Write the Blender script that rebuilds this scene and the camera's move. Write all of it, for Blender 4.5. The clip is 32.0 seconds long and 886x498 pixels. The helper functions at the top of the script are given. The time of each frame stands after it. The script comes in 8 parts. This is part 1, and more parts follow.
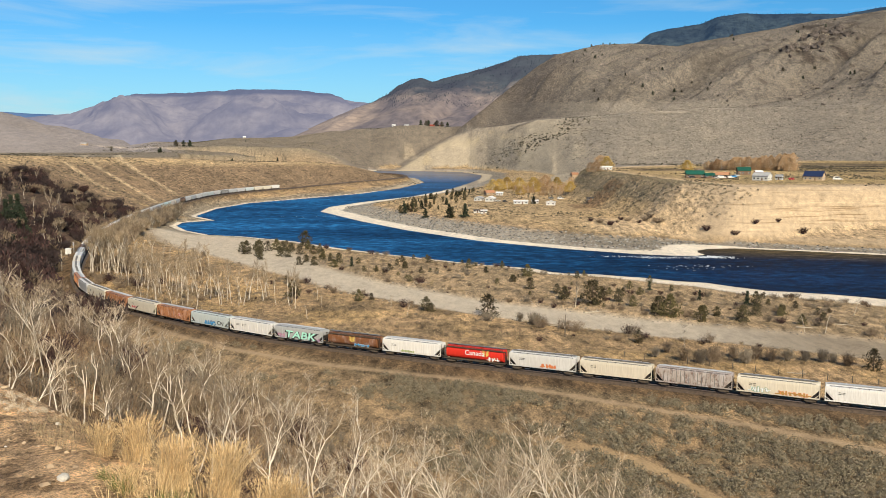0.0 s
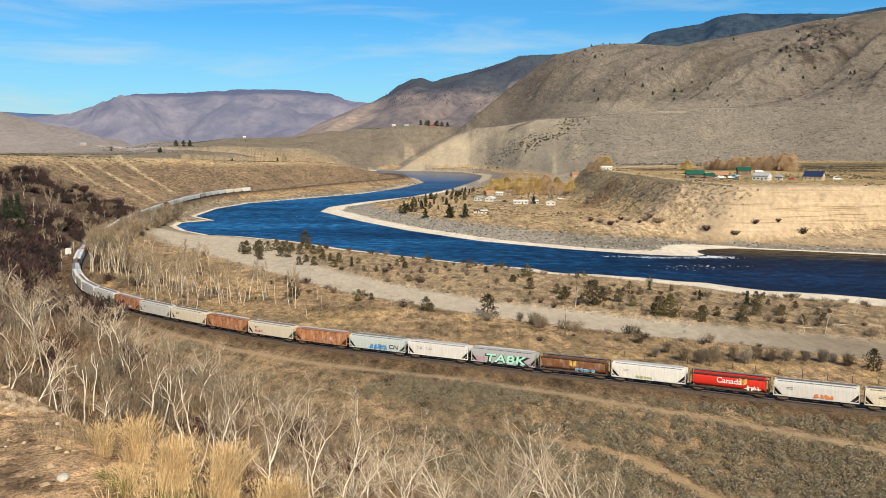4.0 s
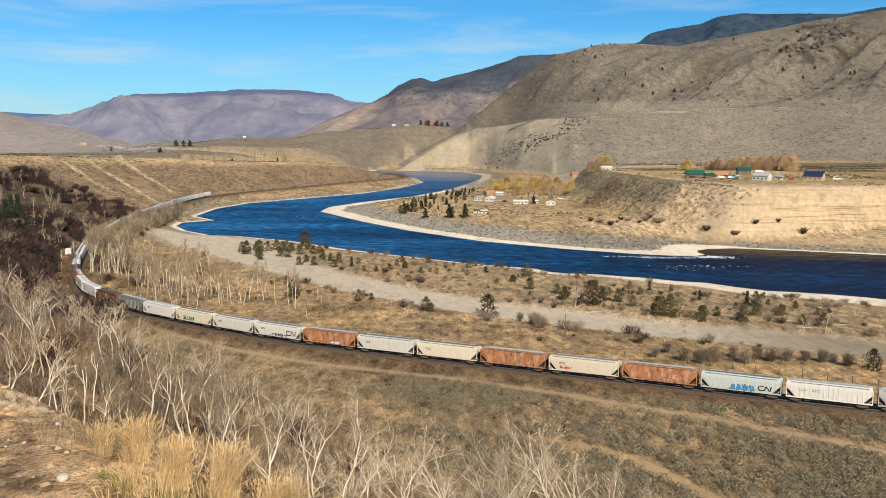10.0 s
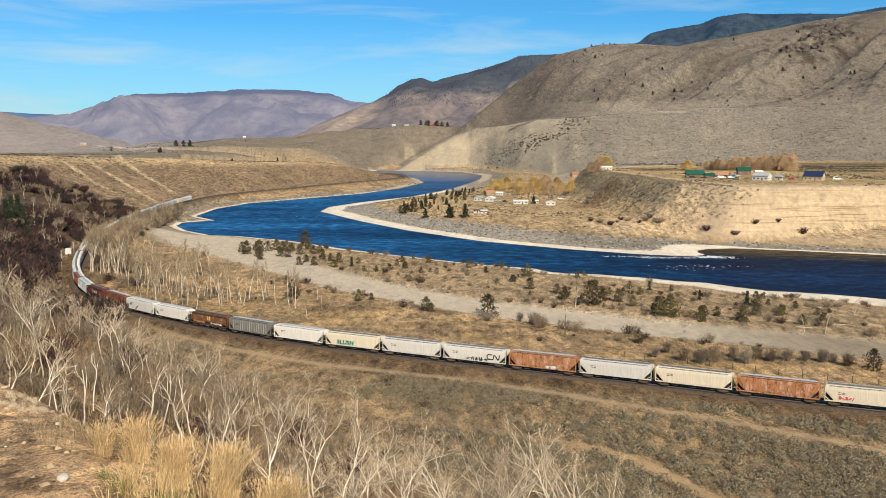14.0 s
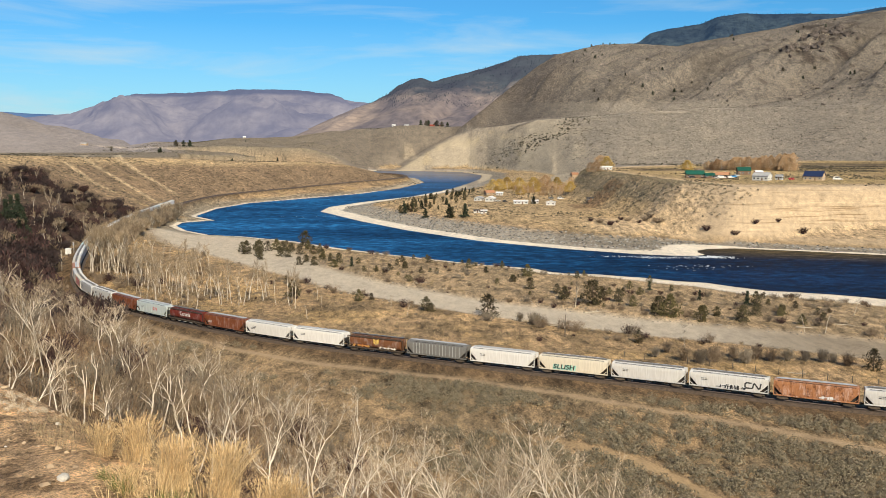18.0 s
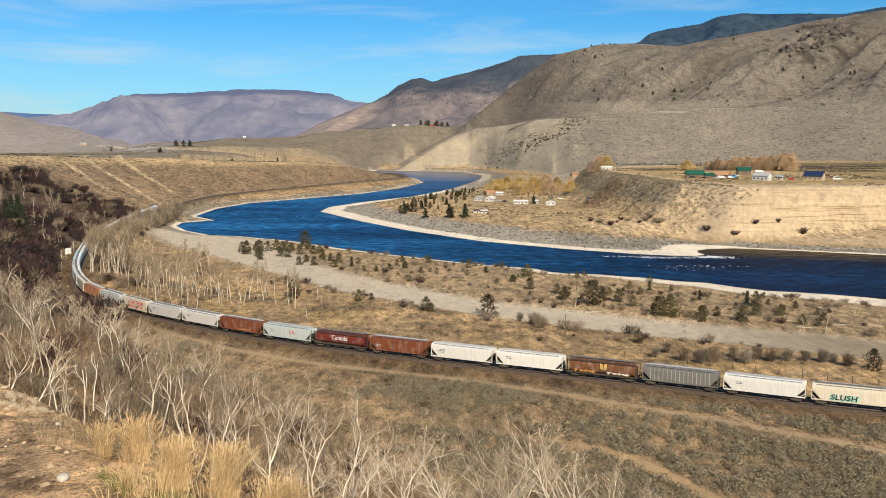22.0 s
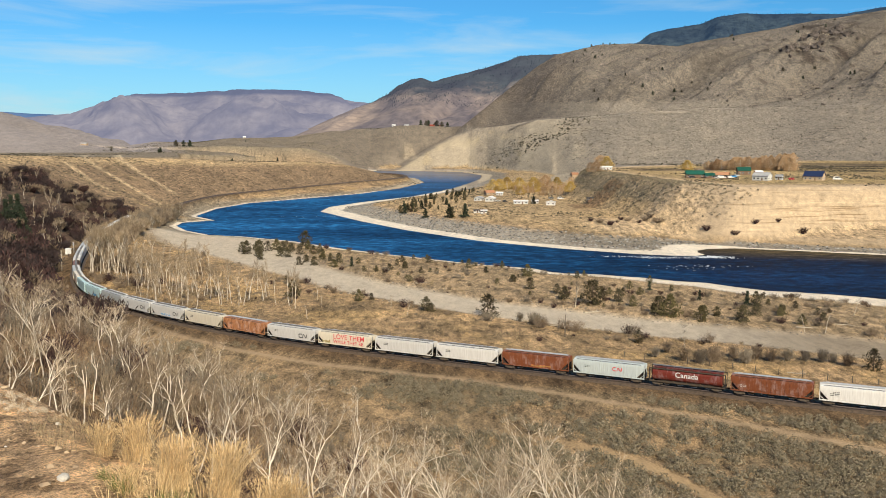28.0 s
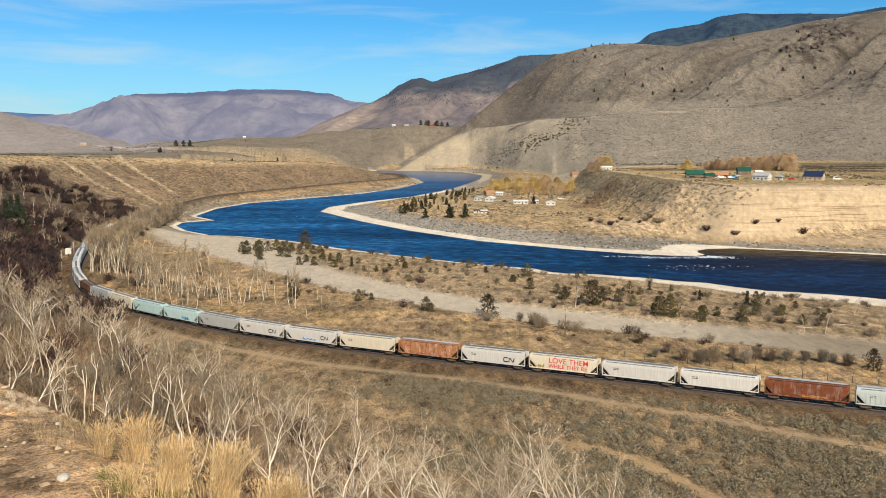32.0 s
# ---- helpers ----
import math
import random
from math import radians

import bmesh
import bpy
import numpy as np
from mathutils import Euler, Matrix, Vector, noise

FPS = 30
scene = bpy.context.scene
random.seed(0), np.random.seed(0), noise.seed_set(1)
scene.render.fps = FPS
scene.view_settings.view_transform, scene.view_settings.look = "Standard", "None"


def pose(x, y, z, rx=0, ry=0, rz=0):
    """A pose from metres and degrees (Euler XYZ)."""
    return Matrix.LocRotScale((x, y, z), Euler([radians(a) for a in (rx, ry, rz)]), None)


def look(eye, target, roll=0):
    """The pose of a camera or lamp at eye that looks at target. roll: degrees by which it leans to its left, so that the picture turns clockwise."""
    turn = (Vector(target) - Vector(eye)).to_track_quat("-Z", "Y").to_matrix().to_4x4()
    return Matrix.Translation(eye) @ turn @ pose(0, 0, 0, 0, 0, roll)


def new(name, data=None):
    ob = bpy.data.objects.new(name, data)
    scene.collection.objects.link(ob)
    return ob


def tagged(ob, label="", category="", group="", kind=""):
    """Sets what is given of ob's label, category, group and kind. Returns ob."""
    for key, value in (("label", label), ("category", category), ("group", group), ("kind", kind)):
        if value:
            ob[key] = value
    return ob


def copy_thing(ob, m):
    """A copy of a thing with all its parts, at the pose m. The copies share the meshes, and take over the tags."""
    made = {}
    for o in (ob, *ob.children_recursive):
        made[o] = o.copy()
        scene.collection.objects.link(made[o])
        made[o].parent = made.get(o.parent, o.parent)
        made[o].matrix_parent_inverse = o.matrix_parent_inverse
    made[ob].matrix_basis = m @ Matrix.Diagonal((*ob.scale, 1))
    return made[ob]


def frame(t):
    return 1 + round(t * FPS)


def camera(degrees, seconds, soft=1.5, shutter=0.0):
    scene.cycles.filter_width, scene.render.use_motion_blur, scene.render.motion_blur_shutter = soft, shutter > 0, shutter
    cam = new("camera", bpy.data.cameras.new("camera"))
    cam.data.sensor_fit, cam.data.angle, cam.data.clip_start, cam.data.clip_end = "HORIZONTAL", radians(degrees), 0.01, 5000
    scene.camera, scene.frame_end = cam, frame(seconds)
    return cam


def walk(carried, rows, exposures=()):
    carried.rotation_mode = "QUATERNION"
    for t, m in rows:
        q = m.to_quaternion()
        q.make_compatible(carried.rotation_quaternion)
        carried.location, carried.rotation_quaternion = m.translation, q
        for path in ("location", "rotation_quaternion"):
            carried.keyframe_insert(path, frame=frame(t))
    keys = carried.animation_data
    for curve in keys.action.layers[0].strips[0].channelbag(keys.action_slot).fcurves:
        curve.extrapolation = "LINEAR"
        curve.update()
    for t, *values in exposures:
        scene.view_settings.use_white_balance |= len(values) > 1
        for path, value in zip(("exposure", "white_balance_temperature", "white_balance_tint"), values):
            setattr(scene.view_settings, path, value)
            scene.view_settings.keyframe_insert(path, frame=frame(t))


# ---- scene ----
# ---- camera: a phone held still on a roadside bank above the valley ----
EYE = Vector((0.0, 0.0, 55.8))
cam = camera(53.66, 32.0, soft=0.5)
STILL = look(EYE, (0.0, 1000.0, 55.8 - 121.3))
walk(cam, [(0.0, STILL), (32.0, STILL)], exposures=[(0.0, 0.25, 7300, 8), (32.0, 0.25, 7300, 8)])

# ---- daylight ----
SUN_TO = Vector((0.26, -0.755, 0.60)).normalized()
world = bpy.data.worlds.new("sky")
scene.world = world
world.use_nodes = True
wn, wl = world.node_tree.nodes, world.node_tree.links
sky = wn.new("ShaderNodeTexSky")
sky.sky_type, sky.sun_disc = "NISHITA", False
sky.sun_elevation = math.asin(SUN_TO.z)
sky.sun_rotation = math.atan2(SUN_TO.x, SUN_TO.y)
sky.air_density, sky.dust_density, sky.ozone_density = 0.9, 0.25, 3.0
coord = wn.new("ShaderNodeTexCoord")
# thin streaks of cirrus
stretch = wn.new("ShaderNodeMapping")
stretch.inputs["Scale"].default_value = (2.2, 2.2, 17.0)
stretch.inputs["Rotation"].default_value = (0.0, 0.10, 0.3)
wisps = wn.new("ShaderNodeTexNoise")
wisps.inputs["Scale"].default_value, wisps.inputs["Detail"].default_value = 1.5, 8.0
wisps.inputs["Roughness"].default_value, wisps.inputs["Distortion"].default_value = 0.56, 0.5
thin = wn.new("ShaderNodeMapRange")
thin.inputs["From Min"].default_value, thin.inputs["From Max"].default_value = 0.50, 0.86
thin.inputs["To Max"].default_value = 0.75
cloud = wn.new("ShaderNodeMix")
cloud.data_type = "RGBA"
cloud.inputs[7].default_value = (6.6, 8.4, 9.8, 1.0)
gain = wn.new("ShaderNodeMix")
gain.data_type, gain.blend_type = "RGBA", "MULTIPLY"
gain.inputs[0].default_value, gain.inputs[7].default_value = 1.0, (0.29, 0.95, 1.46, 1.0)
wl.new(coord.outputs["Generated"], stretch.inputs["Vector"])
wl.new(stretch.outputs["Vector"], wisps.inputs["Vector"])
wl.new(wisps.outputs["Fac"], thin.inputs["Value"])
# paler air towards the horizon
split = wn.new("ShaderNodeSeparateXYZ")
wl.new(coord.outputs["Generated"], split.inputs["Vector"])
low = wn.new("ShaderNodeMapRange")
low.inputs["From Min"].default_value, low.inputs["From Max"].default_value = 0.0, 0.13
low.inputs["To Min"].default_value, low.inputs["To Max"].default_value = 0.48, 0.0
wl.new(split.outputs["Z"], low.inputs["Value"])
veil = wn.new("ShaderNodeMath")
veil.operation, veil.use_clamp = "ADD", True
wl.new(thin.outputs["Result"], veil.inputs[0])
wl.new(low.outputs["Result"], veil.inputs[1])
wl.new(veil.outputs["Value"], cloud.inputs[0])
wl.new(sky.outputs["Color"], gain.inputs[6])
wl.new(gain.outputs[2], cloud.inputs[6])
wl.new(cloud.outputs[2], wn["Background"].inputs["Color"])
wn["Background"].inputs["Strength"].default_value = 0.075

sun = new("sun", bpy.data.lights.new("sun", "SUN"))
sun.data.energy, sun.data.angle, sun.data.color = 5.0, radians(0.53), (1.0, 0.93, 0.82)
sun.matrix_world = look(SUN_TO * 100, (0, 0, 0))

# ---- materials ----
def base(name, rough=0.8, metal=0.0):
    m = bpy.data.materials.new(name)
    m.use_nodes = True
    nt = m.node_tree
    b = nt.nodes["Principled BSDF"]
    b.inputs["Roughness"].default_value, b.inputs["Metallic"].default_value = rough, metal
    return m, nt.nodes, nt.links, b


def noise_node(n, l, scale, detail=4.0, rough=0.6, vec="Object", stretch=None):
    tc = n.new("ShaderNodeTexCoord")
    t = n.new("ShaderNodeTexNoise")
    t.inputs["Scale"].default_value, t.inputs["Detail"].default_value, t.inputs["Roughness"].default_value = scale, detail, rough
    if stretch:
        mp = n.new("ShaderNodeMapping")
        mp.inputs["Scale"].default_value = stretch
        l.new(tc.outputs[vec], mp.inputs["Vector"])
        l.new(mp.outputs["Vector"], t.inputs["Vector"])
    else:
        l.new(tc.outputs[vec], t.inputs["Vector"])
    return t


def ramp(n, l, fac, stops):
    r = n.new("ShaderNodeValToRGB")
    e = r.color_ramp.elements
    while len(e) < len(stops):
        e.new(0.5)
    for k, (p, c) in enumerate(stops):
        e[k].position, e[k].color = p, (*c, 1.0)
    l.new(fac, r.inputs["Fac"])
    return r.outputs["Color"]


def mixed(n, l, fac, a, b, kind="MIX"):
    m = n.new("ShaderNodeMix")
    m.data_type, m.blend_type = "RGBA", kind
    for sock, v in ((m.inputs[0], fac), (m.inputs[6], a), (m.inputs[7], b)):
        if isinstance(v, bpy.types.NodeSocket):
            l.new(v, sock)
        elif isinstance(v, tuple):
            sock.default_value = (*v, 1.0)
        else:
            sock.default_value = v
    return m.outputs[2]


def bumped(n, l, b, height, strength=0.3, dist=0.05):
    bp = n.new("ShaderNodeBump")
    bp.inputs["Strength"].default_value, bp.inputs["Distance"].default_value = strength, dist
    l.new(height, bp.inputs["Height"])
    l.new(bp.outputs["Normal"], b.inputs["Normal"])


def plain(name, col, rough=0.8, metal=0.0, scale=3.0, vary=0.35, bump=0.0):
    """One colour with grain at two scales, and a shift from thing to thing."""
    m, n, l, b = base(name, rough, metal)
    big = noise_node(n, l, scale, 5.0)
    fine = noise_node(n, l, scale * 9.0, 3.0)
    lo = tuple(c * (1.0 - vary) for c in col)
    hi = tuple(min(1.0, c * (1.0 + vary)) for c in col)
    c1 = ramp(n, l, big.outputs["Fac"], [(0.25, lo), (0.75, hi)])
    c2 = mixed(n, l, 0.5, c1, ramp(n, l, fine.outputs["Fac"], [(0.3, (0.55,) * 3), (0.7, (1.25,) * 3)]), "MULTIPLY")
    info = n.new("ShaderNodeObjectInfo")
    shift = ramp(n, l, info.outputs["Random"], [(0.0, (0.85,) * 3), (1.0, (1.12,) * 3)])
    l.new(mixed(n, l, 1.0, c2, shift, "MULTIPLY"), b.inputs["Base Color"])
    if bump:
        bumped(n, l, b, fine.outputs["Fac"], bump, 0.03)
    return m


def leafy(name, a, c, rough=0.85):
    """Clumps and twigs, each island its own shade."""
    m, n, l, b = base(name, rough)
    g = n.new("ShaderNodeNewGeometry")
    col = ramp(n, l, g.outputs["Random Per Island"], [(0.0, a), (1.0, c)])
    t = noise_node(n, l, 0.35, 3.0)
    shade = ramp(n, l, t.outputs["Fac"], [(0.3, (0.75,) * 3), (0.7, (1.2,) * 3)])
    l.new(mixed(n, l, 1.0, col, shade, "MULTIPLY"), b.inputs["Base Color"])
    b.inputs["Specular IOR Level"].default_value = 0.2
    return m


def land_material():
    """Ground cover by the land's own colour zones; scrub, tufts and clods as far as the zone has them."""
    m, n, l, b = base("dry_land", 0.95)
    at = n.new("ShaderNodeAttribute")
    at.attribute_name = "cover"
    c = at.outputs["Color"]

    def scaled(k):
        v = n.new("ShaderNodeMath")
        v.operation, v.use_clamp = "MULTIPLY", True
        l.new(at.outputs["Alpha"], v.inputs[0])
        v.inputs[1].default_value = k
        return v.outputs["Value"]

    heights_ = []
    for scale, lo, hi, k in ((0.011, 0.60, 1.30, 0.65), (0.06, 0.50, 1.42, 0.75), (0.35, 0.28, 1.66, 1.5), (2.2, 0.28, 1.68, 1.6), (16.0, 0.36, 1.60, 1.8)):
        t = noise_node(n, l, scale, 8.0, 0.74, stretch=(1.0, 0.45, 1.0) if scale < 1 else None)
        c = mixed(n, l, scaled(k), c, ramp(n, l, t.outputs["Fac"], [(0.36, (lo, lo, lo)), (0.5, (0.98, 0.98, 0.98)), (0.64, (hi, hi * 0.97, hi * 0.92))]), "MULTIPLY")
        heights_.append(t.outputs["Fac"])
    tc = n.new("ShaderNodeTexCoord")
    for scale, low, k in ((0.075, 0.22, 0.75), (0.22, 0.22, 0.9), (0.75, 0.22, 1.0), (2.6, 0.32, 0.9)):
        vor = n.new("ShaderNodeTexVoronoi")
        vor.inputs["Scale"].default_value, vor.inputs["Randomness"].default_value = scale, 1.0
        mp = n.new("ShaderNodeMapping")
        mp.inputs["Scale"].default_value = (1.0, 0.5 if scale < 1 else 1.0, 1.0)
        l.new(tc.outputs["Object"], mp.inputs["Vector"])
        l.new(mp.outputs["Vector"], vor.inputs["Vector"])
        tuft = ramp(n, l, vor.outputs["Distance"], [(0.08, (low, low, low * 0.95)), (0.30, (0.97, 0.97, 0.97)), (0.75, (1.10, 1.09, 1.06))])
        c = mixed(n, l, scaled(k), c, tuft, "MULTIPLY")
    # beds of silt across the sand bluff
    bare_at = n.new("ShaderNodeAttribute")
    bare_at.attribute_name = "strata"
    beds = noise_node(n, l, 1.0, 4.0, 0.6, stretch=(0.022, 0.022, 0.75))
    line = ramp(n, l, beds.outputs["Fac"], [(0.36, (0.60, 0.56, 0.50)), (0.44, (0.97, 0.97, 0.97)), (0.58, (1.03, 1.03, 1.02)), (0.66, (1.18, 1.17, 1.14))])
    c = mixed(n, l, bare_at.outputs["Fac"], c, line, "MULTIPLY")
    l.new(c, b.inputs["Base Color"])
    both = n.new("ShaderNodeMath")
    both.operation = "MULTIPLY_ADD"
    l.new(heights_[3], both.inputs[0])
    both.inputs[1].default_value = 0.35
    l.new(heights_[2], both.inputs[2])
    clod = n.new("ShaderNodeMath")
    clod.operation = "MULTIPLY_ADD"
    l.new(heights_[4], clod.inputs[0])
    clod.inputs[1].default_value = 0.25
    l.new(both.outputs["Value"], clod.inputs[2])
    bumped(n, l, b, clod.outputs["Value"], 0.6, 0.8)
    b.inputs["Specular IOR Level"].default_value = 0.1
    return m


def water_material():
    """Deep moving water: dark blue with painted ripple glints, and a broken sheen of sky."""
    m, n, l, b = base("river_water", 0.3)
    rip = noise_node(n, l, 0.30, 7.0, 0.66, stretch=(0.45, 1.5, 1.0))
    chop = noise_node(n, l, 0.14, 8.0, 0.74, stretch=(0.75, 1.25, 1.0))
    bands = noise_node(n, l, 0.007, 5.0, 0.6, stretch=(0.6, 2.0, 1.0))
    deep = ramp(n, l, bands.outputs["Fac"], [(0.38, (0.001, 0.005, 0.015)), (0.64, (0.002, 0.024, 0.076))])
    # paler blue upstream, darker in the pool below the bar
    where = n.new("ShaderNodeTexCoord")
    axes = n.new("ShaderNodeSeparateXYZ")
    l.new(where.outputs["Object"], axes.inputs["Vector"])
    upstream_blue = n.new("ShaderNodeMapRange")
    upstream_blue.inputs["From Min"].default_value, upstream_blue.inputs["From Max"].default_value = 130.0, -90.0
    l.new(axes.outputs["X"], upstream_blue.inputs["Value"])
    light = ramp(n, l, bands.outputs["Fac"], [(0.36, (0.004, 0.050, 0.140)), (0.60, (0.014, 0.125, 0.310))])
    deep = mixed(n, l, upstream_blue.outputs["Result"], deep, light)
    # brown bank reflection painted into the water colour along the right far shore
    slope = n.new("ShaderNodeMath")
    slope.operation = "MULTIPLY_ADD"
    l.new(axes.outputs["X"], slope.inputs[0])
    slope.inputs[1].default_value = 0.305
    l.new(axes.outputs["Y"], slope.inputs[2])
    bank_band = n.new("ShaderNodeMapRange")
    bank_band.inputs["From Min"].default_value, bank_band.inputs["From Max"].default_value = 524.0, 560.0
    l.new(slope.outputs["Value"], bank_band.inputs["Value"])
    east = n.new("ShaderNodeMapRange")
    east.inputs["From Min"].default_value, east.inputs["From Max"].default_value = 138.0, 150.0
    l.new(axes.outputs["X"], east.inputs["Value"])
    bank_reflection = n.new("ShaderNodeMath")
    bank_reflection.operation = "MULTIPLY"
    l.new(bank_band.outputs["Result"], bank_reflection.inputs[0])
    l.new(east.outputs["Result"], bank_reflection.inputs[1])
    deep = mixed(n, l, bank_reflection.outputs["Value"], deep, (0.075, 0.056, 0.030))
    # ripple glints and dark troughs multiplied into the diffuse blue
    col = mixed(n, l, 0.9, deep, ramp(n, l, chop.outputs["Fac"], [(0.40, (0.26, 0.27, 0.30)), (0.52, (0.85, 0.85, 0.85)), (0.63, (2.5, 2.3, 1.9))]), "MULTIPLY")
    dif = n.new("ShaderNodeBsdfDiffuse")
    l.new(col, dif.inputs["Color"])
    glo = n.new("ShaderNodeBsdfGlossy")
    glo.inputs["Roughness"].default_value = 0.28
    bp = n.new("ShaderNodeBump")
    bp.inputs["Strength"].default_value, bp.inputs["Distance"].default_value = 1.0, 0.8
    l.new(rip.outputs["Fac"], bp.inputs["Height"])
    l.new(bp.outputs["Normal"], glo.inputs["Normal"])
    mx = n.new("ShaderNodeMixShader")
    graze = n.new("ShaderNodeLayerWeight")
    graze.inputs["Blend"].default_value = 0.5
    sheen = n.new("ShaderNodeMapRange")
    sheen.inputs["From Min"].default_value, sheen.inputs["From Max"].default_value = 0.935, 0.975
    sheen.inputs["To Min"].default_value, sheen.inputs["To Max"].default_value = 0.065, 0.50
    l.new(graze.outputs["Facing"], sheen.inputs["Value"])
    l.new(sheen.outputs["Result"], mx.inputs["Fac"])
    calm = n.new("ShaderNodeBsdfGlossy")
    calm.inputs["Roughness"].default_value = 0.12
    far = n.new("ShaderNodeMapRange")
    far.inputs["From Min"].default_value, far.inputs["From Max"].default_value = 0.955, 0.972
    far.inputs["To Max"].default_value = 0.75
    l.new(graze.outputs["Facing"], far.inputs["Value"])
    top = n.new("ShaderNodeMixShader")
    l.new(far.outputs["Result"], top.inputs["Fac"])
    l.new(mx.outputs["Shader"], top.inputs[1])
    l.new(calm.outputs["BSDF"], top.inputs[2])
    l.new(dif.outputs["BSDF"], mx.inputs[1])
    l.new(glo.outputs["BSDF"], mx.inputs[2])
    l.new(top.outputs["Shader"], n["Material Output"].inputs["Surface"])
    n.remove(b)
    return m


# ---- the lie of the land: curves in plan, metres ----
def spline(points, step):
    """A smooth curve through points, sampled at about the given step."""
    p = np.array(points, float)
    p = np.vstack([2 * p[0] - p[1], p, 2 * p[-1] - p[-2]])
    out = []
    for i in range(1, len(p) - 2):
        a, b, c, d = p[i - 1], p[i], p[i + 1], p[i + 2]
        n = max(2, int(np.hypot(*(c - b)[:2]) / step))
        for t in np.arange(n) / n:
            out.append(0.5 * (2 * b + (c - a) * t + (2 * a - 5 * b + 4 * c - d) * t * t + (3 * b - a - 3 * c + d) * t ** 3))
    out.append(p[-2])
    return np.array(out)


# the railway, from downstream to upstream: x, y, rail height
TRACK = [(700, -10, 0), (560, 22, 0), (420, 60, 0), (300, 98, 0), (190, 140, 0), (93, 179, 0), (50, 199, 0), (1, 221.5, 0), (-47, 246, 0), (-91, 278, 0),
         (-116, 302, 0), (-135, 326.5, 0), (-157, 371, 0), (-180, 434, 0), (-197, 492, 0.3), (-215, 580, 0.8), (-227, 665, 1.2), (-235, 745, 1.5), (-239, 815, 1.7), (-236, 900, 2),
         (-224, 955, 2), (-208, 1001, 2), (-189, 1051, 2), (-162, 1122, 2), (-129, 1220, 2), (-85, 1320, 2), (-62, 1420, 2), (-80, 1540, 2), (-150, 1640, 2)]
LINE = spline(TRACK, 4.0)
RUN = np.concatenate([[0], np.cumsum(np.hypot(*np.diff(LINE[:, :2], axis=0).T))])
ZERO_RUN = float(RUN[np.argmin(np.hypot(LINE[:, 0] - 93, LINE[:, 1] - 179))])
NEAR_BANK = [(1500, 110), (900, 185), (500, 248), (300, 306), (224, 332), (178, 350), (163, 360), (150, 366), (138, 370), (128, 380), (119, 391), (107, 396), (96, 405), (84, 411), (72, 418), (59, 420), (51, 426), (46, 436), (34, 443), (19, 451), (-27, 489), (-62, 521), (-97, 560), (-136, 588),
             (-160, 597), (-185, 628), (-203, 664), (-206, 690), (-186, 712), (-213, 752), (-217, 837), (-203, 915), (-146, 1011), (-101, 1090), (-60, 1220), (-31, 1403), (-50, 1560), (-130, 1660), (-330, 1760), (-800, 1850)]
FAR_BANK = [(-800, 1990), (-330, 1985), (-81, 1975), (40, 1900), (77, 1700), (64, 1512), (36, 1330), (12, 1197), (-36, 1032), (-87, 933), (-112, 862), (-113, 805), (-66, 703),
            (-26, 630), (24, 560), (73, 518), (110, 494), (128, 487), (142, 486), (148, 491), (147, 500), (149, 510), (158, 518), (175, 521), (204, 510), (249, 489), (360, 450), (600, 385), (950, 320), (1500, 250)]
CHANNEL = [(420, 150), (250, 190), (178, 225), (120, 258), (62, 288), (10, 322), (-35, 368), (-72, 420), (-100, 470), (-130, 520), (-160, 565), (-180, 610)]
UPPER_EDGE = [(1500, 400), (900, 470), (600, 540), (420, 575), (320, 575), (240, 570), (190, 566), (168, 600), (158, 680), (150, 780), (148, 900), (165, 1000), (230, 1080), (420, 1250), (900, 1700), (1500, 2300)]
DIRT_ROAD = [(330, 40), (200, 95), (130, 129), (83, 158), (69, 168), (55, 177), (39, 187), (22, 198.5), (2, 209), (-19, 218), (-40, 227), (-62, 242), (-85, 262), (-104, 283)]
FOOT_PATH = [(52, 112), (47, 128), (42.6, 140.6), (35, 155), (23.6, 163.4), (11, 170), (-4, 177.7), (-18, 187), (-29, 197), (-36, 207)]
TRAILS = [[(-505, 1240), (-353, 868), (-328, 844), (-289, 817), (-253, 789)], [(-470, 1275), (-343, 932), (-323, 916), (-292, 890), (-267, 873)], [(-343, 805), (-310, 770), (-285, 756)]]
UP_ROAD = [(1600, 980), (900, 1010), (640, 1020), (480, 1040), (380, 1080), (300, 1130), (250, 1200)]


def to_curve(x, y, curve):
    """Distance to a curve in plan, the run along it, and the side (+1 on the left)."""
    c = np.array(curve, float)[:, :2]
    best, run, side, s0 = np.full(x.shape, 1e18), np.zeros(x.shape), np.ones(x.shape), 0.0
    for a, b in zip(c[:-1], c[1:]):
        d = b - a
        n = float(np.hypot(*d))
        t = np.clip(((x - a[0]) * d[0] + (y - a[1]) * d[1]) / (n * n), 0, 1)
        ex, ey = x - a[0] - t * d[0], y - a[1] - t * d[1]
        q = ex * ex + ey * ey
        m = q < best
        best[m] = q[m]
        run[m] = (s0 + t * n)[m]
        side[m] = np.sign(d[0] * ey - d[1] * ex)[m]
        s0 += n
    return np.sqrt(best), run, side


def inside(x, y, poly):
    p = np.array(poly, float)
    hit = np.zeros(x.shape, bool)
    for (ax, ay), (bx, by) in zip(p, np.roll(p, -1, axis=0)):
        if ay != by:
            hit ^= ((ay > y) != (by > y)) & (x < (bx - ax) * (y - ay) / (by - ay) + ax)
    return hit


def lattice(ix, iy, seed):
    v = np.sin(ix * 127.1 + iy * 311.7 + seed * 74.7) * 43758.5453
    return v - np.floor(v)


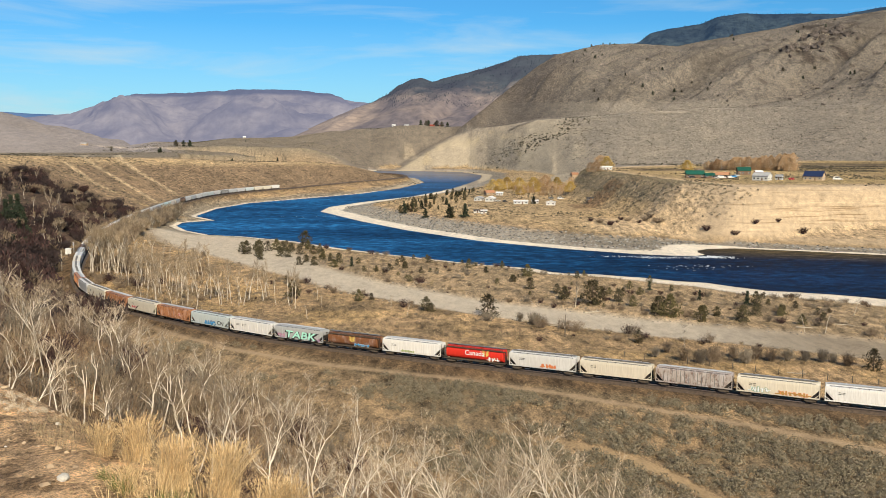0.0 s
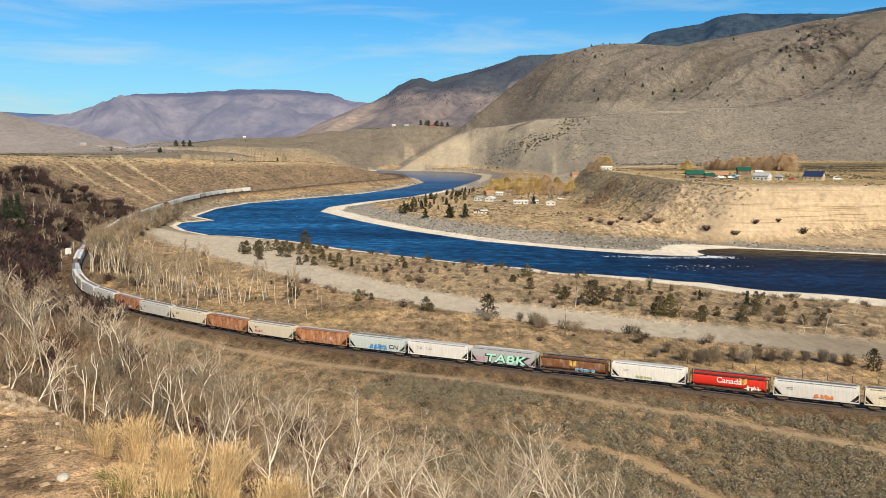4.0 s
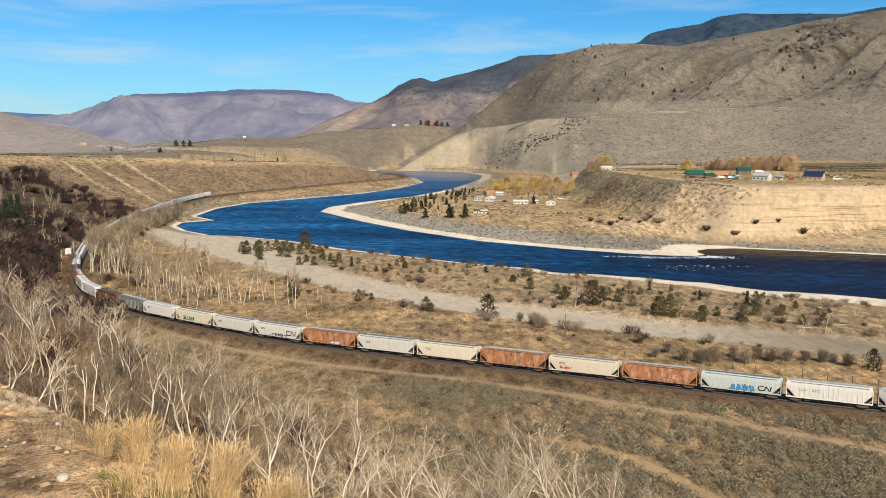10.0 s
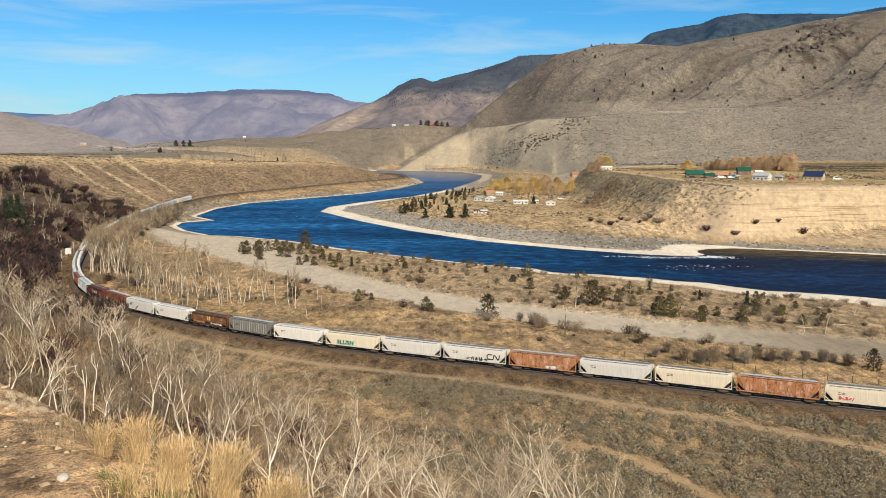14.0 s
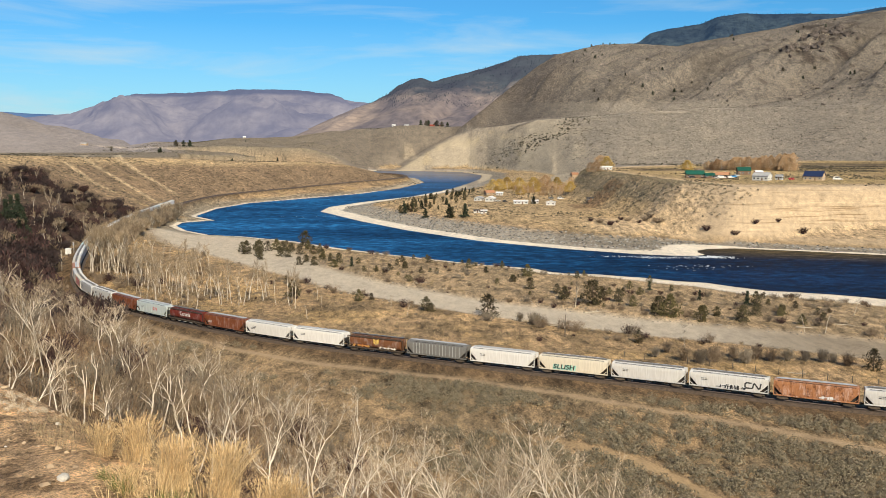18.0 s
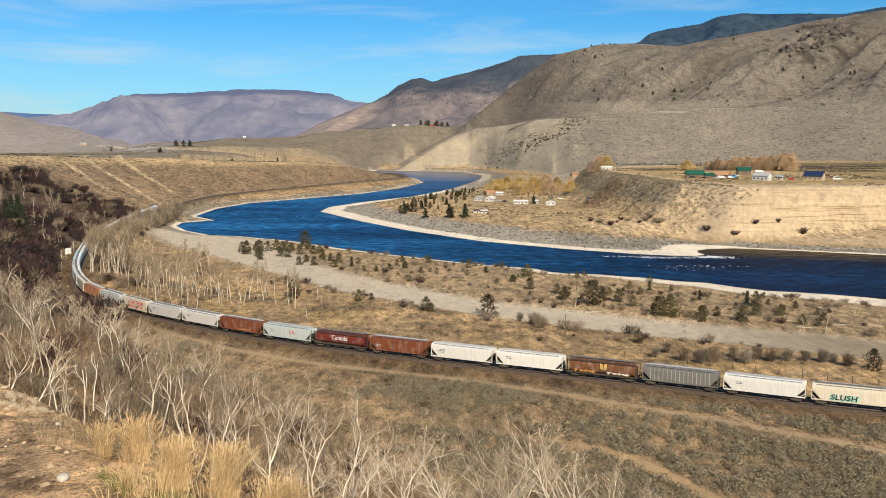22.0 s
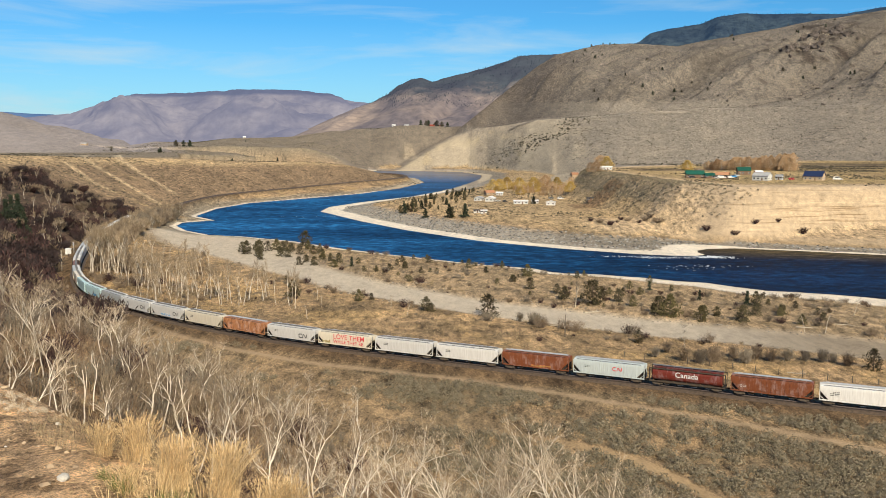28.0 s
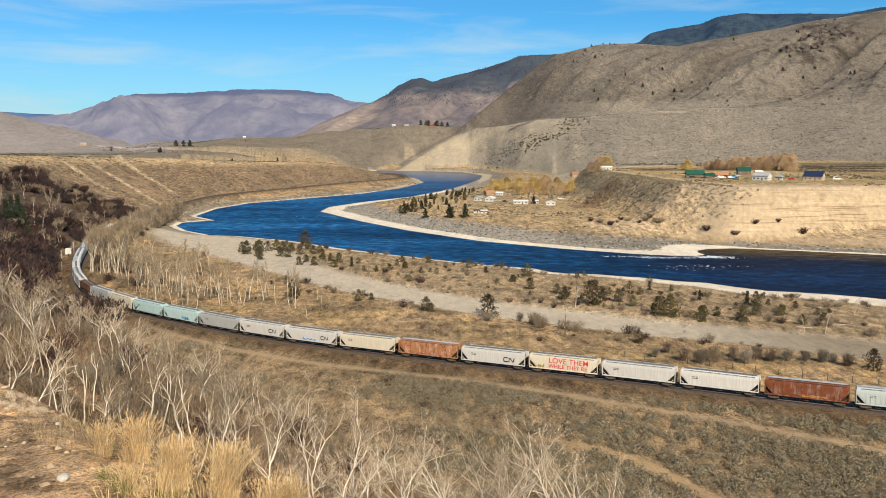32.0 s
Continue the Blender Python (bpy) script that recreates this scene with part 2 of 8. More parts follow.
def grain(x, y, size, seed=0, octaves=4):
    """Value noise in about -1..1."""
    total, amp, norm = np.zeros(np.shape(x)), 1.0, 0.0
    for o in range(octaves):
        u, v = x / size + 17.3 * o, y / size - 9.1 * o
        i, j = np.floor(u), np.floor(v)
        fx, fy = u - i, v - j
        fx, fy = fx * fx * (3 - 2 * fx), fy * fy * (3 - 2 * fy)
        s = seed + o * 5
        n = (lattice(i, j, s) * (1 - fx) + lattice(i + 1, j, s) * fx) * (1 - fy) + (lattice(i, j + 1, s) * (1 - fx) + lattice(i + 1, j + 1, s) * fx) * fy
        total, norm, amp, size = total + amp * (2 * n - 1), norm + amp, amp * 0.5, size * 0.5
    return total / norm


def ease(v, a, b):
    t = np.clip((v - a) / (b - a), 0, 1)
    return t * t * (3 - 2 * t)




def bearing(x, y):
    """A scale across the view: 0 straight ahead, 0.5 about 27 degrees to the right."""
    return np.where(y > 1, x / np.maximum(y, 1), np.sign(x) * 9.0)


TILT = math.atan(0.1213)


def true_line(table):
    """A skyline drawn on a plate tilted down with the view, turned into true bearing and tangent of height."""
    out = []
    for a, b in table:
        v = math.tan(TILT) + b
        ahead, up = math.cos(TILT) + v * math.sin(TILT), v * math.cos(TILT) - math.sin(TILT)
        out.append((a / ahead, up / math.hypot(a, ahead) if abs(a) < 2 else b * 0.5))
    return np.array(out)


def rise(u, table):
    """Skyline over bearing, as the tangent of its height angle."""
    t = true_line(table)
    return np.interp(u, t[:, 0], t[:, 1])


# skylines: bearing, tangent of height above the eye
RIGHT_HILL = [(-0.08, -0.06), (-0.03, -0.03), (0.0, 0.0), (0.02, 0.0175), (0.0555, 0.046), (0.08, 0.065), (0.107, 0.086), (0.13, 0.100), (0.178, 0.111), (0.217, 0.113), (0.268, 0.109), (0.313, 0.118), (0.372, 0.128), (0.423, 0.139), (0.475, 0.146), (0.506, 0.152), (0.6, 0.160), (1.2, 0.15), (9, 0.1)]
RIGHT_BENCH = [(-0.06, -0.03), (0.02, 0.004), (0.06, 0.018), (0.113, 0.026), (0.19, 0.031), (0.30, 0.040), (0.506, 0.044), (9, 0.044)]
BLUFF = [(-9, 0.0), (-0.5, -0.006), (-0.36, -0.004), (-0.33, 0.001), (-0.29, 0.000), (-0.25, 0.0045), (-0.17, 0.0065), (-0.145, 0.0105), (-0.09, 0.015), (-0.05, 0.018), (0.01, 0.020), (0.043, 0.017), (0.12, 0.02), (0.2, 0.02), (0.3, -0.02), (9, -0.02)]
SPUR = [(-0.075, -0.034), (-0.05, -0.025), (-0.03, -0.014), (-0.012, -0.004), (0.01, 0.008), (0.04, 0.017), (0.075, 0.021), (0.13, 0.024), (0.2, 0.02), (0.3, -0.02), (9, -0.02)]
LEFT_HILL = [(-9, 0.05), (-1.2, 0.09), (-0.7, 0.063), (-0.506, 0.038), (-0.467, 0.026), (-0.43, 0.016), (-0.39, 0.006), (-0.365, 0.000), (-0.35, -0.008), (-0.3, -0.02), (9, -0.02)]


def ramped(r, r0, r1, z0, z1, power=1.0):
    """A slope from (r0, z0) to (r1, z1) that stays at its crest and falls off gently behind."""
    t = np.clip((r - r0) / (r1 - r0), 0, 1) ** power
    return z0 + (z1 - z0) * t - np.clip(r - r1 * 1.05, 0, None) * 0.25


def land(x, y):
    """Height of the ground and the zones that give it its cover."""
    d_line, run, side = to_curve(x, y, LINE[::4])
    run = run - ZERO_RUN
    river = NEAR_BANK + FAR_BANK
    d_near, _, _ = to_curve(x, y, NEAR_BANK)
    d_far, _, _ = to_curve(x, y, FAR_BANK)
    wet = inside(x, y, river)
    d_bank = np.where(wet, -np.minimum(d_near, d_far), np.minimum(d_near, d_far))
    beyond = (~wet) & (d_far < d_near)
    d_chan, _, _ = to_curve(x, y, CHANNEL)
    d_chan = d_chan / np.interp(y, [380, 450, 540], [1.0, 1.4, 2.3])
    up_poly = UPPER_EDGE + [(1500, 401)]
    d_up, _, _ = to_curve(x, y, UPPER_EDGE)
    s_up = np.where(inside(x, y, up_poly), d_up, -d_up)
    u = bearing(x, y)
    r = np.hypot(x, y)
    n1, n2, n3 = grain(x, y, 60, 1), grain(x, y, 14, 2), grain(x, y, 3.0, 3, 3)
    # flats by the line, falling to the river
    z = -1.3 - 2.6 * ease(d_line, 4, 45) * (side < 0) - 0.6 * ease(d_line, 4, 40) * (side > 0) + 0.5 * n1 + 0.22 * n2
    z = z - 1.1 * (1 - ease(d_chan, 9, 20)) * (side < 0) * (~beyond)
    strand = np.interp(x, [-230, -200, -130, -60, -10, 20, 60, 110, 150, 180, 400], [5, 5, 4, 5, 4, 5, 9, 16, 21, 25, 25])
    z = np.minimum(z, -7.0 + 0.03 * np.clip(d_bank, 0, None) + 0.13 * np.clip(d_bank - strand, 0, None) + 0.10 * n2 * ease(d_bank, 1, 8))
    # the near bench and its slope
    foot = np.interp(run, [-400, -80, 8, 50, 75, 92, 130, 160, 200, 240, 275, 330, 420, 600, 1400], [60, 84, 94, 90, 73, 64, 50, 42, 34, 26, 17, 12, 10, 14, 14])
    cap = np.interp(run, [-400, 0, 150, 350, 700, 900, 1090, 1250, 1340, 1400, 1440], [54, 54.2, 54, 50, 48, 41, 33, 29, 24, 12, 0])
    tilt = np.interp(run, [-400, 60, 92, 220, 300, 500, 1500], [0.5, 0.5, 0.53, 0.55, 0.47, 0.42, 0.40])
    gully = 1.4 * np.abs(grain(run, d_line * 0.15, 22, 7, 3))
    rampart = tilt * (d_line - foot)
    k = 3.0
    soft = -k * np.log(np.exp(-np.clip(rampart, -90, 90) / k) + np.exp(-cap / k))
    bench = soft + gully * ease(rampart, 2, 15) * (1 - ease(rampart, cap - 4, cap + 10)) * ease(r, 30, 90) + 0.9 * n1 * ease(r, 20, 120) + 0.18 * n3 * ease(rampart, 0, 6)
    # the roadside shoulder below the viewpoint
    brow = y - (13.6 - 0.85 * (x + 3.0)) + 0.8 * grain(x, y, 5, 61, 2)
    ledge = 50.7 + 0.10 * n3 + 0.055 * grain(x, y, 0.55, 8, 3) - 1.15 * np.log1p(np.exp(np.clip(brow, -30, 30) / 0.8)) * 0.8 - 0.6 * np.clip(x + 1.0, 0, None) + 0.5 * np.clip(-x - 8, 0, 6) * ease(y, 8, 16) * 0.35
    bench = np.where((r < 60) & (y > -2), np.maximum(bench, ledge + 1.0), bench)
    bench_zone = (side > 0) & (~beyond) & (rampart > 0)
    z = np.where(bench_zone, np.maximum(z, bench - 1.0), z)
    # banks of the line
    z = np.where(d_line < 16, z + (np.interp(run + ZERO_RUN, RUN, LINE[:, 2]) - 0.75 - z) * (1 - ease(d_line, 3.6, 8.5)), z)
    # far shore: stony bar, village flat, upper terrace
    strand_far = np.interp(x, [-115, -60, 60, 110, 138, 155, 185, 400], [22, 18, 12, 12, 26, 20, 5, 5])
    zf = -7.0 + 0.03 * np.minimum(d_bank, 24) + 0.10 * np.clip(d_bank - strand_far, 0, 32) + 0.1 * n2 * ease(d_bank, 1, 8)
    zf = zf + 5.5 * ease(d_bank, 32, 85) + 0.8 * n1 * ease(d_bank, 40, 90) + 3.5 * ease(d_bank, 120, 400)
    top = 27.5 + 0.004 * np.clip(s_up, 0, None) + 0.5 * n1
    wall = ease(s_up + 3.5 * n1 + 1.5 * n2, -34 + 18 * ease(x, 170, 260), 3)
    zf = zf + (top - zf) * wall
    z = np.where(beyond, zf, z)
    # river bed
    z = np.where(wet, -7.0 - np.clip(-d_bank * 0.12, 0.05, 4.0) + 0.06 * n2, z)
    # hills beyond
    e = EYE.z
    rough = 1 - np.abs(grain(u * 2600, r * 0.32, 170, 11, 5))
    crag = grain(x, y, 210, 21, 5)
    back = np.full(x.shape, -60.0)
    foot_r = np.interp(u, [-0.08, 0.0, 0.03, 0.05, 0.075, 0.1, 0.125, 0.15, 0.175, 0.2, 0.25, 9], [1985, 1985, 1965, 1900, 1760, 1620, 1490, 1405, 1365, 1360, 1420, 1420])
    bench_r = np.interp(u, [0.0, 0.03, 0.05, 0.075, 0.1, 0.125, 0.15, 0.18, 0.22], [2110, 2100, 2080, 2020, 1950, 1875, 1810, 1765, 1750])
    b_h = e + rise(u, RIGHT_BENCH) * bench_r
    foot_z = np.interp(u, [0.06, 0.13, 0.19], [-6, 3, 24])
    back = np.where(u > -0.05, np.maximum(back, ramped(r, foot_r, bench_r, foot_z, b_h, 1.1) + 7 * (rough - 0.75) * ease(r, foot_r, foot_r + 150)), back)
    crest_r = np.interp(u, [0.02, 0.03, 0.045, 0.08, 0.11, 0.14, 0.2], [2125, 2135, 2160, 2300, 2420, 2500, 2600])
    c_h = e + rise(u, RIGHT_HILL) * crest_r
    hill = b_h - 6 + (c_h - b_h + 6) * np.clip((r - bench_r - 20) / (crest_r - bench_r - 20), 0, 1) ** 1.1 - np.clip(r - crest_r * 1.03, 0, None) * 0.3
    amp = np.clip((r - bench_r - 30) / 250, 0, 1) * np.clip((crest_r - r) / 300, 0.10, 1) * ease(u, 0.02, 0.12)
    slant = u * 2600 - 0.62 * r
    fold = 1 - np.abs(grain(slant, r * 0.22, 340, 23, 4))
    rill = 1 - np.abs(grain(slant + 25 * crag, r * 0.14, 95, 29, 4))
    hill = hill + amp * (8 * (rough - 0.72) + 16 * crag + 96 * (fold - 0.7) + 32 * (rill - 0.7))
    back = np.where((u > 0.0) & (r > bench_r + 12), np.maximum(back, hill), back)
    spur_0 = np.interp(u, [-0.08, 0.0, 0.03, 0.05, 0.075, 0.1, 0.125, 0.2], [1985, 1985, 1965, 1900, 1760, 1610, 1450, 1350])
    spur_1 = np.interp(u, [-0.08, 0.0, 0.03, 0.05, 0.075, 0.12], [2080, 2120, 2110, 2085, 2025, 1900])
    w_s = e + rise(u, SPUR) * spur_1
    back = np.where((u > -0.076) & (u < 0.24), np.maximum(back, ramped(r, spur_0, spur_1, -6, w_s) + 5 * (rough - 0.7) * ease(r, spur_0, spur_0 + 90)), back)
    w_b = e + rise(u, BLUFF) * 2300
    r_b0 = np.interp(u, [-0.6, -0.3, -0.16, -0.1, -0.075, -0.03], [1650, 1700, 1850, 1990, 2020, 2130])
    z_b0 = np.interp(u, [-0.6, -0.3, -0.16, -0.1], [38, 34, 22, -6])
    back = np.where((u > -0.62) & (u < 0.3) & (r > r_b0), np.maximum(back, np.minimum(ramped(r, r_b0, 2300, z_b0, w_b, 0.85), w_b) + np.clip(r - 2415, 0, None) * 0.25 + np.interp(u, [-0.2, -0.1], [5, 20]) * (rough - 0.78) * ease(r, r_b0, r_b0 + 60)), back)
    w_l = e + rise(u, LEFT_HILL) * 2500
    tang = (back - e) / np.maximum(r, 1)
    on_spur = ease(0.0174 + (u - 0.029) * 0.608 - tang + 0.0015 * n1, -0.0015, 0.002) * ease(u, -0.085, -0.07) * (r < 2300)
    back = np.where(u < -0.3, np.maximum(back, ramped(r, 1750, 2500, 38, w_l) + 22 * (rough - 0.7) * ease(r, 1800, 2200)), back)
    back = np.where(y < 0, np.minimum(back, 54 + 0.25 * np.clip(r - 120, 0, 900)), back)
    hills = (r > 1150) & (back > z) & (~wet | (r > 1990)) & (y > 0)
    z = np.where(hills, back, z)
    return z, dict(d_line=d_line, run=run, side=side, d_bank=d_bank, wet=wet, beyond=beyond, d_chan=d_chan, s_up=s_up, u=u, r=r, n1=n1, n2=n2, n3=n3,
                   rampart=rampart, cap=cap, strand=strand, strand_far=strand_far, hills=hills, on_spur=on_spur, rill=rill, rough=rough, crag=crag, bench_zone=bench_zone, wall=wall, foot_r=foot_r, bench_r=bench_r)


def toned(col, c, w):
    return col + (np.array(c) - col) * w[..., None]


def cover(x, y, z, q):
    """Base colours of the ground: dry grass, gravel, bleached shore, sage slope, dirt roads."""
    n1, n2, n3 = q["n1"], q["n2"], q["n3"]
    col = np.empty(x.shape + (3,))
    col[:] = (0.385, 0.278, 0.168)
    col = toned(col, (0.230, 0.172, 0.106), ease(n2 + 0.4 * n1, -0.15, 0.45))
    near = ~q["beyond"] & ~q["wet"]
    # below the bench: sage and grass
    sage = near & (q["side"] > 0)
    col = toned(col, (0.255, 0.192, 0.122), sage * 0.7)
    patch = ease(grain(x, y, 22, 31), -0.1, 0.35)
    col = toned(col, (0.195, 0.155, 0.102), sage * patch * 0.85)
    # bench faces and golden tops
    bz = q["bench_zone"] & (q["rampart"] > 1)
    col = toned(col, (0.265, 0.197, 0.134), bz * 0.8 * ease(q["run"], 250, 420))
    col = toned(col, (0.335, 0.218, 0.128), bz * (1 - ease(q["r"] + 12 * n1, 70, 110)) * 0.6)
    streak = grain(q["run"], q["d_line"] * 0.08, 9, 41, 3)
    col = toned(col, (0.38, 0.29, 0.17), bz * ease(streak, 0.25, 0.6) * ease(q["run"], 560, 720) * (1 - ease(q["run"], 800, 900)) * 0.8)
    col = toned(col, (0.225, 0.168, 0.114), bz * ease(q["run"], 820, 950) * 0.8)
    topz = ease(q["rampart"] + 3 * n1, q["cap"] * 0.74, q["cap"] * 0.92) * bz
    col = toned(col, (0.48, 0.370, 0.225), topz * ease(q["run"], 300, 500) * (0.75 + 0.25 * n1))
    # dark tone stands in for shaded, twig-covered ground under the thicket
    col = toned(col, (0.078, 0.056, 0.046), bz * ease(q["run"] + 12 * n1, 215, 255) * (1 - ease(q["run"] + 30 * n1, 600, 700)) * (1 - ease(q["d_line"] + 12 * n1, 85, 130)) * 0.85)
    # gravel channel and shores
    ch = near & (q["side"] < 0)
    col = toned(col, (0.49, 0.350, 0.180), ch * ease(grain(x, y, 20, 55), 0.05, 0.4) * (1 - ease(q["d_line"], 60, 85)) * 0.6)
    col = toned(col, (0.36, 0.290, 0.200), ch * ease(q["d_line"], 85, 110) * 0.55)
    col = toned(col, (0.51, 0.45, 0.355), ch * (1 - ease(q["d_chan"] + 3 * n1 + 1.5 * n2, 9, 17)))
    col = toned(col, (0.270, 0.222, 0.160), ch * ease(x + 15 * n1, 70, 125) * (1 - ease(q["d_chan"] + 3 * n1 + 1.5 * n2, 9, 17)) * 0.85)
    col = toned(col, (0.270, 0.240, 0.185), ch * (1 - ease(q["d_bank"] + 5 * n1, 14, 26)) * 0.9)
    col = toned(col, (0.285, 0.248, 0.190), ch * (1 - ease(q["d_bank"] + 8 * n1, 12, 30)) * (y > 620) * 0.8)
    band = np.where(q["beyond"], q["strand_far"], q["strand"])
    edge = ease(q["d_bank"], -1.0, 0.3) * (1 - ease(q["d_bank"] + 2.0 * n2 + 1.2 * n1, band * 0.85, band * 1.1))
    # the far shore
    bey = q["beyond"] & ~q["hills"]
    lap = 28 * ease(x, 130, 172)
    col = toned(col, (0.31, 0.285, 0.24), bey * (1 - ease(q["d_bank"] + 6 * n1 + lap, 34, 52)))
    col = toned(col, (0.190, 0.172, 0.140), bey * ease(q["d_bank"], 14, 22) * (1 - ease(q["d_bank"] + 5 * n1 + lap, 34, 48)) * ease(x, 40, 110) * 0.8)
    col = toned(col, (0.43, 0.332, 0.200), bey * ease(q["d_bank"] + 5 * n1 + lap, 40, 62) * 0.75)
    col = toned(col, (0.56, 0.445, 0.312), bey * ease(q["wall"], 0.03, 0.15) * (1 - ease(q["s_up"] + 8 * n1, 10, 34)) * ease(x + 14 * n1, 150, 190) * (0.97 - 0.30 * ease(n2, 0.25, 0.6)))
    ledge = sum(1 - ease(np.abs(z - lev - 2.0 * n1), 0.5, 1.6) for lev in (9.0, 15.0, 21.5))
    col = toned(col, (0.17, 0.13, 0.095), bey * ledge * ease(x, 200, 240) * ease(q["wall"], 0.1, 0.3) * (q["s_up"] < 4) * ease(n2 + 0.5 * n1, 0.0, 0.3) * 0.65)
    col = toned(col, (0.285, 0.235, 0.165), bey * ease(q["wall"] + 0.1 * n1, 0.42, 0.55) * (1 - ease(q["s_up"], 2, 12)) * (1 - ease(x + 10 * n1, 190, 225)) * 0.9)
    col = toned(col, (0.47, 0.372, 0.255), bey * ease(x + 8 * n1, 85, 120) * (1 - ease(y + 10 * n1, 600, 640)) * ease(q["d_bank"] + 4 * n1 + lap, 46, 60) * (1 - ease(q["s_up"], 10, 30)) * 0.85)
    col = toned(col, (0.340, 0.265, 0.135), bey * ease(q["s_up"], 20, 60) * (0.7 + 0.3 * n1))
    col = toned(col, (0.085, 0.070, 0.055), bey * ease(q["s_up"], 20, 60) * ease(x + 40 * n1, 330, 390) * ease(y + 60 * n1, 800, 850) * (1 - ease(y + 70 * n1, 1200, 1290)) * ease(grain(x * 0.35, y, 34, 87, 3), -0.45, 0.05) * 0.85)
    for px0, py0, px1, py1, tone in ((104, 705, 150, 760, (0.215, 0.145, 0.088)), (150, 690, 178, 735, (0.180, 0.125, 0.078)), (196, 880, 300, 960, (0.190, 0.140, 0.095)), (205, 760, 330, 800, (0.48, 0.37, 0.20)), (180, 800, 330, 862, (0.46, 0.35, 0.185)), (340, 700, 480, 780, (0.35, 0.26, 0.15))):
        col = toned(col, tone, bey * ease(x + 3 * n2, px0, px0 + 5) * (1 - ease(x + 3 * n2, px1 - 5, px1)) * ease(y + 6 * n2, py0, py0 + 8) * (1 - ease(y + 6 * n2, py1 - 8, py1)) * 0.85)
    col = toned(col, (0.250, 0.228, 0.190), bey * ease(x, 150, 180) * ease(q["d_bank"], 4, 7) * (1 - ease(q["d_bank"] + 3 * n2 + 3 * n1, 15, 20)) * 0.9)
    col = toned(col, (0.80, 0.73, 0.60), edge * (0.9 + 0.15 * n2))
    # hills
    h, rg, cr = q["hills"], q["rough"], q["crag"]
    u, r = q["u"], q["r"]
    hc = np.empty_like(col)
    hc[:] = (0.210, 0.175, 0.141)
    hc = toned(hc, (0.285, 0.236, 0.180), (z < 0.045 * r + 56) * ease(u, 0.02, 0.06) * (0.95 - 0.55 * ease(u + 0.04 * cr, 0.28, 0.46)))
    hc = toned(hc, (0.130, 0.105, 0.080), ease(cr + 0.5 * n1, 0.05, 0.5) * (r > 1780) * 0.35)
    # gully floors painted darker, in place of shade in the relief
    hc = toned(hc, (0.110, 0.092, 0.075), (1 - ease(rg, 0.42, 0.68)) * (r > 1780) * 0.2)
    hc = toned(hc, (0.430, 0.325, 0.185), q["on_spur"] * ease(u, -0.085, -0.05) * (1 - ease(u, 0.07, 0.14)) * (1 - ease(r, q["foot_r"] + 150, q["foot_r"] + 230)) * ease(grain(u * 900, z, 26, 51) - 1.5 * (u - 0.05), 0.0, 0.3) * 0.9)
    sandy = ease(u, -0.085, -0.05) * (1 - ease(u + 0.03 * n1, 0.105, 0.19)) * (r < q["bench_r"] + 8) * (0.95 - 0.55 * ease(grain(u * 2600, r * 0.2, 45, 57, 4), 0.05, 0.4))
    hc = toned(hc, (0.215, 0.172, 0.128), (r < 2310) * (1 - q["on_spur"]) * (1 - ease(u, 0.03, 0.07)) * 0.85)
    hc = toned(hc, (0.54, 0.425, 0.285), sandy * 0.85 * np.maximum(np.maximum(q["on_spur"], ease(u, 0.0, 0.05)), 0.2))
    hc = toned(hc, (0.265, 0.208, 0.142), (1 - ease(u, -0.16, -0.10)) * (r < 2290) * 0.7)
    # rills darkened too, their shade put into the colour
    hc = toned(hc, (0.095, 0.078, 0.062), (1 - ease(q["rill"], 0.45, 0.72)) * (r > q["bench_r"] + 20) * (u > 0.02) * 0.45)
    # left flank above the bench painted darker, as the side turned from the sun
    hc = toned(hc, (0.125, 0.099, 0.080), (r > q["bench_r"] + 20) * ease(u, 0.0, 0.02) * (1 - ease(u + 0.02 * n1, 0.10, 0.17)) * 0.7)
    tang = (z - EYE.z) / r
    scar = ease(u + 0.002 * n1, -0.046, -0.043) * (1 - ease(u + 0.4 * tang, -0.038, -0.035)) * ease(tang, -0.021, -0.018) * (1 - ease(tang, -0.003, 0.0)) * (r < 2320)
    hc = toned(hc, (0.46, 0.36, 0.24), scar * 0.5)
    crags = ease(grain(x, y, 34, 63, 4), 0.08, 0.3) * ease(u, 0.385, 0.41) * (1 - ease(u, 0.455, 0.475)) * ease(tang, 0.068, 0.085) * (1 - ease(tang, 0.115, 0.128))
    crags = np.maximum(crags, ease(grain(x, y, 26, 67, 4), 0.36, 0.5) * ease(u, 0.2, 0.4) * (tang > 0.055) * 0.8)
    hc = toned(hc, (0.062, 0.047, 0.038), crags * (r > q["bench_r"] + 20) * 0.9)
    # left far hill toned paler and greyer, haze put into its colour
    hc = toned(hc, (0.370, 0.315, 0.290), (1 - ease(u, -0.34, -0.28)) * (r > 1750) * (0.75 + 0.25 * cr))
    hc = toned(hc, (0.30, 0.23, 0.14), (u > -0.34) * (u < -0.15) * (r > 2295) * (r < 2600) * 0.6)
    road = ease(u, 0.12, 0.14) * (1 - ease(u + 0.03 * n1, 0.26, 0.34)) * (1 - ease(np.abs(r - q["bench_r"] - 2), 5, 11)) * (0.6 + 0.4 * n2)
    hc = toned(hc, (0.38, 0.32, 0.245), road * 0.9)
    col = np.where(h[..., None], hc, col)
    # roads and the ballast shoulder
    worn = np.zeros(x.shape)
    for trail in TRAILS:
        d, _, _ = to_curve(x, y, trail)
        col = toned(col, (0.52, 0.41, 0.265), 0.9 * (1 - ease(d + 0.8 * n2, 3.0, 5.6)) * bz)
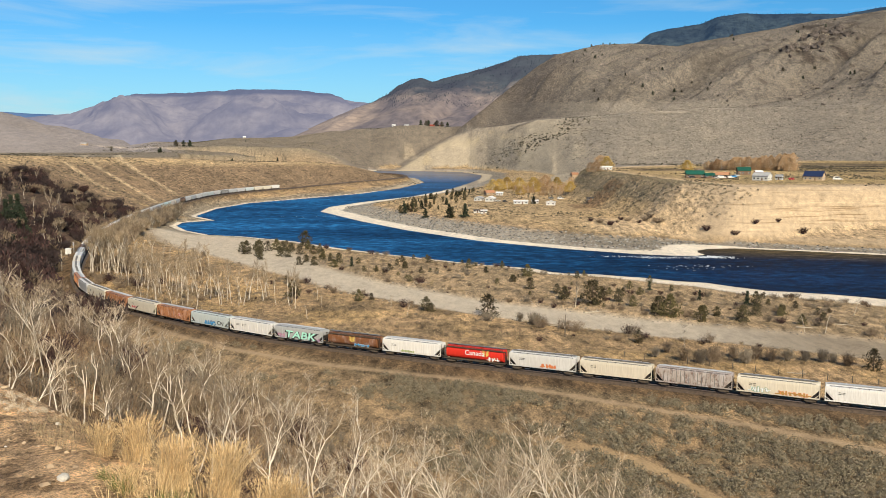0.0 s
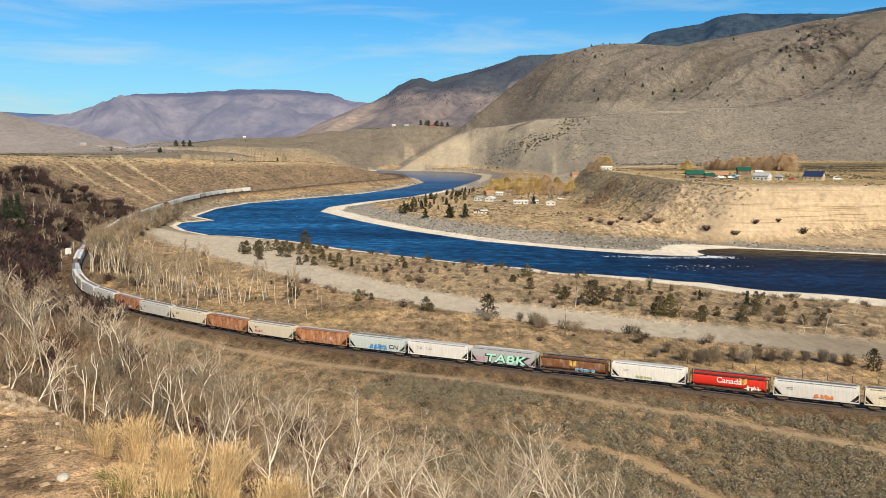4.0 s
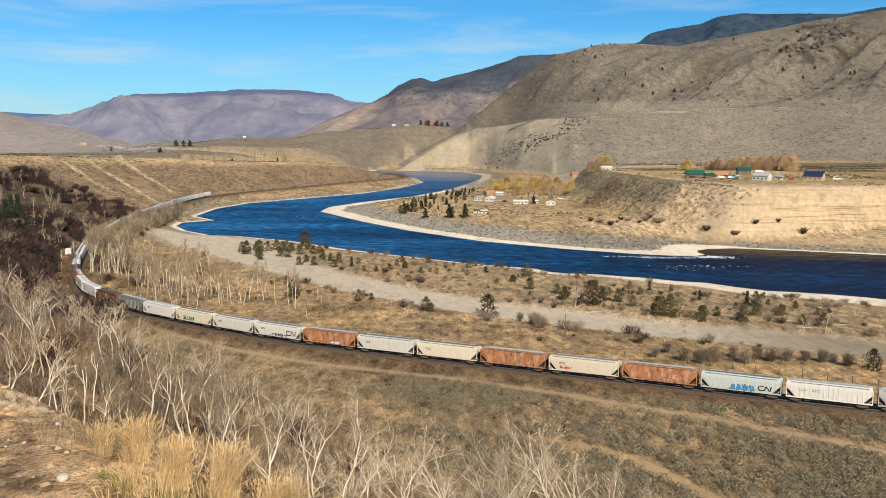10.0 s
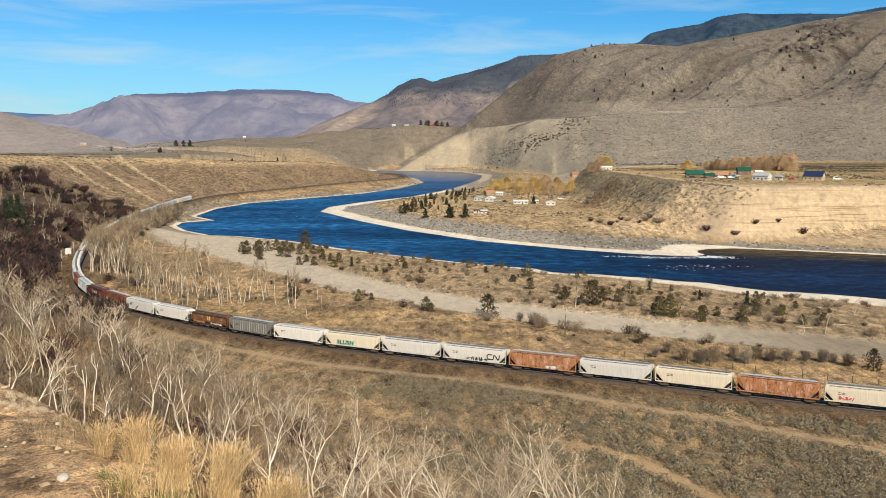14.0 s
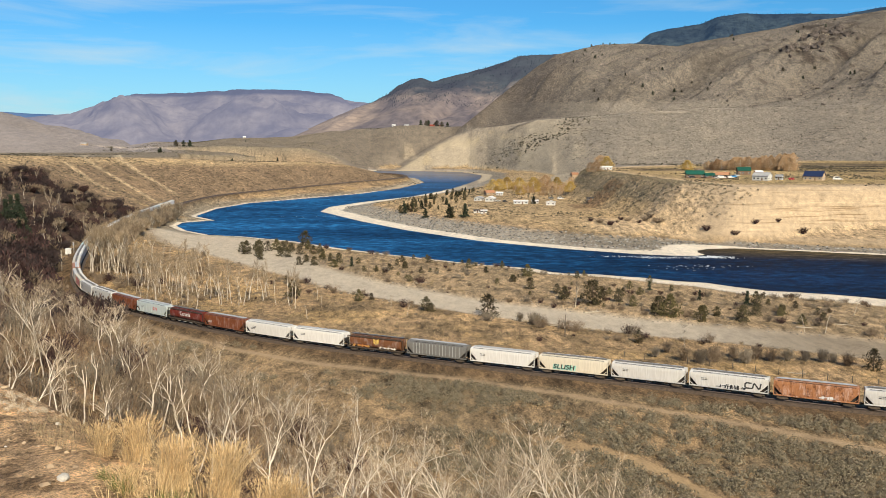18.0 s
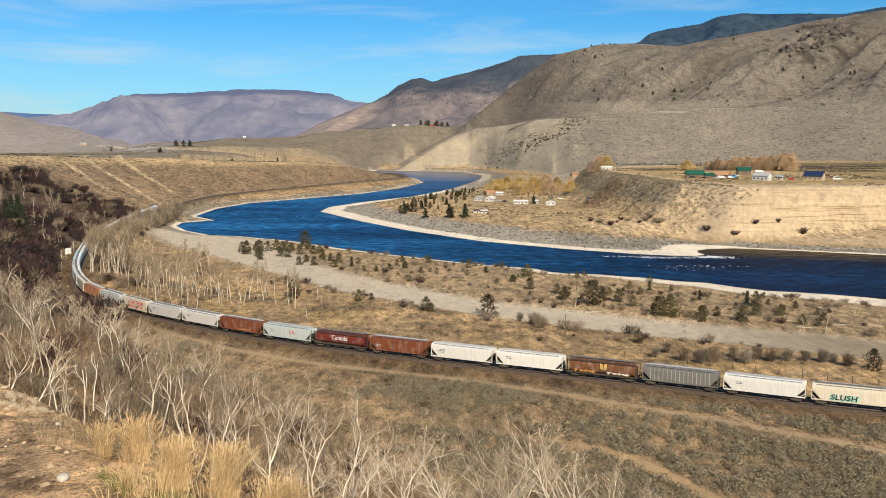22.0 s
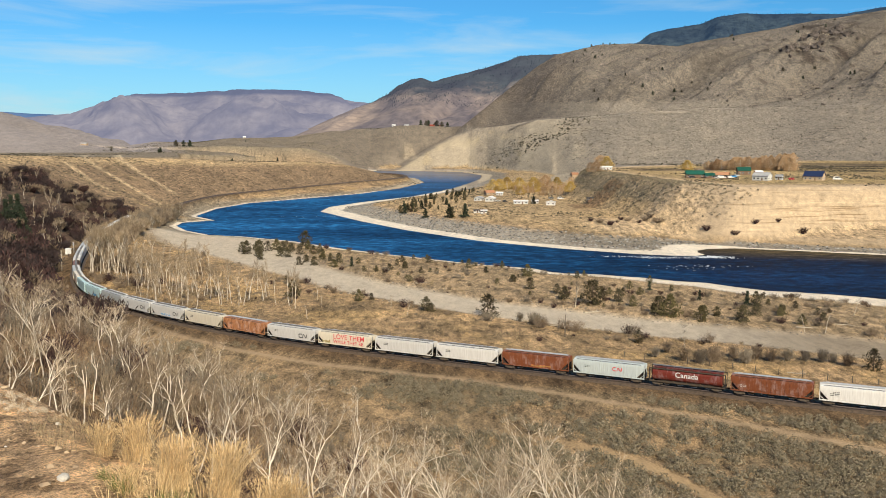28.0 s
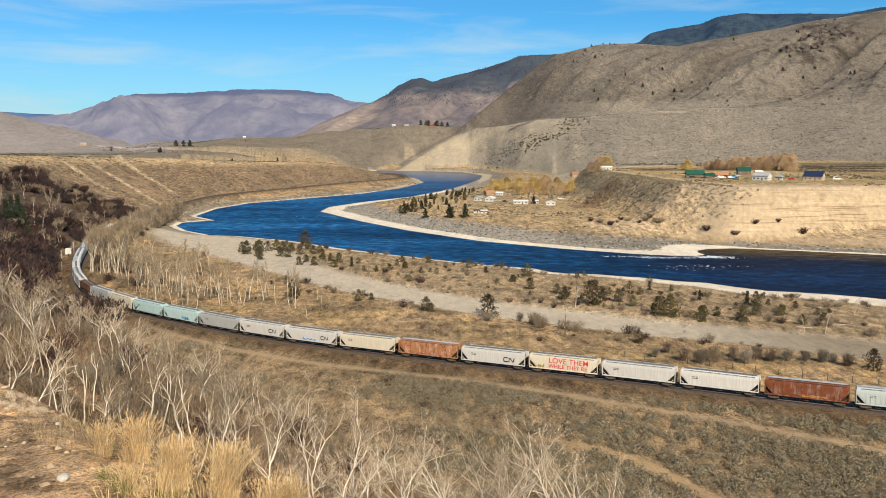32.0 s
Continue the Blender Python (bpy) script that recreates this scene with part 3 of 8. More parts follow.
    for curve, half, c in ((DIRT_ROAD, 0.7, (0.40, 0.30, 0.19)), (FOOT_PATH, 0.8, (0.45, 0.325, 0.185)), (UP_ROAD, 5.0, (0.33, 0.29, 0.24))):
        d, _, _ = to_curve(x, y, spline(curve, 12.0))
        w = (1 - ease(d + 0.5 * n2, half, half + 1.4)) * ~q["wet"]
        if curve is FOOT_PATH:
            w = w * (0.3 + 0.7 * ease(x, 8, 36))
        col = toned(col, c, 0.9 * w)
        worn = np.maximum(worn, w)
    col = toned(col, (0.125, 0.088, 0.056), (1 - ease(q["d_line"] + 1.6 * n2, np.where(q["side"] > 0, 5.0, 3.6), np.where(q["side"] > 0, 12.0, 7.5))) * 0.9 * ~q["wet"])
    # bare dirt at the viewpoint
    col = toned(col, (0.61, 0.425, 0.26), bz * (1 - ease(r, 20, 34)) * (0.8 + 0.4 * n3))
    col = toned(col, (0.150, 0.095, 0.058), bz * (1 - ease(r + 0.9 * n3 + 0.06 * x, 12.6, 13.4)) * 0.6)
    col = toned(col, (0.240, 0.155, 0.092), bz * (1 - ease(r, 20, 26)) * ease(grain(x, y, 0.7, 65, 4), 0.05, 0.35) * 0.5)
    # how scrubby the ground is: bare sand, gravel and roads are smooth
    bare = np.clip(edge + worn + bey * ease(q["wall"], 0.03, 0.15) * (1 - ease(q["s_up"], 10, 34)) * ease(x, 150, 190) * 0.85 + ch * (1 - ease(q["d_chan"], 9, 17)) + bey * (1 - ease(q["d_bank"], 34, 50)) * 0.6, 0, 1)
    scrubby = np.where(h, np.where(z < 0.045 * q["r"] + 56, 0.40 - 0.16 * sandy, 0.62), 0.55) * (1 - 0.75 * bare)
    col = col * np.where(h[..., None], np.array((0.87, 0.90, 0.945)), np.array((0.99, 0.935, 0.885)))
    return np.concatenate([np.clip(col, 0.01, 0.85), scrubby[..., None]], -1)


def height(x, y):
    z, _ = land(np.array([float(x)]), np.array([float(y)]))
    return float(z[0])


def heights(pts):
    p = np.array(pts, float)
    return land(p[:, 0], p[:, 1])


def ground_sheet():
    rad = [0.02]
    for stop, k in ((2, 1.5), (8, 1.028), (23, 1.007), (100, 1.025), (330, 1.0065), (470, 1.0065), (640, 1.0030), (1300, 1.0075), (2700, 1.0075), (4700, 1.03)):
        while rad[-1] < stop:
            rad.append(rad[-1] * k)
    rad = np.array(rad)
    half = radians(29.5)
    ang = np.concatenate([np.linspace(-half, half, 560), np.linspace(half, 2 * math.pi - half, 74)[1:-1]])
    R, A = np.meshgrid(rad, ang, indexing="ij")
    x, y = R * np.sin(A), R * np.cos(A) - 0.05
    z, q = land(x.ravel(), y.ravel())
    x, y = x.ravel(), y.ravel()
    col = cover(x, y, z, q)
    nr, na = len(rad), len(ang)
    i, j = np.meshgrid(np.arange(nr - 1), np.arange(na), indexing="ij")
    k = (j + 1) % na
    quads = np.stack([i * na + j, i * na + k, (i + 1) * na + k, (i + 1) * na + j], -1).reshape(-1, 4)
    me = bpy.data.meshes.new("ground")
    me.vertices.add(len(x))
    me.vertices.foreach_set("co", np.stack([x, y, z], -1).astype(np.float32).ravel())
    me.loops.add(quads.size)
    me.loops.foreach_set("vertex_index", quads[:, ::-1].astype(np.int32).ravel())
    me.polygons.add(len(quads))
    me.polygons.foreach_set("loop_start", np.arange(0, quads.size, 4, dtype=np.int32))
    me.polygons.foreach_set("use_smooth", np.ones(len(quads), bool))
    me.update(calc_edges=True)
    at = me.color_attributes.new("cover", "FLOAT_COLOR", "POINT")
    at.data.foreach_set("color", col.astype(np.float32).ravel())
    bed = me.attributes.new("strata", "FLOAT", "POINT")
    bed.data.foreach_set("value", (q["beyond"] * ease(q["wall"], 0.05, 0.2) * (1 - ease(q["s_up"], -6, 6)) * ease(x, 165, 205)).astype(np.float32))
    me.materials.append(land_material())
    ob = new("ground", me)
    tagged(ob, "dry brown grass valley ground with gravel bars and sage slopes", "ground", kind="structure")
    return ob


GROUND = ground_sheet()


def river():
    bm = bmesh.new()
    pts = NEAR_BANK + FAR_BANK
    bm.faces.new([bm.verts.new((px, py, -7.0)) for px, py in pts])
    bmesh.ops.triangulate(bm, faces=list(bm.faces))
    me = bpy.data.meshes.new("water")
    bm.to_mesh(me)
    bm.free()
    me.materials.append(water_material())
    ob = new("water", me)
    if me.polygons[0].normal.z < 0:
        me.flip_normals()
    return tagged(ob, "deep blue rippled river between pale gravel banks", "river", kind="structure")


river()


# ---- far ranges, each a ridge of its own behind the valley ----
FAR_MESA = [(-0.62, 0.018), (-0.506, 0.026), (-0.462, 0.0305), (-0.445, 0.0318), (-0.425, 0.0316), (-0.40, 0.039), (-0.383, 0.046), (-0.37, 0.054), (-0.35, 0.057), (-0.25, 0.0585), (-0.20, 0.057), (-0.165, 0.056), (-0.13, 0.053), (-0.106, 0.048), (-0.08, 0.046), (-0.05, 0.035), (0.0, 0.01)]
MID_RIDGE = [(-0.26, -0.02), (-0.15, 0.018), (-0.106, 0.037), (-0.08, 0.046), (-0.062, 0.056), (-0.052, 0.065), (-0.035, 0.073), (-0.025, 0.0745), (-0.012, 0.070), (0.01, 0.076), (0.03, 0.081), (0.056, 0.088), (0.075, 0.094), (0.088, 0.099), (0.127, 0.102), (0.17, 0.100), (0.22, 0.08), (0.3, 0.04)]
DARK_PEAK = [(0.18, 0.09), (0.215, 0.112), (0.224, 0.115), (0.236, 0.1245), (0.256, 0.130), (0.294, 0.136), (0.313, 0.144), (0.34, 0.1475), (0.397, 0.148), (0.462, 0.148), (0.50, 0.155), (0.56, 0.16), (0.7, 0.14)]


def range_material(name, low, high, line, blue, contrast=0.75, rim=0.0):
    """Far slopes: dry below, forest above; haze is put in as blue emission."""
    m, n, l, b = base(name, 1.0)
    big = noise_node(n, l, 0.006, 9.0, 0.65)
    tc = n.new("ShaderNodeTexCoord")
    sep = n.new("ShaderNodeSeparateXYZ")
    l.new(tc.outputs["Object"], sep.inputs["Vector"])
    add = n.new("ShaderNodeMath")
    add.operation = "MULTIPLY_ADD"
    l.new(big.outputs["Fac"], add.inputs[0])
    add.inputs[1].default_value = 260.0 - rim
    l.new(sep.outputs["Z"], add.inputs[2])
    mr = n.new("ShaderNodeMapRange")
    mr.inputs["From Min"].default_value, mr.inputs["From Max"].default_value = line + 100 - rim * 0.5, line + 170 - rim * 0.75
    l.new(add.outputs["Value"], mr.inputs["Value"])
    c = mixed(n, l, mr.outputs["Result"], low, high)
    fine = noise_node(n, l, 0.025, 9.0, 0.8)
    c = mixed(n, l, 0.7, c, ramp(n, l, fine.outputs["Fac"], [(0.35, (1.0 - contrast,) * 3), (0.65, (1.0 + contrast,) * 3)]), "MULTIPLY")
    # broad cool-dark and warm-pale tones stand in for shaded and lit folds
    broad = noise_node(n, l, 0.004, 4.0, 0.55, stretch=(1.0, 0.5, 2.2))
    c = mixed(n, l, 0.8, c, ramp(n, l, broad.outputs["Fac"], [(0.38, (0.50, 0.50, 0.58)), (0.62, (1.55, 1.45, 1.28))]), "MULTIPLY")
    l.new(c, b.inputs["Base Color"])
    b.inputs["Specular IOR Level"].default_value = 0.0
    # even bluish glow stands in for the air between
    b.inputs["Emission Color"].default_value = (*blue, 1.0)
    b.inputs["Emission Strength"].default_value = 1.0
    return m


def far_range(name, table, r0, r1, z0, mat, label, seed, jag=1.0, lean=0.0, wide=240):
    """A ridge below its skyline; lean slants the spurs, wide spaces them."""
    t = true_line(table)
    us = np.linspace(t[0, 0], t[-1, 0], 360)
    ks = np.linspace(0, 1.25, 50)
    U, K = np.meshgrid(us, ks, indexing="ij")
    r = r0 + (r1 - r0) * K
    x, y = r * np.sin(np.arctan(U)), r * np.cos(np.arctan(U))
    crest = EYE.z + rise(U, table) * r1
    z = z0 + (crest - z0) * np.minimum(K, 1) ** 1.15 - np.clip(K - 1, 0, None) * 900
    rg = 1 - np.abs(grain(U * 3200 + lean * r, r * 0.3, wide, seed, 5))
    z = z + (crest - z0) * jag * np.sin(np.clip(K, 0, 1) * math.pi) ** 0.7 * (0.62 * (rg - 0.72) + 0.2 * grain(x, y, 300, seed + 3, 5))
    z = z + 2.5 * jag * grain(U * 4000, K, 30, seed + 9, 4) * (K > 0.93)
    z = np.where(K < 1, np.minimum(z, crest - 3 * (1 - K)), z)
    na, nk = len(us), len(ks)
    i, j = np.meshgrid(np.arange(na - 1), np.arange(nk - 1), indexing="ij")
    quads = np.stack([i * nk + j, (i + 1) * nk + j, (i + 1) * nk + j + 1, i * nk + j + 1], -1).reshape(-1, 4)
    me = bpy.data.meshes.new(name)
    me.from_pydata(np.stack([x, y, z], -1).reshape(-1, 3).tolist(), [], quads.tolist())
    me.polygons.foreach_set("use_smooth", np.ones(len(quads), bool))
    me.materials.append(mat)
    return tagged(new(name, me), label, "mountain", kind="structure")


FAR_BLUE = [(-0.62, 0.037), (-0.50, 0.0355), (-0.47, 0.0335), (-0.445, 0.0325), (-0.42, 0.030), (-0.38, 0.020)]
# the last colour of each range material is its painted haze glow
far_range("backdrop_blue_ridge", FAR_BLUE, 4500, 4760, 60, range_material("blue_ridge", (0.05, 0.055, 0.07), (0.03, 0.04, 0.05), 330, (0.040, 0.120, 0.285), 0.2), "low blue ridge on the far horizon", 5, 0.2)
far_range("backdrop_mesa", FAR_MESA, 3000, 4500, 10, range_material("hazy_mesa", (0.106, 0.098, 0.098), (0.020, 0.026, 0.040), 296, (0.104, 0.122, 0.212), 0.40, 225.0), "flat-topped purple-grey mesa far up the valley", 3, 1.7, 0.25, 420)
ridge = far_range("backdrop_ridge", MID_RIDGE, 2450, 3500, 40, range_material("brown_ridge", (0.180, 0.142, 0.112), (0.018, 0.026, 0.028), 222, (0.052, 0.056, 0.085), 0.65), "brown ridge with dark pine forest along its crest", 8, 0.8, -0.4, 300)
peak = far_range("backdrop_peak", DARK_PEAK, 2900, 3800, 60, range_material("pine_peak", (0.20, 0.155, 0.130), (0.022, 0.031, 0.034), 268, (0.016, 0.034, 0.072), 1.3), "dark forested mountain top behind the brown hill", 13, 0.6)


def far_pines(slopes):
    """Pines over the far crests, each a small spire."""
    rng = random.Random(77)
    v, f = [], []
    for ob, low, share_ in slopes:
        pts = np.empty(len(ob.data.vertices) * 3)
        ob.data.vertices.foreach_get("co", pts)
        pts = pts.reshape(-1, 3)
        patch = grain(pts[:, 0], pts[:, 1], 160, 83)
        for (x, y, z), p in zip(pts[(pts[:, 2] + 60 * patch > low)], patch[(pts[:, 2] + 60 * patch > low)]):
            bald = -0.056 < x / y < -0.022 and z > 235
            if rng.random() < share_ * (1 + 1.2 * p) * (0.3 if bald else 1.0):
                x, y, h = x + rng.uniform(-5, 5), y + rng.uniform(-8, 8), rng.uniform(2.4, 6.0)
                w, o = h * 0.2, len(v)
                v += [(x - w, y, z - 2), (x + w, y, z - 2), (x, y - w, z - 2), (x, y, z + h)]
                f += [(o, o + 2, o + 3), (o + 2, o + 1, o + 3), (o + 1, o, o + 3)]
    me = bpy.data.meshes.new("far_pines")
    me.from_pydata(v, [], f)
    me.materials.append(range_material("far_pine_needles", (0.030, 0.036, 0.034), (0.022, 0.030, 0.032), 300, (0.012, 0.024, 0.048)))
    tagged(new("far_pines", me), "dark pine forest along the far mountain crests", "forest", kind="stuff")


far_pines([(ridge, 205, 0.75), (peak, 190, 0.6)])


# ---- railway ----
def at_run(s):
    """Place on the line at s metres from the zero mark, upstream positive."""
    s = s + ZERO_RUN
    return Vector([float(np.interp(s, RUN, LINE[:, k])) for k in range(3)])


def as_mesh(name, bm, material, smooth=False):
    me = bpy.data.meshes.new(name)
    bm.to_mesh(me)
    bm.free()
    me.materials.append(material)
    if smooth:
        me.polygons.foreach_set("use_smooth", np.ones(len(me.polygons), bool))
    return me


def share(name, me, parent=None, m=None, label=""):
    ob = new(name, me)
    ob.parent = parent
    if m is not None:
        ob.matrix_basis = m
    if label:
        ob["label"] = label
    return ob


def part(name, bm, material, parent, label="", smooth=False):
    return share(name, as_mesh(name, bm, material, smooth), parent, None, label)


def box(bm, a, b, m=None):
    v = [bm.verts.new((x, y, z)) for z in (a[2], b[2]) for y in (a[1], b[1]) for x in (a[0], b[0])]
    for f in ((0, 2, 3, 1), (4, 5, 7, 6), (0, 1, 5, 4), (2, 6, 7, 3), (0, 4, 6, 2), (1, 3, 7, 5)):
        bm.faces.new([v[i] for i in f])
    if m is not None:
        for w in v:
            w.co = m @ w.co
    return v


def beam(bm, a, b, w=0.05):
    """A square bar from a to b."""
    a, b = Vector(a), Vector(b)
    d = b - a
    m = Matrix.Translation(a) @ d.to_track_quat("X", "Z").to_matrix().to_4x4()
    box(bm, (0, -w, -w), (d.length, w, w), m)


def loft(bm, rings, cap=True):
    """Skin over closed rings of equal length."""
    vs = [[bm.verts.new(p) for p in ring] for ring in rings]
    n = len(vs[0])
    for a, b in zip(vs[:-1], vs[1:]):
        for i in range(n):
            j = (i + 1) % n
            bm.faces.new((a[i], a[j], b[j], b[i]))
    if cap:
        bm.faces.new(vs[0][::-1])
        bm.faces.new(vs[-1])
    bmesh.ops.recalc_face_normals(bm, faces=list(bm.faces))


def drum(bm, p, axis, r, half, sides=14):
    rings = []
    for h in (-half, half):
        ring = []
        for k in range(sides):
            a = 2 * math.pi * k / sides
            if axis == "y":
                ring.append((p[0] + r * math.cos(a), p[1] + h, p[2] + r * math.sin(a)))
            else:
                ring.append((p[0] + r * math.cos(a), p[1] + r * math.sin(a), p[2] + h))
        rings.append(ring)
    loft(bm, rings)


def car_paint(name, col, rust):
    """Weathered paint: rust runs down the sides, dust along the sill."""
    m, n, l, b = base(name, 0.5)
    runs = noise_node(n, l, 1.6, 6.0, 0.7, stretch=(1.6, 1.6, 0.16))
    blot = noise_node(n, l, 0.55, 7.0, 0.7)
    info = n.new("ShaderNodeObjectInfo")
    tone = ramp(n, l, info.outputs["Random"], [(0.0, (0.88, 0.88, 0.88)), (1.0, (1.06, 1.05, 1.03))])
    c = mixed(n, l, 1.0, col, tone, "MULTIPLY")
    c = mixed(n, l, 0.5, c, ramp(n, l, runs.outputs["Fac"], [(0.3, (0.62, 0.58, 0.54)), (0.62, (1.08, 1.08, 1.08))]), "MULTIPLY")
    rusty = ramp(n, l, blot.outputs["Fac"], [(0.62 - 0.22 * rust, (0, 0, 0)), (0.80 - 0.12 * rust, (1, 1, 1))])
    streak = ramp(n, l, runs.outputs["Fac"], [(0.45, (0, 0, 0)), (0.66, (1, 1, 1))])
    both = mixed(n, l, 1.0, rusty, streak, "MULTIPLY")
    lum = n.new("ShaderNodeMath")
    lum.operation = "MULTIPLY"
    l.new(both, lum.inputs[0])
    lum.inputs[1].default_value = 0.25 + 0.6 * rust
    c = mixed(n, l, lum.outputs["Value"], c, (0.17, 0.065, 0.028))
    if rust > 0.4:
        worn = noise_node(n, l, 0.7, 8.0, 0.75, stretch=(1.0, 1.0, 0.5))
        bleached = ramp(n, l, worn.outputs["Fac"], [(0.49, (0, 0, 0)), (0.60, (0.75 * rust,) * 3)])
        c = mixed(n, l, bleached, c, tuple(min(0.8, 0.25 + 0.75 * v) for v in col))
        scab = noise_node(n, l, 0.9, 8.0, 0.75, stretch=(1.0, 1.0, 0.6))
        c = mixed(n, l, ramp(n, l, scab.outputs["Fac"], [(0.51, (0, 0, 0)), (0.60, (0.9 * rust,) * 3)]), c, (0.12, 0.042, 0.02))
    l.new(c, b.inputs["Base Color"])
    b.inputs["Specular IOR Level"].default_value = 0.3
    return m


PAINTS = {"white": ((0.78, 0.76, 0.71), 0.15), "cream": ((0.70, 0.63, 0.50), 0.3), "silver": ((0.63, 0.615, 0.58), 0.2), "grey": ((0.45, 0.46, 0.45), 0.2), "slate": ((0.20, 0.195, 0.18), 0.35),
          "red": ((0.66, 0.035, 0.022), 0.15), "maroon": ((0.155, 0.026, 0.018), 0.5), "brown": ((0.205, 0.085, 0.038), 0.6), "orange": ((0.46, 0.205, 0.095), 0.95), "rust": ((0.215, 0.066, 0.028), 0.6),
          "ice": ((0.52, 0.58, 0.57), 0.1), "aqua": ((0.46, 0.62, 0.62), 0.15), "faded": ((0.44, 0.38, 0.34), 0.8)}
PAINT = {k: car_paint("paint_" + k, *v) for k, v in PAINTS.items()}
IRON = plain("grimy_iron", (0.030, 0.024, 0.019), 0.9, 0.0, 2.0)
DUSTY = plain("dusty_underframe", (0.080, 0.058, 0.040), 0.95, 0.0, 2.0)
TRUCK = plain("dusty_cast_steel", (0.105, 0.080, 0.058), 0.95, 0.0, 2.0)
STEEL = plain("worn_steel", (0.16, 0.12, 0.10), 0.5, 0.6, 2.0, 0.2)
GALV = plain("galvanised_walk", (0.62, 0.61, 0.58), 0.5, 0.3, 2.0, 0.2)
WALK = plain("soiled_walk", (0.20, 0.185, 0.165), 0.7, 0.2, 2.0, 0.3)
INKS = {"teal": (0.40, 0.80, 0.64), "blue": (0.03, 0.28, 0.60), "black": (0.02, 0.02, 0.022), "orange": (0.66, 0.20, 0.07), "ochre": (0.42, 0.24, 0.07), "red": (0.62, 0.05, 0.06), "green": (0.06, 0.30, 0.15), "white": (0.75, 0.75, 0.72), "pink": (0.55, 0.26, 0.32), "violet": (0.24, 0.17, 0.30), "yellow": (0.68, 0.46, 0.12), "lime": (0.40, 0.45, 0.2)}
INK = {k: plain("spray_" + k, v, 0.55, 0.0, 1.5, 0.15) for k, v in INKS.items()}


def hull_rings(kind):
    """Cross-sections of a car body along x."""
    rings = []
    if kind == "round":
        for x in (-7.75, -7.7, 7.7, 7.75):
            k = 0.985 if abs(x) > 7.72 else 1.0
            ring = []
            for j in range(22):
                a = 2 * math.pi * j / 22
                c, s = math.cos(a), math.sin(a)
                ring.append((x, 1.6 * k * math.copysign(abs(c) ** 0.62, c), 2.78 + 1.56 * k * math.copysign(abs(s) ** 0.72, s)))
            rings.append(ring)
        return rings
    for x, low in ((-8.42, 3.1), (-8.40, 3.05), (-6.65, 1.22), (6.65, 1.22), (8.40, 3.05), (8.42, 3.1)):
        rings.append([(x, -1.50, low), (x, 1.50, low), (x, 1.56, low + 0.25), (x, 1.60, 3.6), (x, 1.55, 4.18), (x, 1.2, 4.36), (x, 0.6, 4.45), (x, -0.6, 4.45), (x, -1.2, 4.36), (x, -1.55, 4.18), (x, -1.60, 3.6), (x, -1.56, low + 0.25)])
    return rings


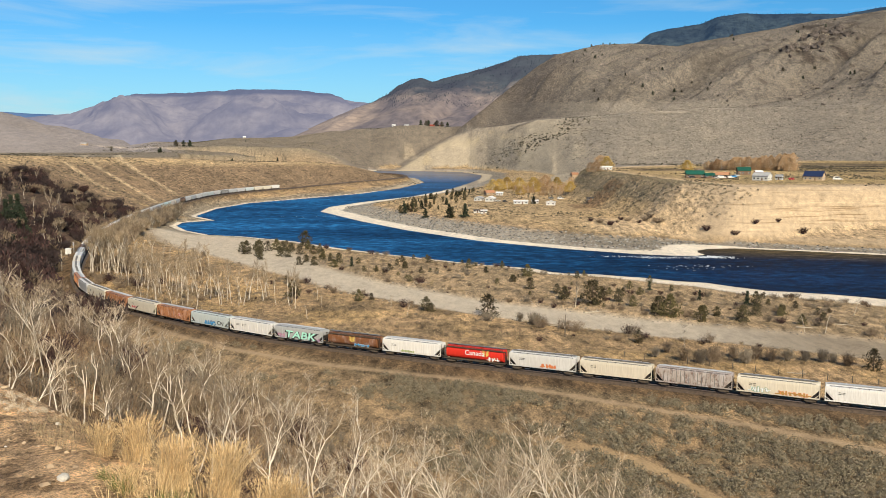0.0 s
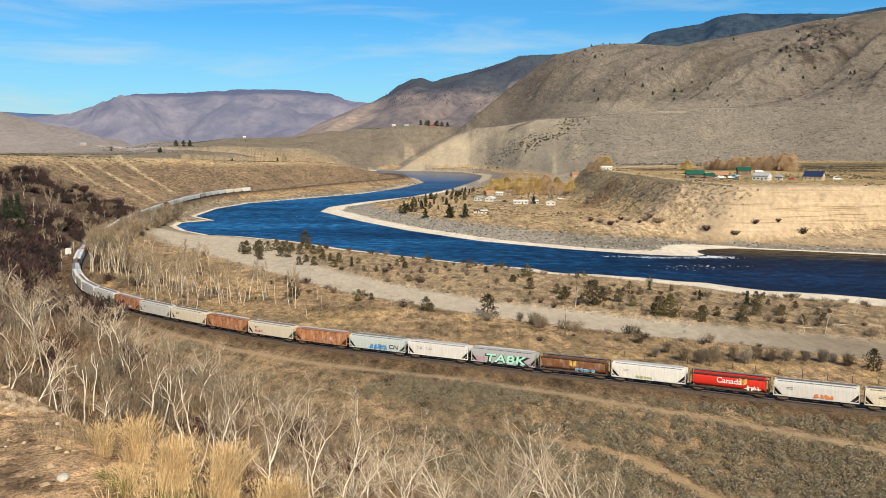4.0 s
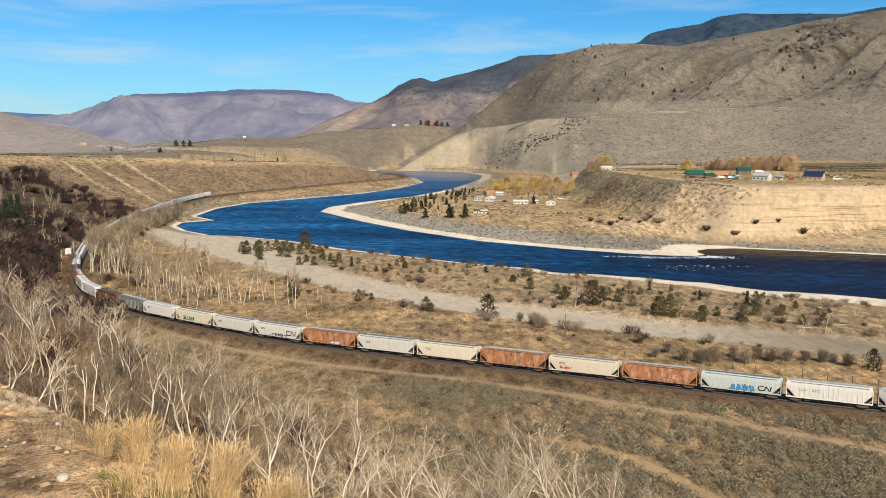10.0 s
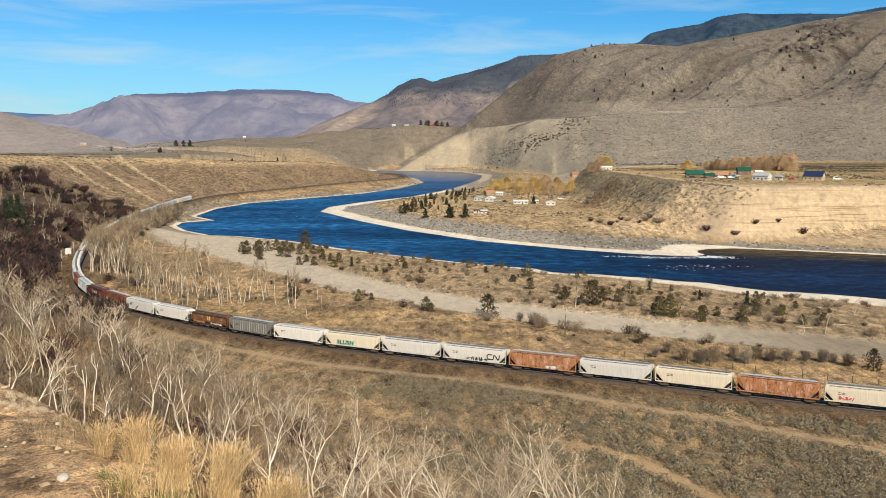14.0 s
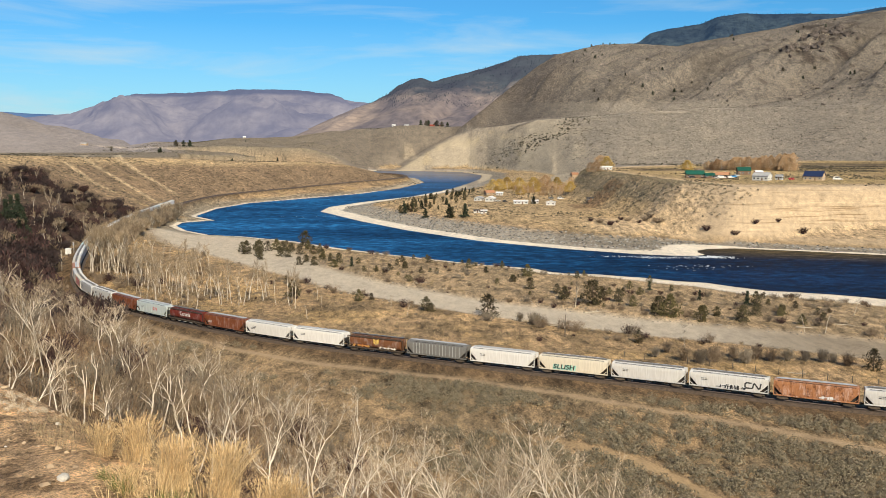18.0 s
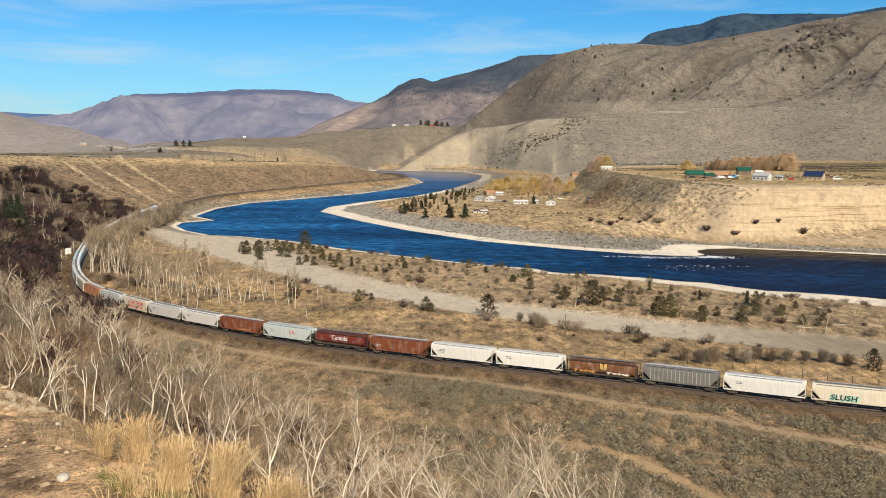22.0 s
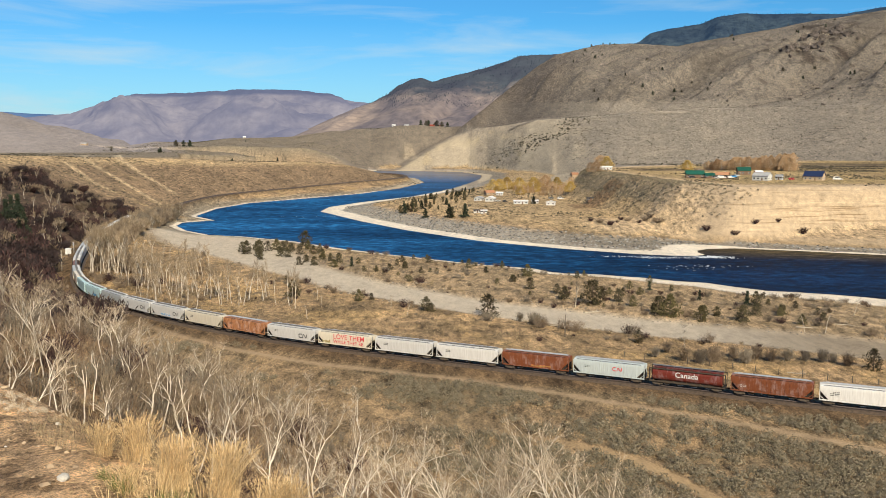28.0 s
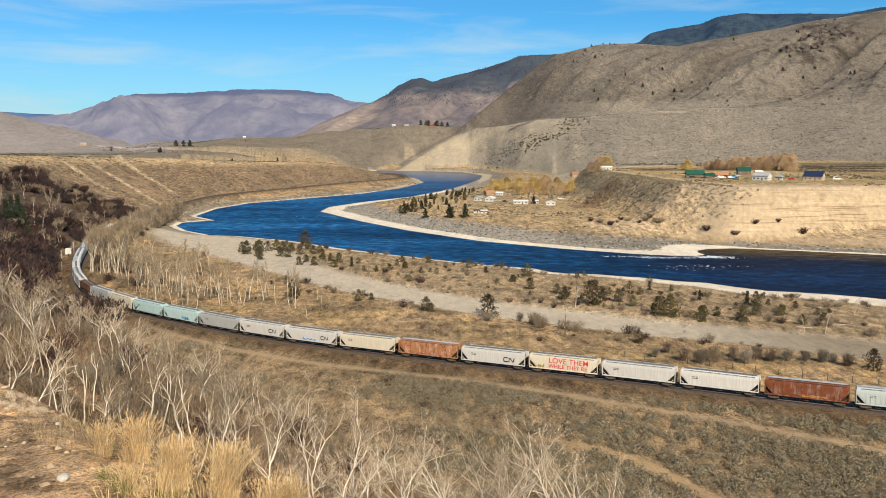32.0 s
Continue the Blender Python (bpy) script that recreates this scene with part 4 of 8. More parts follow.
def car_meshes():
    """Meshes that all the cars share."""
    k = {}
    bm = bmesh.new()
    box(bm, (-8.45, -0.09, 0.98), (8.45, 0.09, 1.26))
    k["sill"] = bm
    bm = bmesh.new()
    box(bm, (-0.07, -0.07, 1.0), (0.07, 0.07, 4.2))
    k["dark_post"] = bm
    bm = bmesh.new()
    for z in (1.5, 1.95, 2.4, 2.85, 3.3, 3.75):
        beam(bm, (0, -0.28, z), (0, 0.28, z), 0.022)
    beam(bm, (0, -0.28, 1.1), (0, -0.28, 4.2), 0.025)
    beam(bm, (0, 0.28, 1.1), (0, 0.28, 4.2), 0.025)
    k["ladder"] = bm
    bm = bmesh.new()
    loft(bm, [[(-1.5, -1.2, 1.3), (1.5, -1.2, 1.3), (1.5, 1.2, 1.3), (-1.5, 1.2, 1.3)], [(-0.5, -0.7, 0.42), (0.5, -0.7, 0.42), (0.5, 0.7, 0.42), (-0.5, 0.7, 0.42)]])
    k["chute"] = bm
    bm = bmesh.new()
    box(bm, (-0.55, -0.75, 0.30), (0.55, 0.75, 0.44))
    k["gate"] = bm
    bm = bmesh.new()
    for y0, y1 in ((-1.26, -1.06), (1.06, 1.26)):
        loft(bm, [[(-1.22, yy, 0.42), (-1.15, yy, 0.66), (-0.45, yy, 0.86), (0.45, yy, 0.86), (1.15, yy, 0.66), (1.22, yy, 0.42), (0.95, yy, 0.40), (0.5, yy, 0.20), (-0.5, yy, 0.20), (-0.95, yy, 0.40)] for yy in (y0, y1)])
        for sx in (-0.9, 0.9):
            box(bm, (sx - 0.2, y0 - 0.05, 0.36), (sx + 0.2, y1 + 0.05, 0.62))
        box(bm, (-0.24, y0 - 0.04, 0.26), (0.24, y1 + 0.04, 0.66))
    box(bm, (-0.3, -1.2, 0.55), (0.3, 1.2, 0.9))
    k["truck"] = bm
    bm = bmesh.new()
    for sy in (-0.76, 0.76):
        drum(bm, (0, sy, 0.46), "y", 0.46, 0.06)
    drum(bm, (0, 0, 0.46), "y", 0.09, 0.8, 8)
    k["wheelset"] = bm
    bm = bmesh.new()
    box(bm, (0, -0.16, 0.72), (0.95, 0.16, 1.02))
    box(bm, (0.72, -0.22, 0.68), (1.0, 0.22, 1.06))
    k["coupler"] = bm
    # dark panels in the end triangles stand in for shade in the open gap
    bm = bmesh.new()
    loft(bm, [[(6.75, sy, 1.12), (8.36, sy, 1.12), (8.36, sy, 2.95)] for sy in (-0.02, 0.02)])
    k["end_web"] = bm
    bm = bmesh.new()
    box(bm, (-8.0, -0.42, 4.62), (8.0, 0.42, 4.68))
    for sx in range(-7, 8, 2):
        box(bm, (sx - 0.05, -0.38, 4.40), (sx + 0.05, 0.38, 4.62))
    k["roof_walk"] = bm
    k["grey_walk"] = bm.copy()
    bm = bmesh.new()
    box(bm, (-7.3, -0.30, 4.4), (7.3, 0.30, 4.58))
    for sx in np.linspace(-6.8, 6.8, 12):
        box(bm, (sx - 0.06, -0.34, 4.5), (sx + 0.06, 0.34, 4.63))
    k["hatch"] = bm
    bm = bmesh.new()
    drum(bm, (0, 0, 4.42), "z", 0.42, 0.10, 12)
    k["round_hatch"] = bm
    bm = bmesh.new()
    box(bm, (-0.32, -1.5, 1.02), (0.32, 1.5, 1.1))
    k["platform"] = bm
    bm = bmesh.new()
    box(bm, (-8.45, -0.09, 3.98), (8.45, 0.09, 4.2))
    k["eave"] = bm
    bm = bmesh.new()
    drum(bm, (0, 0, 0), "y", 0.28, 0.02, 12)
    k["brake_wheel"] = bm
    bm = bmesh.new()
    beam(bm, (-7.6, -1.54, 4.42), (7.6, -1.54, 4.42), 0.035)
    for sx in np.linspace(-7.6, 7.6, 9):
        beam(bm, (sx, -1.54, 4.2), (sx, -1.54, 4.42), 0.025)
    k["roof_rail"] = bm
    mats = {"sill": DUSTY, "dark_post": IRON, "grey_walk": WALK, "ladder": IRON, "chute": DUSTY, "gate": GALV, "truck": TRUCK, "wheelset": IRON, "coupler": IRON, "end_web": IRON, "roof_walk": GALV, "hatch": GALV,
            "round_hatch": IRON, "platform": IRON, "eave": DUSTY, "brake_wheel": IRON, "roof_rail": IRON}
    return {name: as_mesh(name, bm, mats[name]) for name, bm in k.items()}


KIT = car_meshes()
HULLS = {}


def painted(name, kind, paint):
    """A shared mesh in a given paint."""
    key = (name, kind, paint)
    if key not in HULLS:
        bm = bmesh.new()
        if name == "hull":
            loft(bm, hull_rings(kind))
        elif name == "side_sill":
            box(bm, (-8.45, -0.06, 1.02), (8.45, 0.06, 1.28))
        elif name == "rib":
            box(bm, (-0.06, -0.035, 0), (0.06, 0.035, 2.7))
        elif name == "corner_post":
            box(bm, (-0.08, -0.08, 1.0), (0.08, 0.08, 4.2))
        else:
            beam(bm, (0, 0, 2.0), (-0.95, 0, 1.2), 0.05)
        HULLS[key] = as_mesh(name, bm, PAINT[paint])
    return HULLS[key]


def lettering(text, size, material, parent, m, label, bold=0.012, shear=0.0, wide=1.0, name="lettering"):
    cu = bpy.data.curves.new("lettering", "FONT")
    cu.body, cu.size, cu.extrude, cu.offset, cu.shear, cu.align_x = text, size, 0.004, bold * size, shear, "CENTER" if bold > 0.02 else "LEFT"
    cu.space_character = 1.0 + 2.0 * bold
    tmp = bpy.data.objects.new("lettering", cu)
    me = bpy.data.meshes.new_from_object(tmp)
    bpy.data.objects.remove(tmp)
    me.materials.clear()
    me.materials.append(material)
    return share(name, me, parent, m @ Matrix.Diagonal((wide, 1, 1, 1)), label)


def lettered_tag(parent, text, x, z, size, ink, edge, wide=1.0, shear=0.15):
    """A sprayed word: fat letters over a wider shadow of themselves."""
    lettering(text, size, INK[edge], parent, on_side(x + 0.06 * size, z - 0.05 * size, -1.632), "", 0.075, shear, wide, "tag_shadow")
    lettering(text, size, INK[ink], parent, on_side(x, z, -1.645), "%s spray-painted word" % ink, 0.024, shear, wide, "tag_letters")


def on_side(x, z, y=-1.625):
    """A pose on the side that faces the viewpoint; local x along the car, local y up."""
    return Matrix.Translation((x, y, z)) @ Euler((radians(90), 0, 0)).to_matrix().to_4x4()


def tag_shape(parent, x, z, w, h, ink, edge, rng, letters=5, y=-1.62):
    """An unreadable painted tag: leaning bars and hooks over a ragged cloud."""
    for name, mat, grow, lift in (("tag_cloud", INK[edge], 0.07, 0.0), ("tag_paint", INK[ink], 0.0, 0.012)):
        bm = bmesh.new()
        r = random.Random(rng)
        step = w / letters
        for k in range(letters):
            cx = x - w / 2 + (k + 0.5) * step
            lean = r.uniform(-0.25, 0.25) * h
            for s in range(3):
                px = cx + r.uniform(-0.45, 0.45) * step
                a, b_ = r.uniform(-0.5, -0.25) * h, r.uniform(0.2, 0.5) * h
                t = r.uniform(0.10, 0.20) * step + grow
                if s == 2:
                    a, b_ = r.uniform(-0.3, 0.2) * h, 0
                    q = [(px - step * 0.55, a - t * 0.5), (px + step * 0.5, a - t * 0.3), (px + step * 0.55, a + t * 0.7), (px - step * 0.5, a + t * 0.5)]
                else:
                    q = [(px - t - lean * 0.5, a - grow), (px + t - lean * 0.5, a - grow), (px + t * 0.8 + lean, b_ + grow), (px - t * 0.7 + lean, b_ + grow)]
                bm.faces.new([bm.verts.new((vx, y - lift - 0.002 * s - 0.0007 * k, z + vz)) for vx, vz in q])
        made = part(name, bm, mat, parent, ("%s spray-painted tag" % ink) if name == "tag_paint" else "")
        tagged(made, kind="stuff")


def rail_logo(parent, x, z, ink, size=1.0):
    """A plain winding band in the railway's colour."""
    bm = bmesh.new()
    t = 0.10 * size
    path = [(-0.30, 0.42), (-0.98, 0.42), (-1.22, 0.22), (-1.22, -0.22), (-0.98, -0.42), (-0.2, -0.42), (-0.04, -0.30), (0.06, 0.30), (0.22, 0.40), (0.84, -0.40), (1.02, -0.32), (1.16, 0.42)]
    path = [(x + a * size, z + b * size) for a, b in path]
    for k, ((ax, az), (bx, bz)) in enumerate(zip(path[:-1], path[1:])):
        d = Vector((bx - ax, bz - az)).normalized()
        n = Vector((-d.y, d.x)) * t
        e = d * t * 0.6
        bm.faces.new([bm.verts.new((px, -1.635 - 0.0006 * k, pz)) for px, pz in ((ax - e.x - n.x, az - e.y - n.y), (bx + e.x - n.x, bz + e.y - n.y), (bx + e.x + n.x, bz + e.y + n.y), (ax - e.x + n.x, az - e.y + n.y))])
    part("railway_emblem", bm, INK[ink], parent, "winding railway emblem")


def wheat_emblem(parent, x, z):
    for side in (-1, 1):
        for k in range(3):
            zz = z - 0.6 + 0.42 * k
            bm = bmesh.new()
            bm.faces.new([bm.verts.new(p) for p in ((x + side * 0.08, -1.63, zz), (x + side * 0.75, -1.63, zz + 0.32), (x + side * 0.85, -1.63, zz + 0.8), (x + side * 0.14, -1.63, zz + 0.42))])
            part("emblem_leaf", bm, INK["yellow"], parent, "yellow leaf of a grain-sheaf emblem")


MARKS = {}


def small_print(parent, x, z, w, rows, ink="black"):
    """Reporting marks too small to read."""
    if (w, ink) not in MARKS:
        bm = bmesh.new()
        for i in range(9):
            if i != 4:
                box(bm, (-w / 3 + i * w / 13, -1.628, 0), (-w / 3 + (i + 0.62) * w / 13, -1.60, 0.15))
        MARKS[w, ink] = as_mesh("reporting_mark", bm, INK[ink])
    for k in range(rows):
        tagged(share("reporting_mark", MARKS[w, ink], parent, Matrix.Translation((x, 0, z - 0.34 * k))), kind="stuff")


def hopper_car(kind, paint, label):
    car = new("hopper_car")
    tagged(car, label, "rail car", "cars of the freight train")
    share("hull", painted("hull", "round" if kind == "round" else "slope", paint), car)
    for sy in (-1.52, 1.52):
        share("side_sill", KIT["sill"] if kind == "round" else painted("side_sill", "", paint), car, Matrix.Translation((0, sy, 0)))
    for sx in (-1, 1):
        for sy in (-1.5, 1.5):
            share("corner_post", KIT["dark_post"] if kind == "round" else painted("corner_post", "", paint), car, Matrix.Translation((sx * 8.45, sy, 0)))
            if kind != "round":
                share("end_web", KIT["end_web"], car, Matrix.Diagonal((sx, 1, 1, 1)) @ Matrix.Translation((0, sy * 0.72, 0)))
                share("end_brace", painted("end_brace", "", paint), car, Matrix.Translation((sx * 8.4, sy, 0)) @ Matrix.Diagonal((sx, 1, 1, 1)))
        share("ladder", KIT["ladder"], car, Matrix.Translation((sx * 8.5, -1.15, 0)))
        share("platform", KIT["platform"], car, Matrix.Translation((sx * 8.2, 0, 0)))
        share("coupler", KIT["coupler"], car, Matrix.Diagonal((sx, 1, 1, 1)) @ Matrix.Translation((8.2, 0, 0)))
        truck = share("truck", KIT["truck"], car, Matrix.Translation((sx * 6.6, 0, 0)))
        for ax in (-0.9, 0.9):
            share("wheelset", KIT["wheelset"], truck, Matrix.Translation((ax, 0, 0)))
    share("brake_wheel", KIT["brake_wheel"], car, Matrix.Translation((-8.55, 0.5, 3.2)) @ pose(0, 0, 0, 0, 0, 90))
    share("roof_walk", KIT["roof_walk"] if kind == "rib" or paint == "white" else KIT["grey_walk"], car, Matrix.Translation((0, 0, -0.02)))
    if kind == "round":
        for sy in (-1.56, 1.56):
            share("eave", KIT["eave"], car, Matrix.Translation((0, sy, 0)))
        for sx in np.linspace(-6, 6, 6):
            share("hatch", KIT["round_hatch"], car, Matrix.Translation((float(sx), 0.75, -0.1)))
        share("roof_rail", KIT["roof_rail"], car, Matrix.Translation((0, 0.25, -0.05)))
        share("roof_rail", KIT["roof_rail"], car, Matrix.Translation((0, 2.8, -0.05)))
    else:
        share("hatch", KIT["hatch"], car, Matrix.Translation((0, 0.85, -0.03)))
        share("roof_rail", KIT["roof_rail"], car)
    for sx in ((-4.6, -1.55, 1.55, 4.6) if kind == "round" else (-4.2, 0.0, 4.2)):
        chute = share("chute", KIT["chute"], car, Matrix.Translation((sx, 0, 0)))
        share("gate", KIT["gate"], chute)
    if kind == "rib":
        me = painted("rib", "", {"faded": "slate", "slate": "grey"}.get(paint, paint))
        for sx in np.linspace(-6.6, 6.6, 15):
            for sy in (-1.6, 1.6):
                share("rib", me, car, Matrix.Translation((float(sx), sy, 1.35)))
    return car


SPEED = 15.4
# kind, paint, extras, label
CONSIST = [
    ("pale", "white", "m", "white covered hopper car with pale end frames"),
    ("pale", "cream", "m,tag:-3.6:1.9:4.2:1.2:white:green,tag:3.2:1.7:6.4:0.9:ochre:orange", "cream hopper car with green and orange graffiti"),
    ("rib", "faded", "", "rust-faded ribbed hopper car with a white roof walk"),
    ("pale", "cream", "m", "plain cream covered hopper car, lightly soiled"),
    ("pale", "silver", "m,tag:1.6:1.75:3.6:1.0:orange:orange", "off-white hopper car with orange graffiti"),
    ("round", "red", "canada:-2.6:3.0:2.4,tag:4.9:1.9:3.2:1.1:white:orange,wheat:3.1:3.0", "bright red rounded grain hopper car lettered in white"),
    ("rib", "white", "m,tag:-1.2:1.6:4.0:0.6:lime:lime", "white ribbed hopper car with faint green graffiti"),
    ("round", "brown", "wheat:0.0:2.9,tag:3.0:1.75:4.6:0.8:blue:white", "brown rounded grain hopper car with a yellow sheaf emblem"),
    ("rib", "grey", "tag:-6.0:1.9:2.6:1.4:pink:violet,tag:6.4:1.6:2.2:0.9:violet:pink,word:TABK:0.6:1.42:2.75:teal:black:1.5", "grey hopper car with big turquoise graffiti"),
    ("rib", "white", "m,print:-2.5:3.0", "clean white ribbed hopper car"),
    ("pale", "ice", "tag:0.4:1.9:5.2:1.6:blue:black,logo:5.2:2.2:black:1.1", "pale grey hopper car with blue graffiti and a black emblem"),
    ("rib", "orange", "tag:3.4:2.6:1.0:1.0:red:white", "orange-rust ribbed hopper car with whitish panels"),
    ("pale", "cream", "m,tag:-4.4:2.0:3.0:0.9:red:white", "dull cream hopper car with small red graffiti"),
    ("rib", "orange", "", "faded orange ribbed hopper car"),
    ("pale", "cream", "m", "cream hopper car with pale corner posts"),
    ("pale", "silver", "m", "light grey hopper car with clean sides"),
    ("rib", "orange", "tag:2.4:1.6:3.0:0.6:white:white", "scabby orange hopper car with white smears"),
    ("pale", "silver", "m,tag:0.6:1.7:6.0:1.1:black:white,logo:5.3:2.5:black:1.4", "light grey hopper car with black graffiti and emblem"),
    ("pale", "silver", "m", "streaked light grey hopper car"),
    ("pale", "cream", "word:SLUSH:-2.2:1.5:1.55:black:teal:1.15", "yellowed cream hopper car with black graffiti"),
    ("pale", "white", "m", "bright white covered hopper car"),
    ("rib", "slate", "m", "dark grey ribbed hopper car"),
    ("round", "brown", "wheat:0.4:2.9,tag:4.0:1.7:5.0:0.6:white:ochre,tag:-4.0:1.7:5.0:0.55:ochre:orange", "dark brown grain hopper car with a sheaf emblem"),
    ("pale", "white", "m", "white hopper car with smooth sides"),
    ("pale", "white", "m,print:-5.6:2.6", "white hopper car with black reporting marks"),
    ("rib", "rust", "print:-6.0:2.4:white", "rust-brown ribbed hopper car"),
    ("round", "maroon", "canada:-2.6:3.0:2.3", "dark red rounded grain hopper car lettered in white"),
    ("rib", "ice", "m,logo:2.2:2.8:red:0.9", "pale blue-grey ribbed hopper car with a red emblem"),
    ("rib", "rust", "tag:1.6:1.6:5.0:0.5:ochre:orange", "rust-red ribbed hopper car with yellow stains"),
    ("pale", "silver", "m", "off-white smooth hopper car"),
    ("pale", "silver", "m", "light grey smooth hopper car"),
    ("pale", "cream", "love", "cream hopper car with a red painted slogan"),
    ("pale", "silver", "m,logo:4.4:2.3:black:1.15", "light grey hopper car with a black emblem"),
    ("rib", "orange", "m", "tan-orange ribbed hopper car"),
    ("pale", "cream", "m", "pale cream hopper car"),
    ("pale", "silver", "tag:-1.0:1.7:5.0:0.7:blue:white,logo:4.6:2.4:black:1.0", "grey hopper car with a blue tag and black emblem"),
    ("pale", "silver", "m,logo:4.4:2.4:black:1.1", "grey hopper car with black emblem"),
    ("pale", "grey", "m", "plain grey covered hopper car"),
    ("pale", "aqua", "tag:2.6:1.8:3.4:0.9:blue:black", "pale turquoise hopper car with a dark tag"),
    ("pale", "aqua", "m", "pale turquoise hopper car"),
    ("pale", "cream", "tag:-1.0:1.8:5.0:1.0:orange:red", "cream hopper car with orange graffiti"),
    ("pale", "grey", "m", "grey-white smooth hopper car"),
    ("round", "brown", "", "brown rounded grain hopper car"),
]
TAIL = [("pale", "silver"), ("pale", "grey"), ("pale", "silver"), ("rib", "grey"), ("pale", "ice"), ("pale", "silver"), ("rib", "slate"), ("pale", "grey"), ("pale", "silver"), ("pale", "ice"), ("rib", "cream"), ("pale", "cream"), ("pale", "white")]
for tail_kind, tail_paint in TAIL:
    CONSIST.append((tail_kind, tail_paint, "m", "%s covered hopper car near the end of the train" % {"silver": "light grey", "ice": "pale blue-grey", "slate": "dark grey"}.get(tail_paint, tail_paint)))


def dress(car, extras, seed):
    for e in filter(None, extras.split(",")):
        what, *v = e.split(":")
        if what == "m":
            small_print(car, -5.2, 3.0, 2.0, 2)
        elif what == "print":
            small_print(car, float(v[0]), float(v[1]), 2.4, 2, v[2] if len(v) > 2 else "black")
        elif what == "tag":
            tag_shape(car, float(v[0]), float(v[1]), float(v[2]), float(v[3]), v[4], v[5], seed, max(3, int(float(v[2]) / 0.95)))
        elif what == "word":
            lettered_tag(car, v[0], float(v[1]), float(v[2]), float(v[3]), v[4], v[5], float(v[6]))
        elif what == "canada":
            lettering("Canada", float(v[2]) * 0.74, INK["white"], car, on_side(float(v[0]), float(v[1]) - 0.55, -1.64), "white lettering")
        elif what == "wheat":
            wheat_emblem(car, float(v[0]), float(v[1]))
        elif what == "logo":
            rail_logo(car, float(v[0]), float(v[1]), v[2], float(v[3]))
        elif what == "love":
            lettering("LOVE THEM", 1.85, INK["red"], car, on_side(-3.6, 2.7), "red painted slogan", 0.010)
            lettering("WHILE THEY RE", 1.33, INK["red"], car, on_side(-3.6, 1.5), "red painted slogan", 0.010)
            tag_shape(car, -6.0, 1.8, 2.2, 0.8, "ochre", "lime", seed, 3)


def coupling(i):
    """Run of the front coupling of car i at the start."""
    return 84.0 + (i - 5) * 17.97 if i < 19 else 84.0 + 14 * 17.97 + (i - 19) * 18.17


TRAIN = []
for index, (kind, paint, extras, label) in enumerate(CONSIST):
    wagon = hopper_car(kind, paint, label)
    dress(wagon, extras, index)
    TRAIN.append(wagon)


def run_trains():
    for i, car in enumerate(TRAIN):
        rows = []
        for k in range(0, 33):
            s = coupling(i) + 9.0 - SPEED * k
            a, b = at_run(s - 6.6), at_run(s + 6.6)
            mid, d = (a + b) / 2, a - b
            rows.append((float(k), pose(mid.x, mid.y, mid.z, 0, -math.degrees(math.atan2(d.z, math.hypot(d.x, d.y))), math.degrees(math.atan2(d.y, d.x)))))
        walk(car, rows)


# ---- rails, sleepers and ballast ----
def sweep(bm, profile, curve):
    """A profile in (left offset, height) drawn along the line."""
    rows = []
    for i in range(len(curve)):
        a, b = curve[max(i - 1, 0)], curve[min(i + 1, len(curve) - 1)]
        d = (b - a)[:2] / np.hypot(*(b - a)[:2])
        rows.append([bm.verts.new((curve[i][0] - d[1] * o, curve[i][1] + d[0] * o, curve[i][2] + h)) for o, h in profile])
    for r0, r1 in zip(rows[:-1], rows[1:]):
        for j in range(len(profile) - 1):
            bm.faces.new((r0[j], r1[j], r1[j + 1], r0[j + 1]))
    bmesh.ops.recalc_face_normals(bm, faces=list(bm.faces))


def railway():
    ballast = plain("dark_ballast", (0.088, 0.060, 0.040), 0.95, 0.0, 1.5, 0.6, 0.6)
    line = LINE[::2]
    bm = bmesh.new()
    sweep(bm, [(-3.7, -1.3), (-1.75, -0.36), (1.75, -0.36), (3.7, -1.3)], line)
    bed = new("track_bed", as_mesh("track_bed", bm, ballast))
    tagged(bed, "dark crushed-stone ballast bank of the railway", "track bed", kind="structure")
    for off in (-0.76, 0.76):
        bm = bmesh.new()
        sweep(bm, [(off - 0.08, -0.18), (off - 0.04, -0.02), (off - 0.035, 0.0), (off + 0.035, 0.0), (off + 0.04, -0.02), (off + 0.08, -0.18)], line)
        part("rail", bm, STEEL, bed)
    tie = plain("creosoted_wood", (0.075, 0.055, 0.042), 0.9, 0.0, 4.0)
    verts, faces = [], []
    for s in np.arange(-300, 1180, 0.62):
        p, q = at_run(float(s)), at_run(float(s) + 0.5)
        d = (q - p).normalized()
        n = Vector((-d.y, d.x, 0))
        o = len(verts)
        for z in (-0.42, -0.29):
            for a, b in ((-1.3, -0.12), (1.3, -0.12), (1.3, 0.12), (-1.3, 0.12)):
                verts.append(p + n * a + d * b + Vector((0, 0, z)))
        faces += [(o + 4, o + 5, o + 6, o + 7), (o, o + 1, o + 5, o + 4), (o + 2, o + 3, o + 7, o + 6), (o + 1, o + 2, o + 6, o + 5), (o + 3, o, o + 4, o + 7)]
    me = bpy.data.meshes.new("sleepers")
    me.from_pydata(verts, [], faces)
    me.materials.append(tie)
    tagged(share("sleepers", me, bed), kind="stuff")


railway()


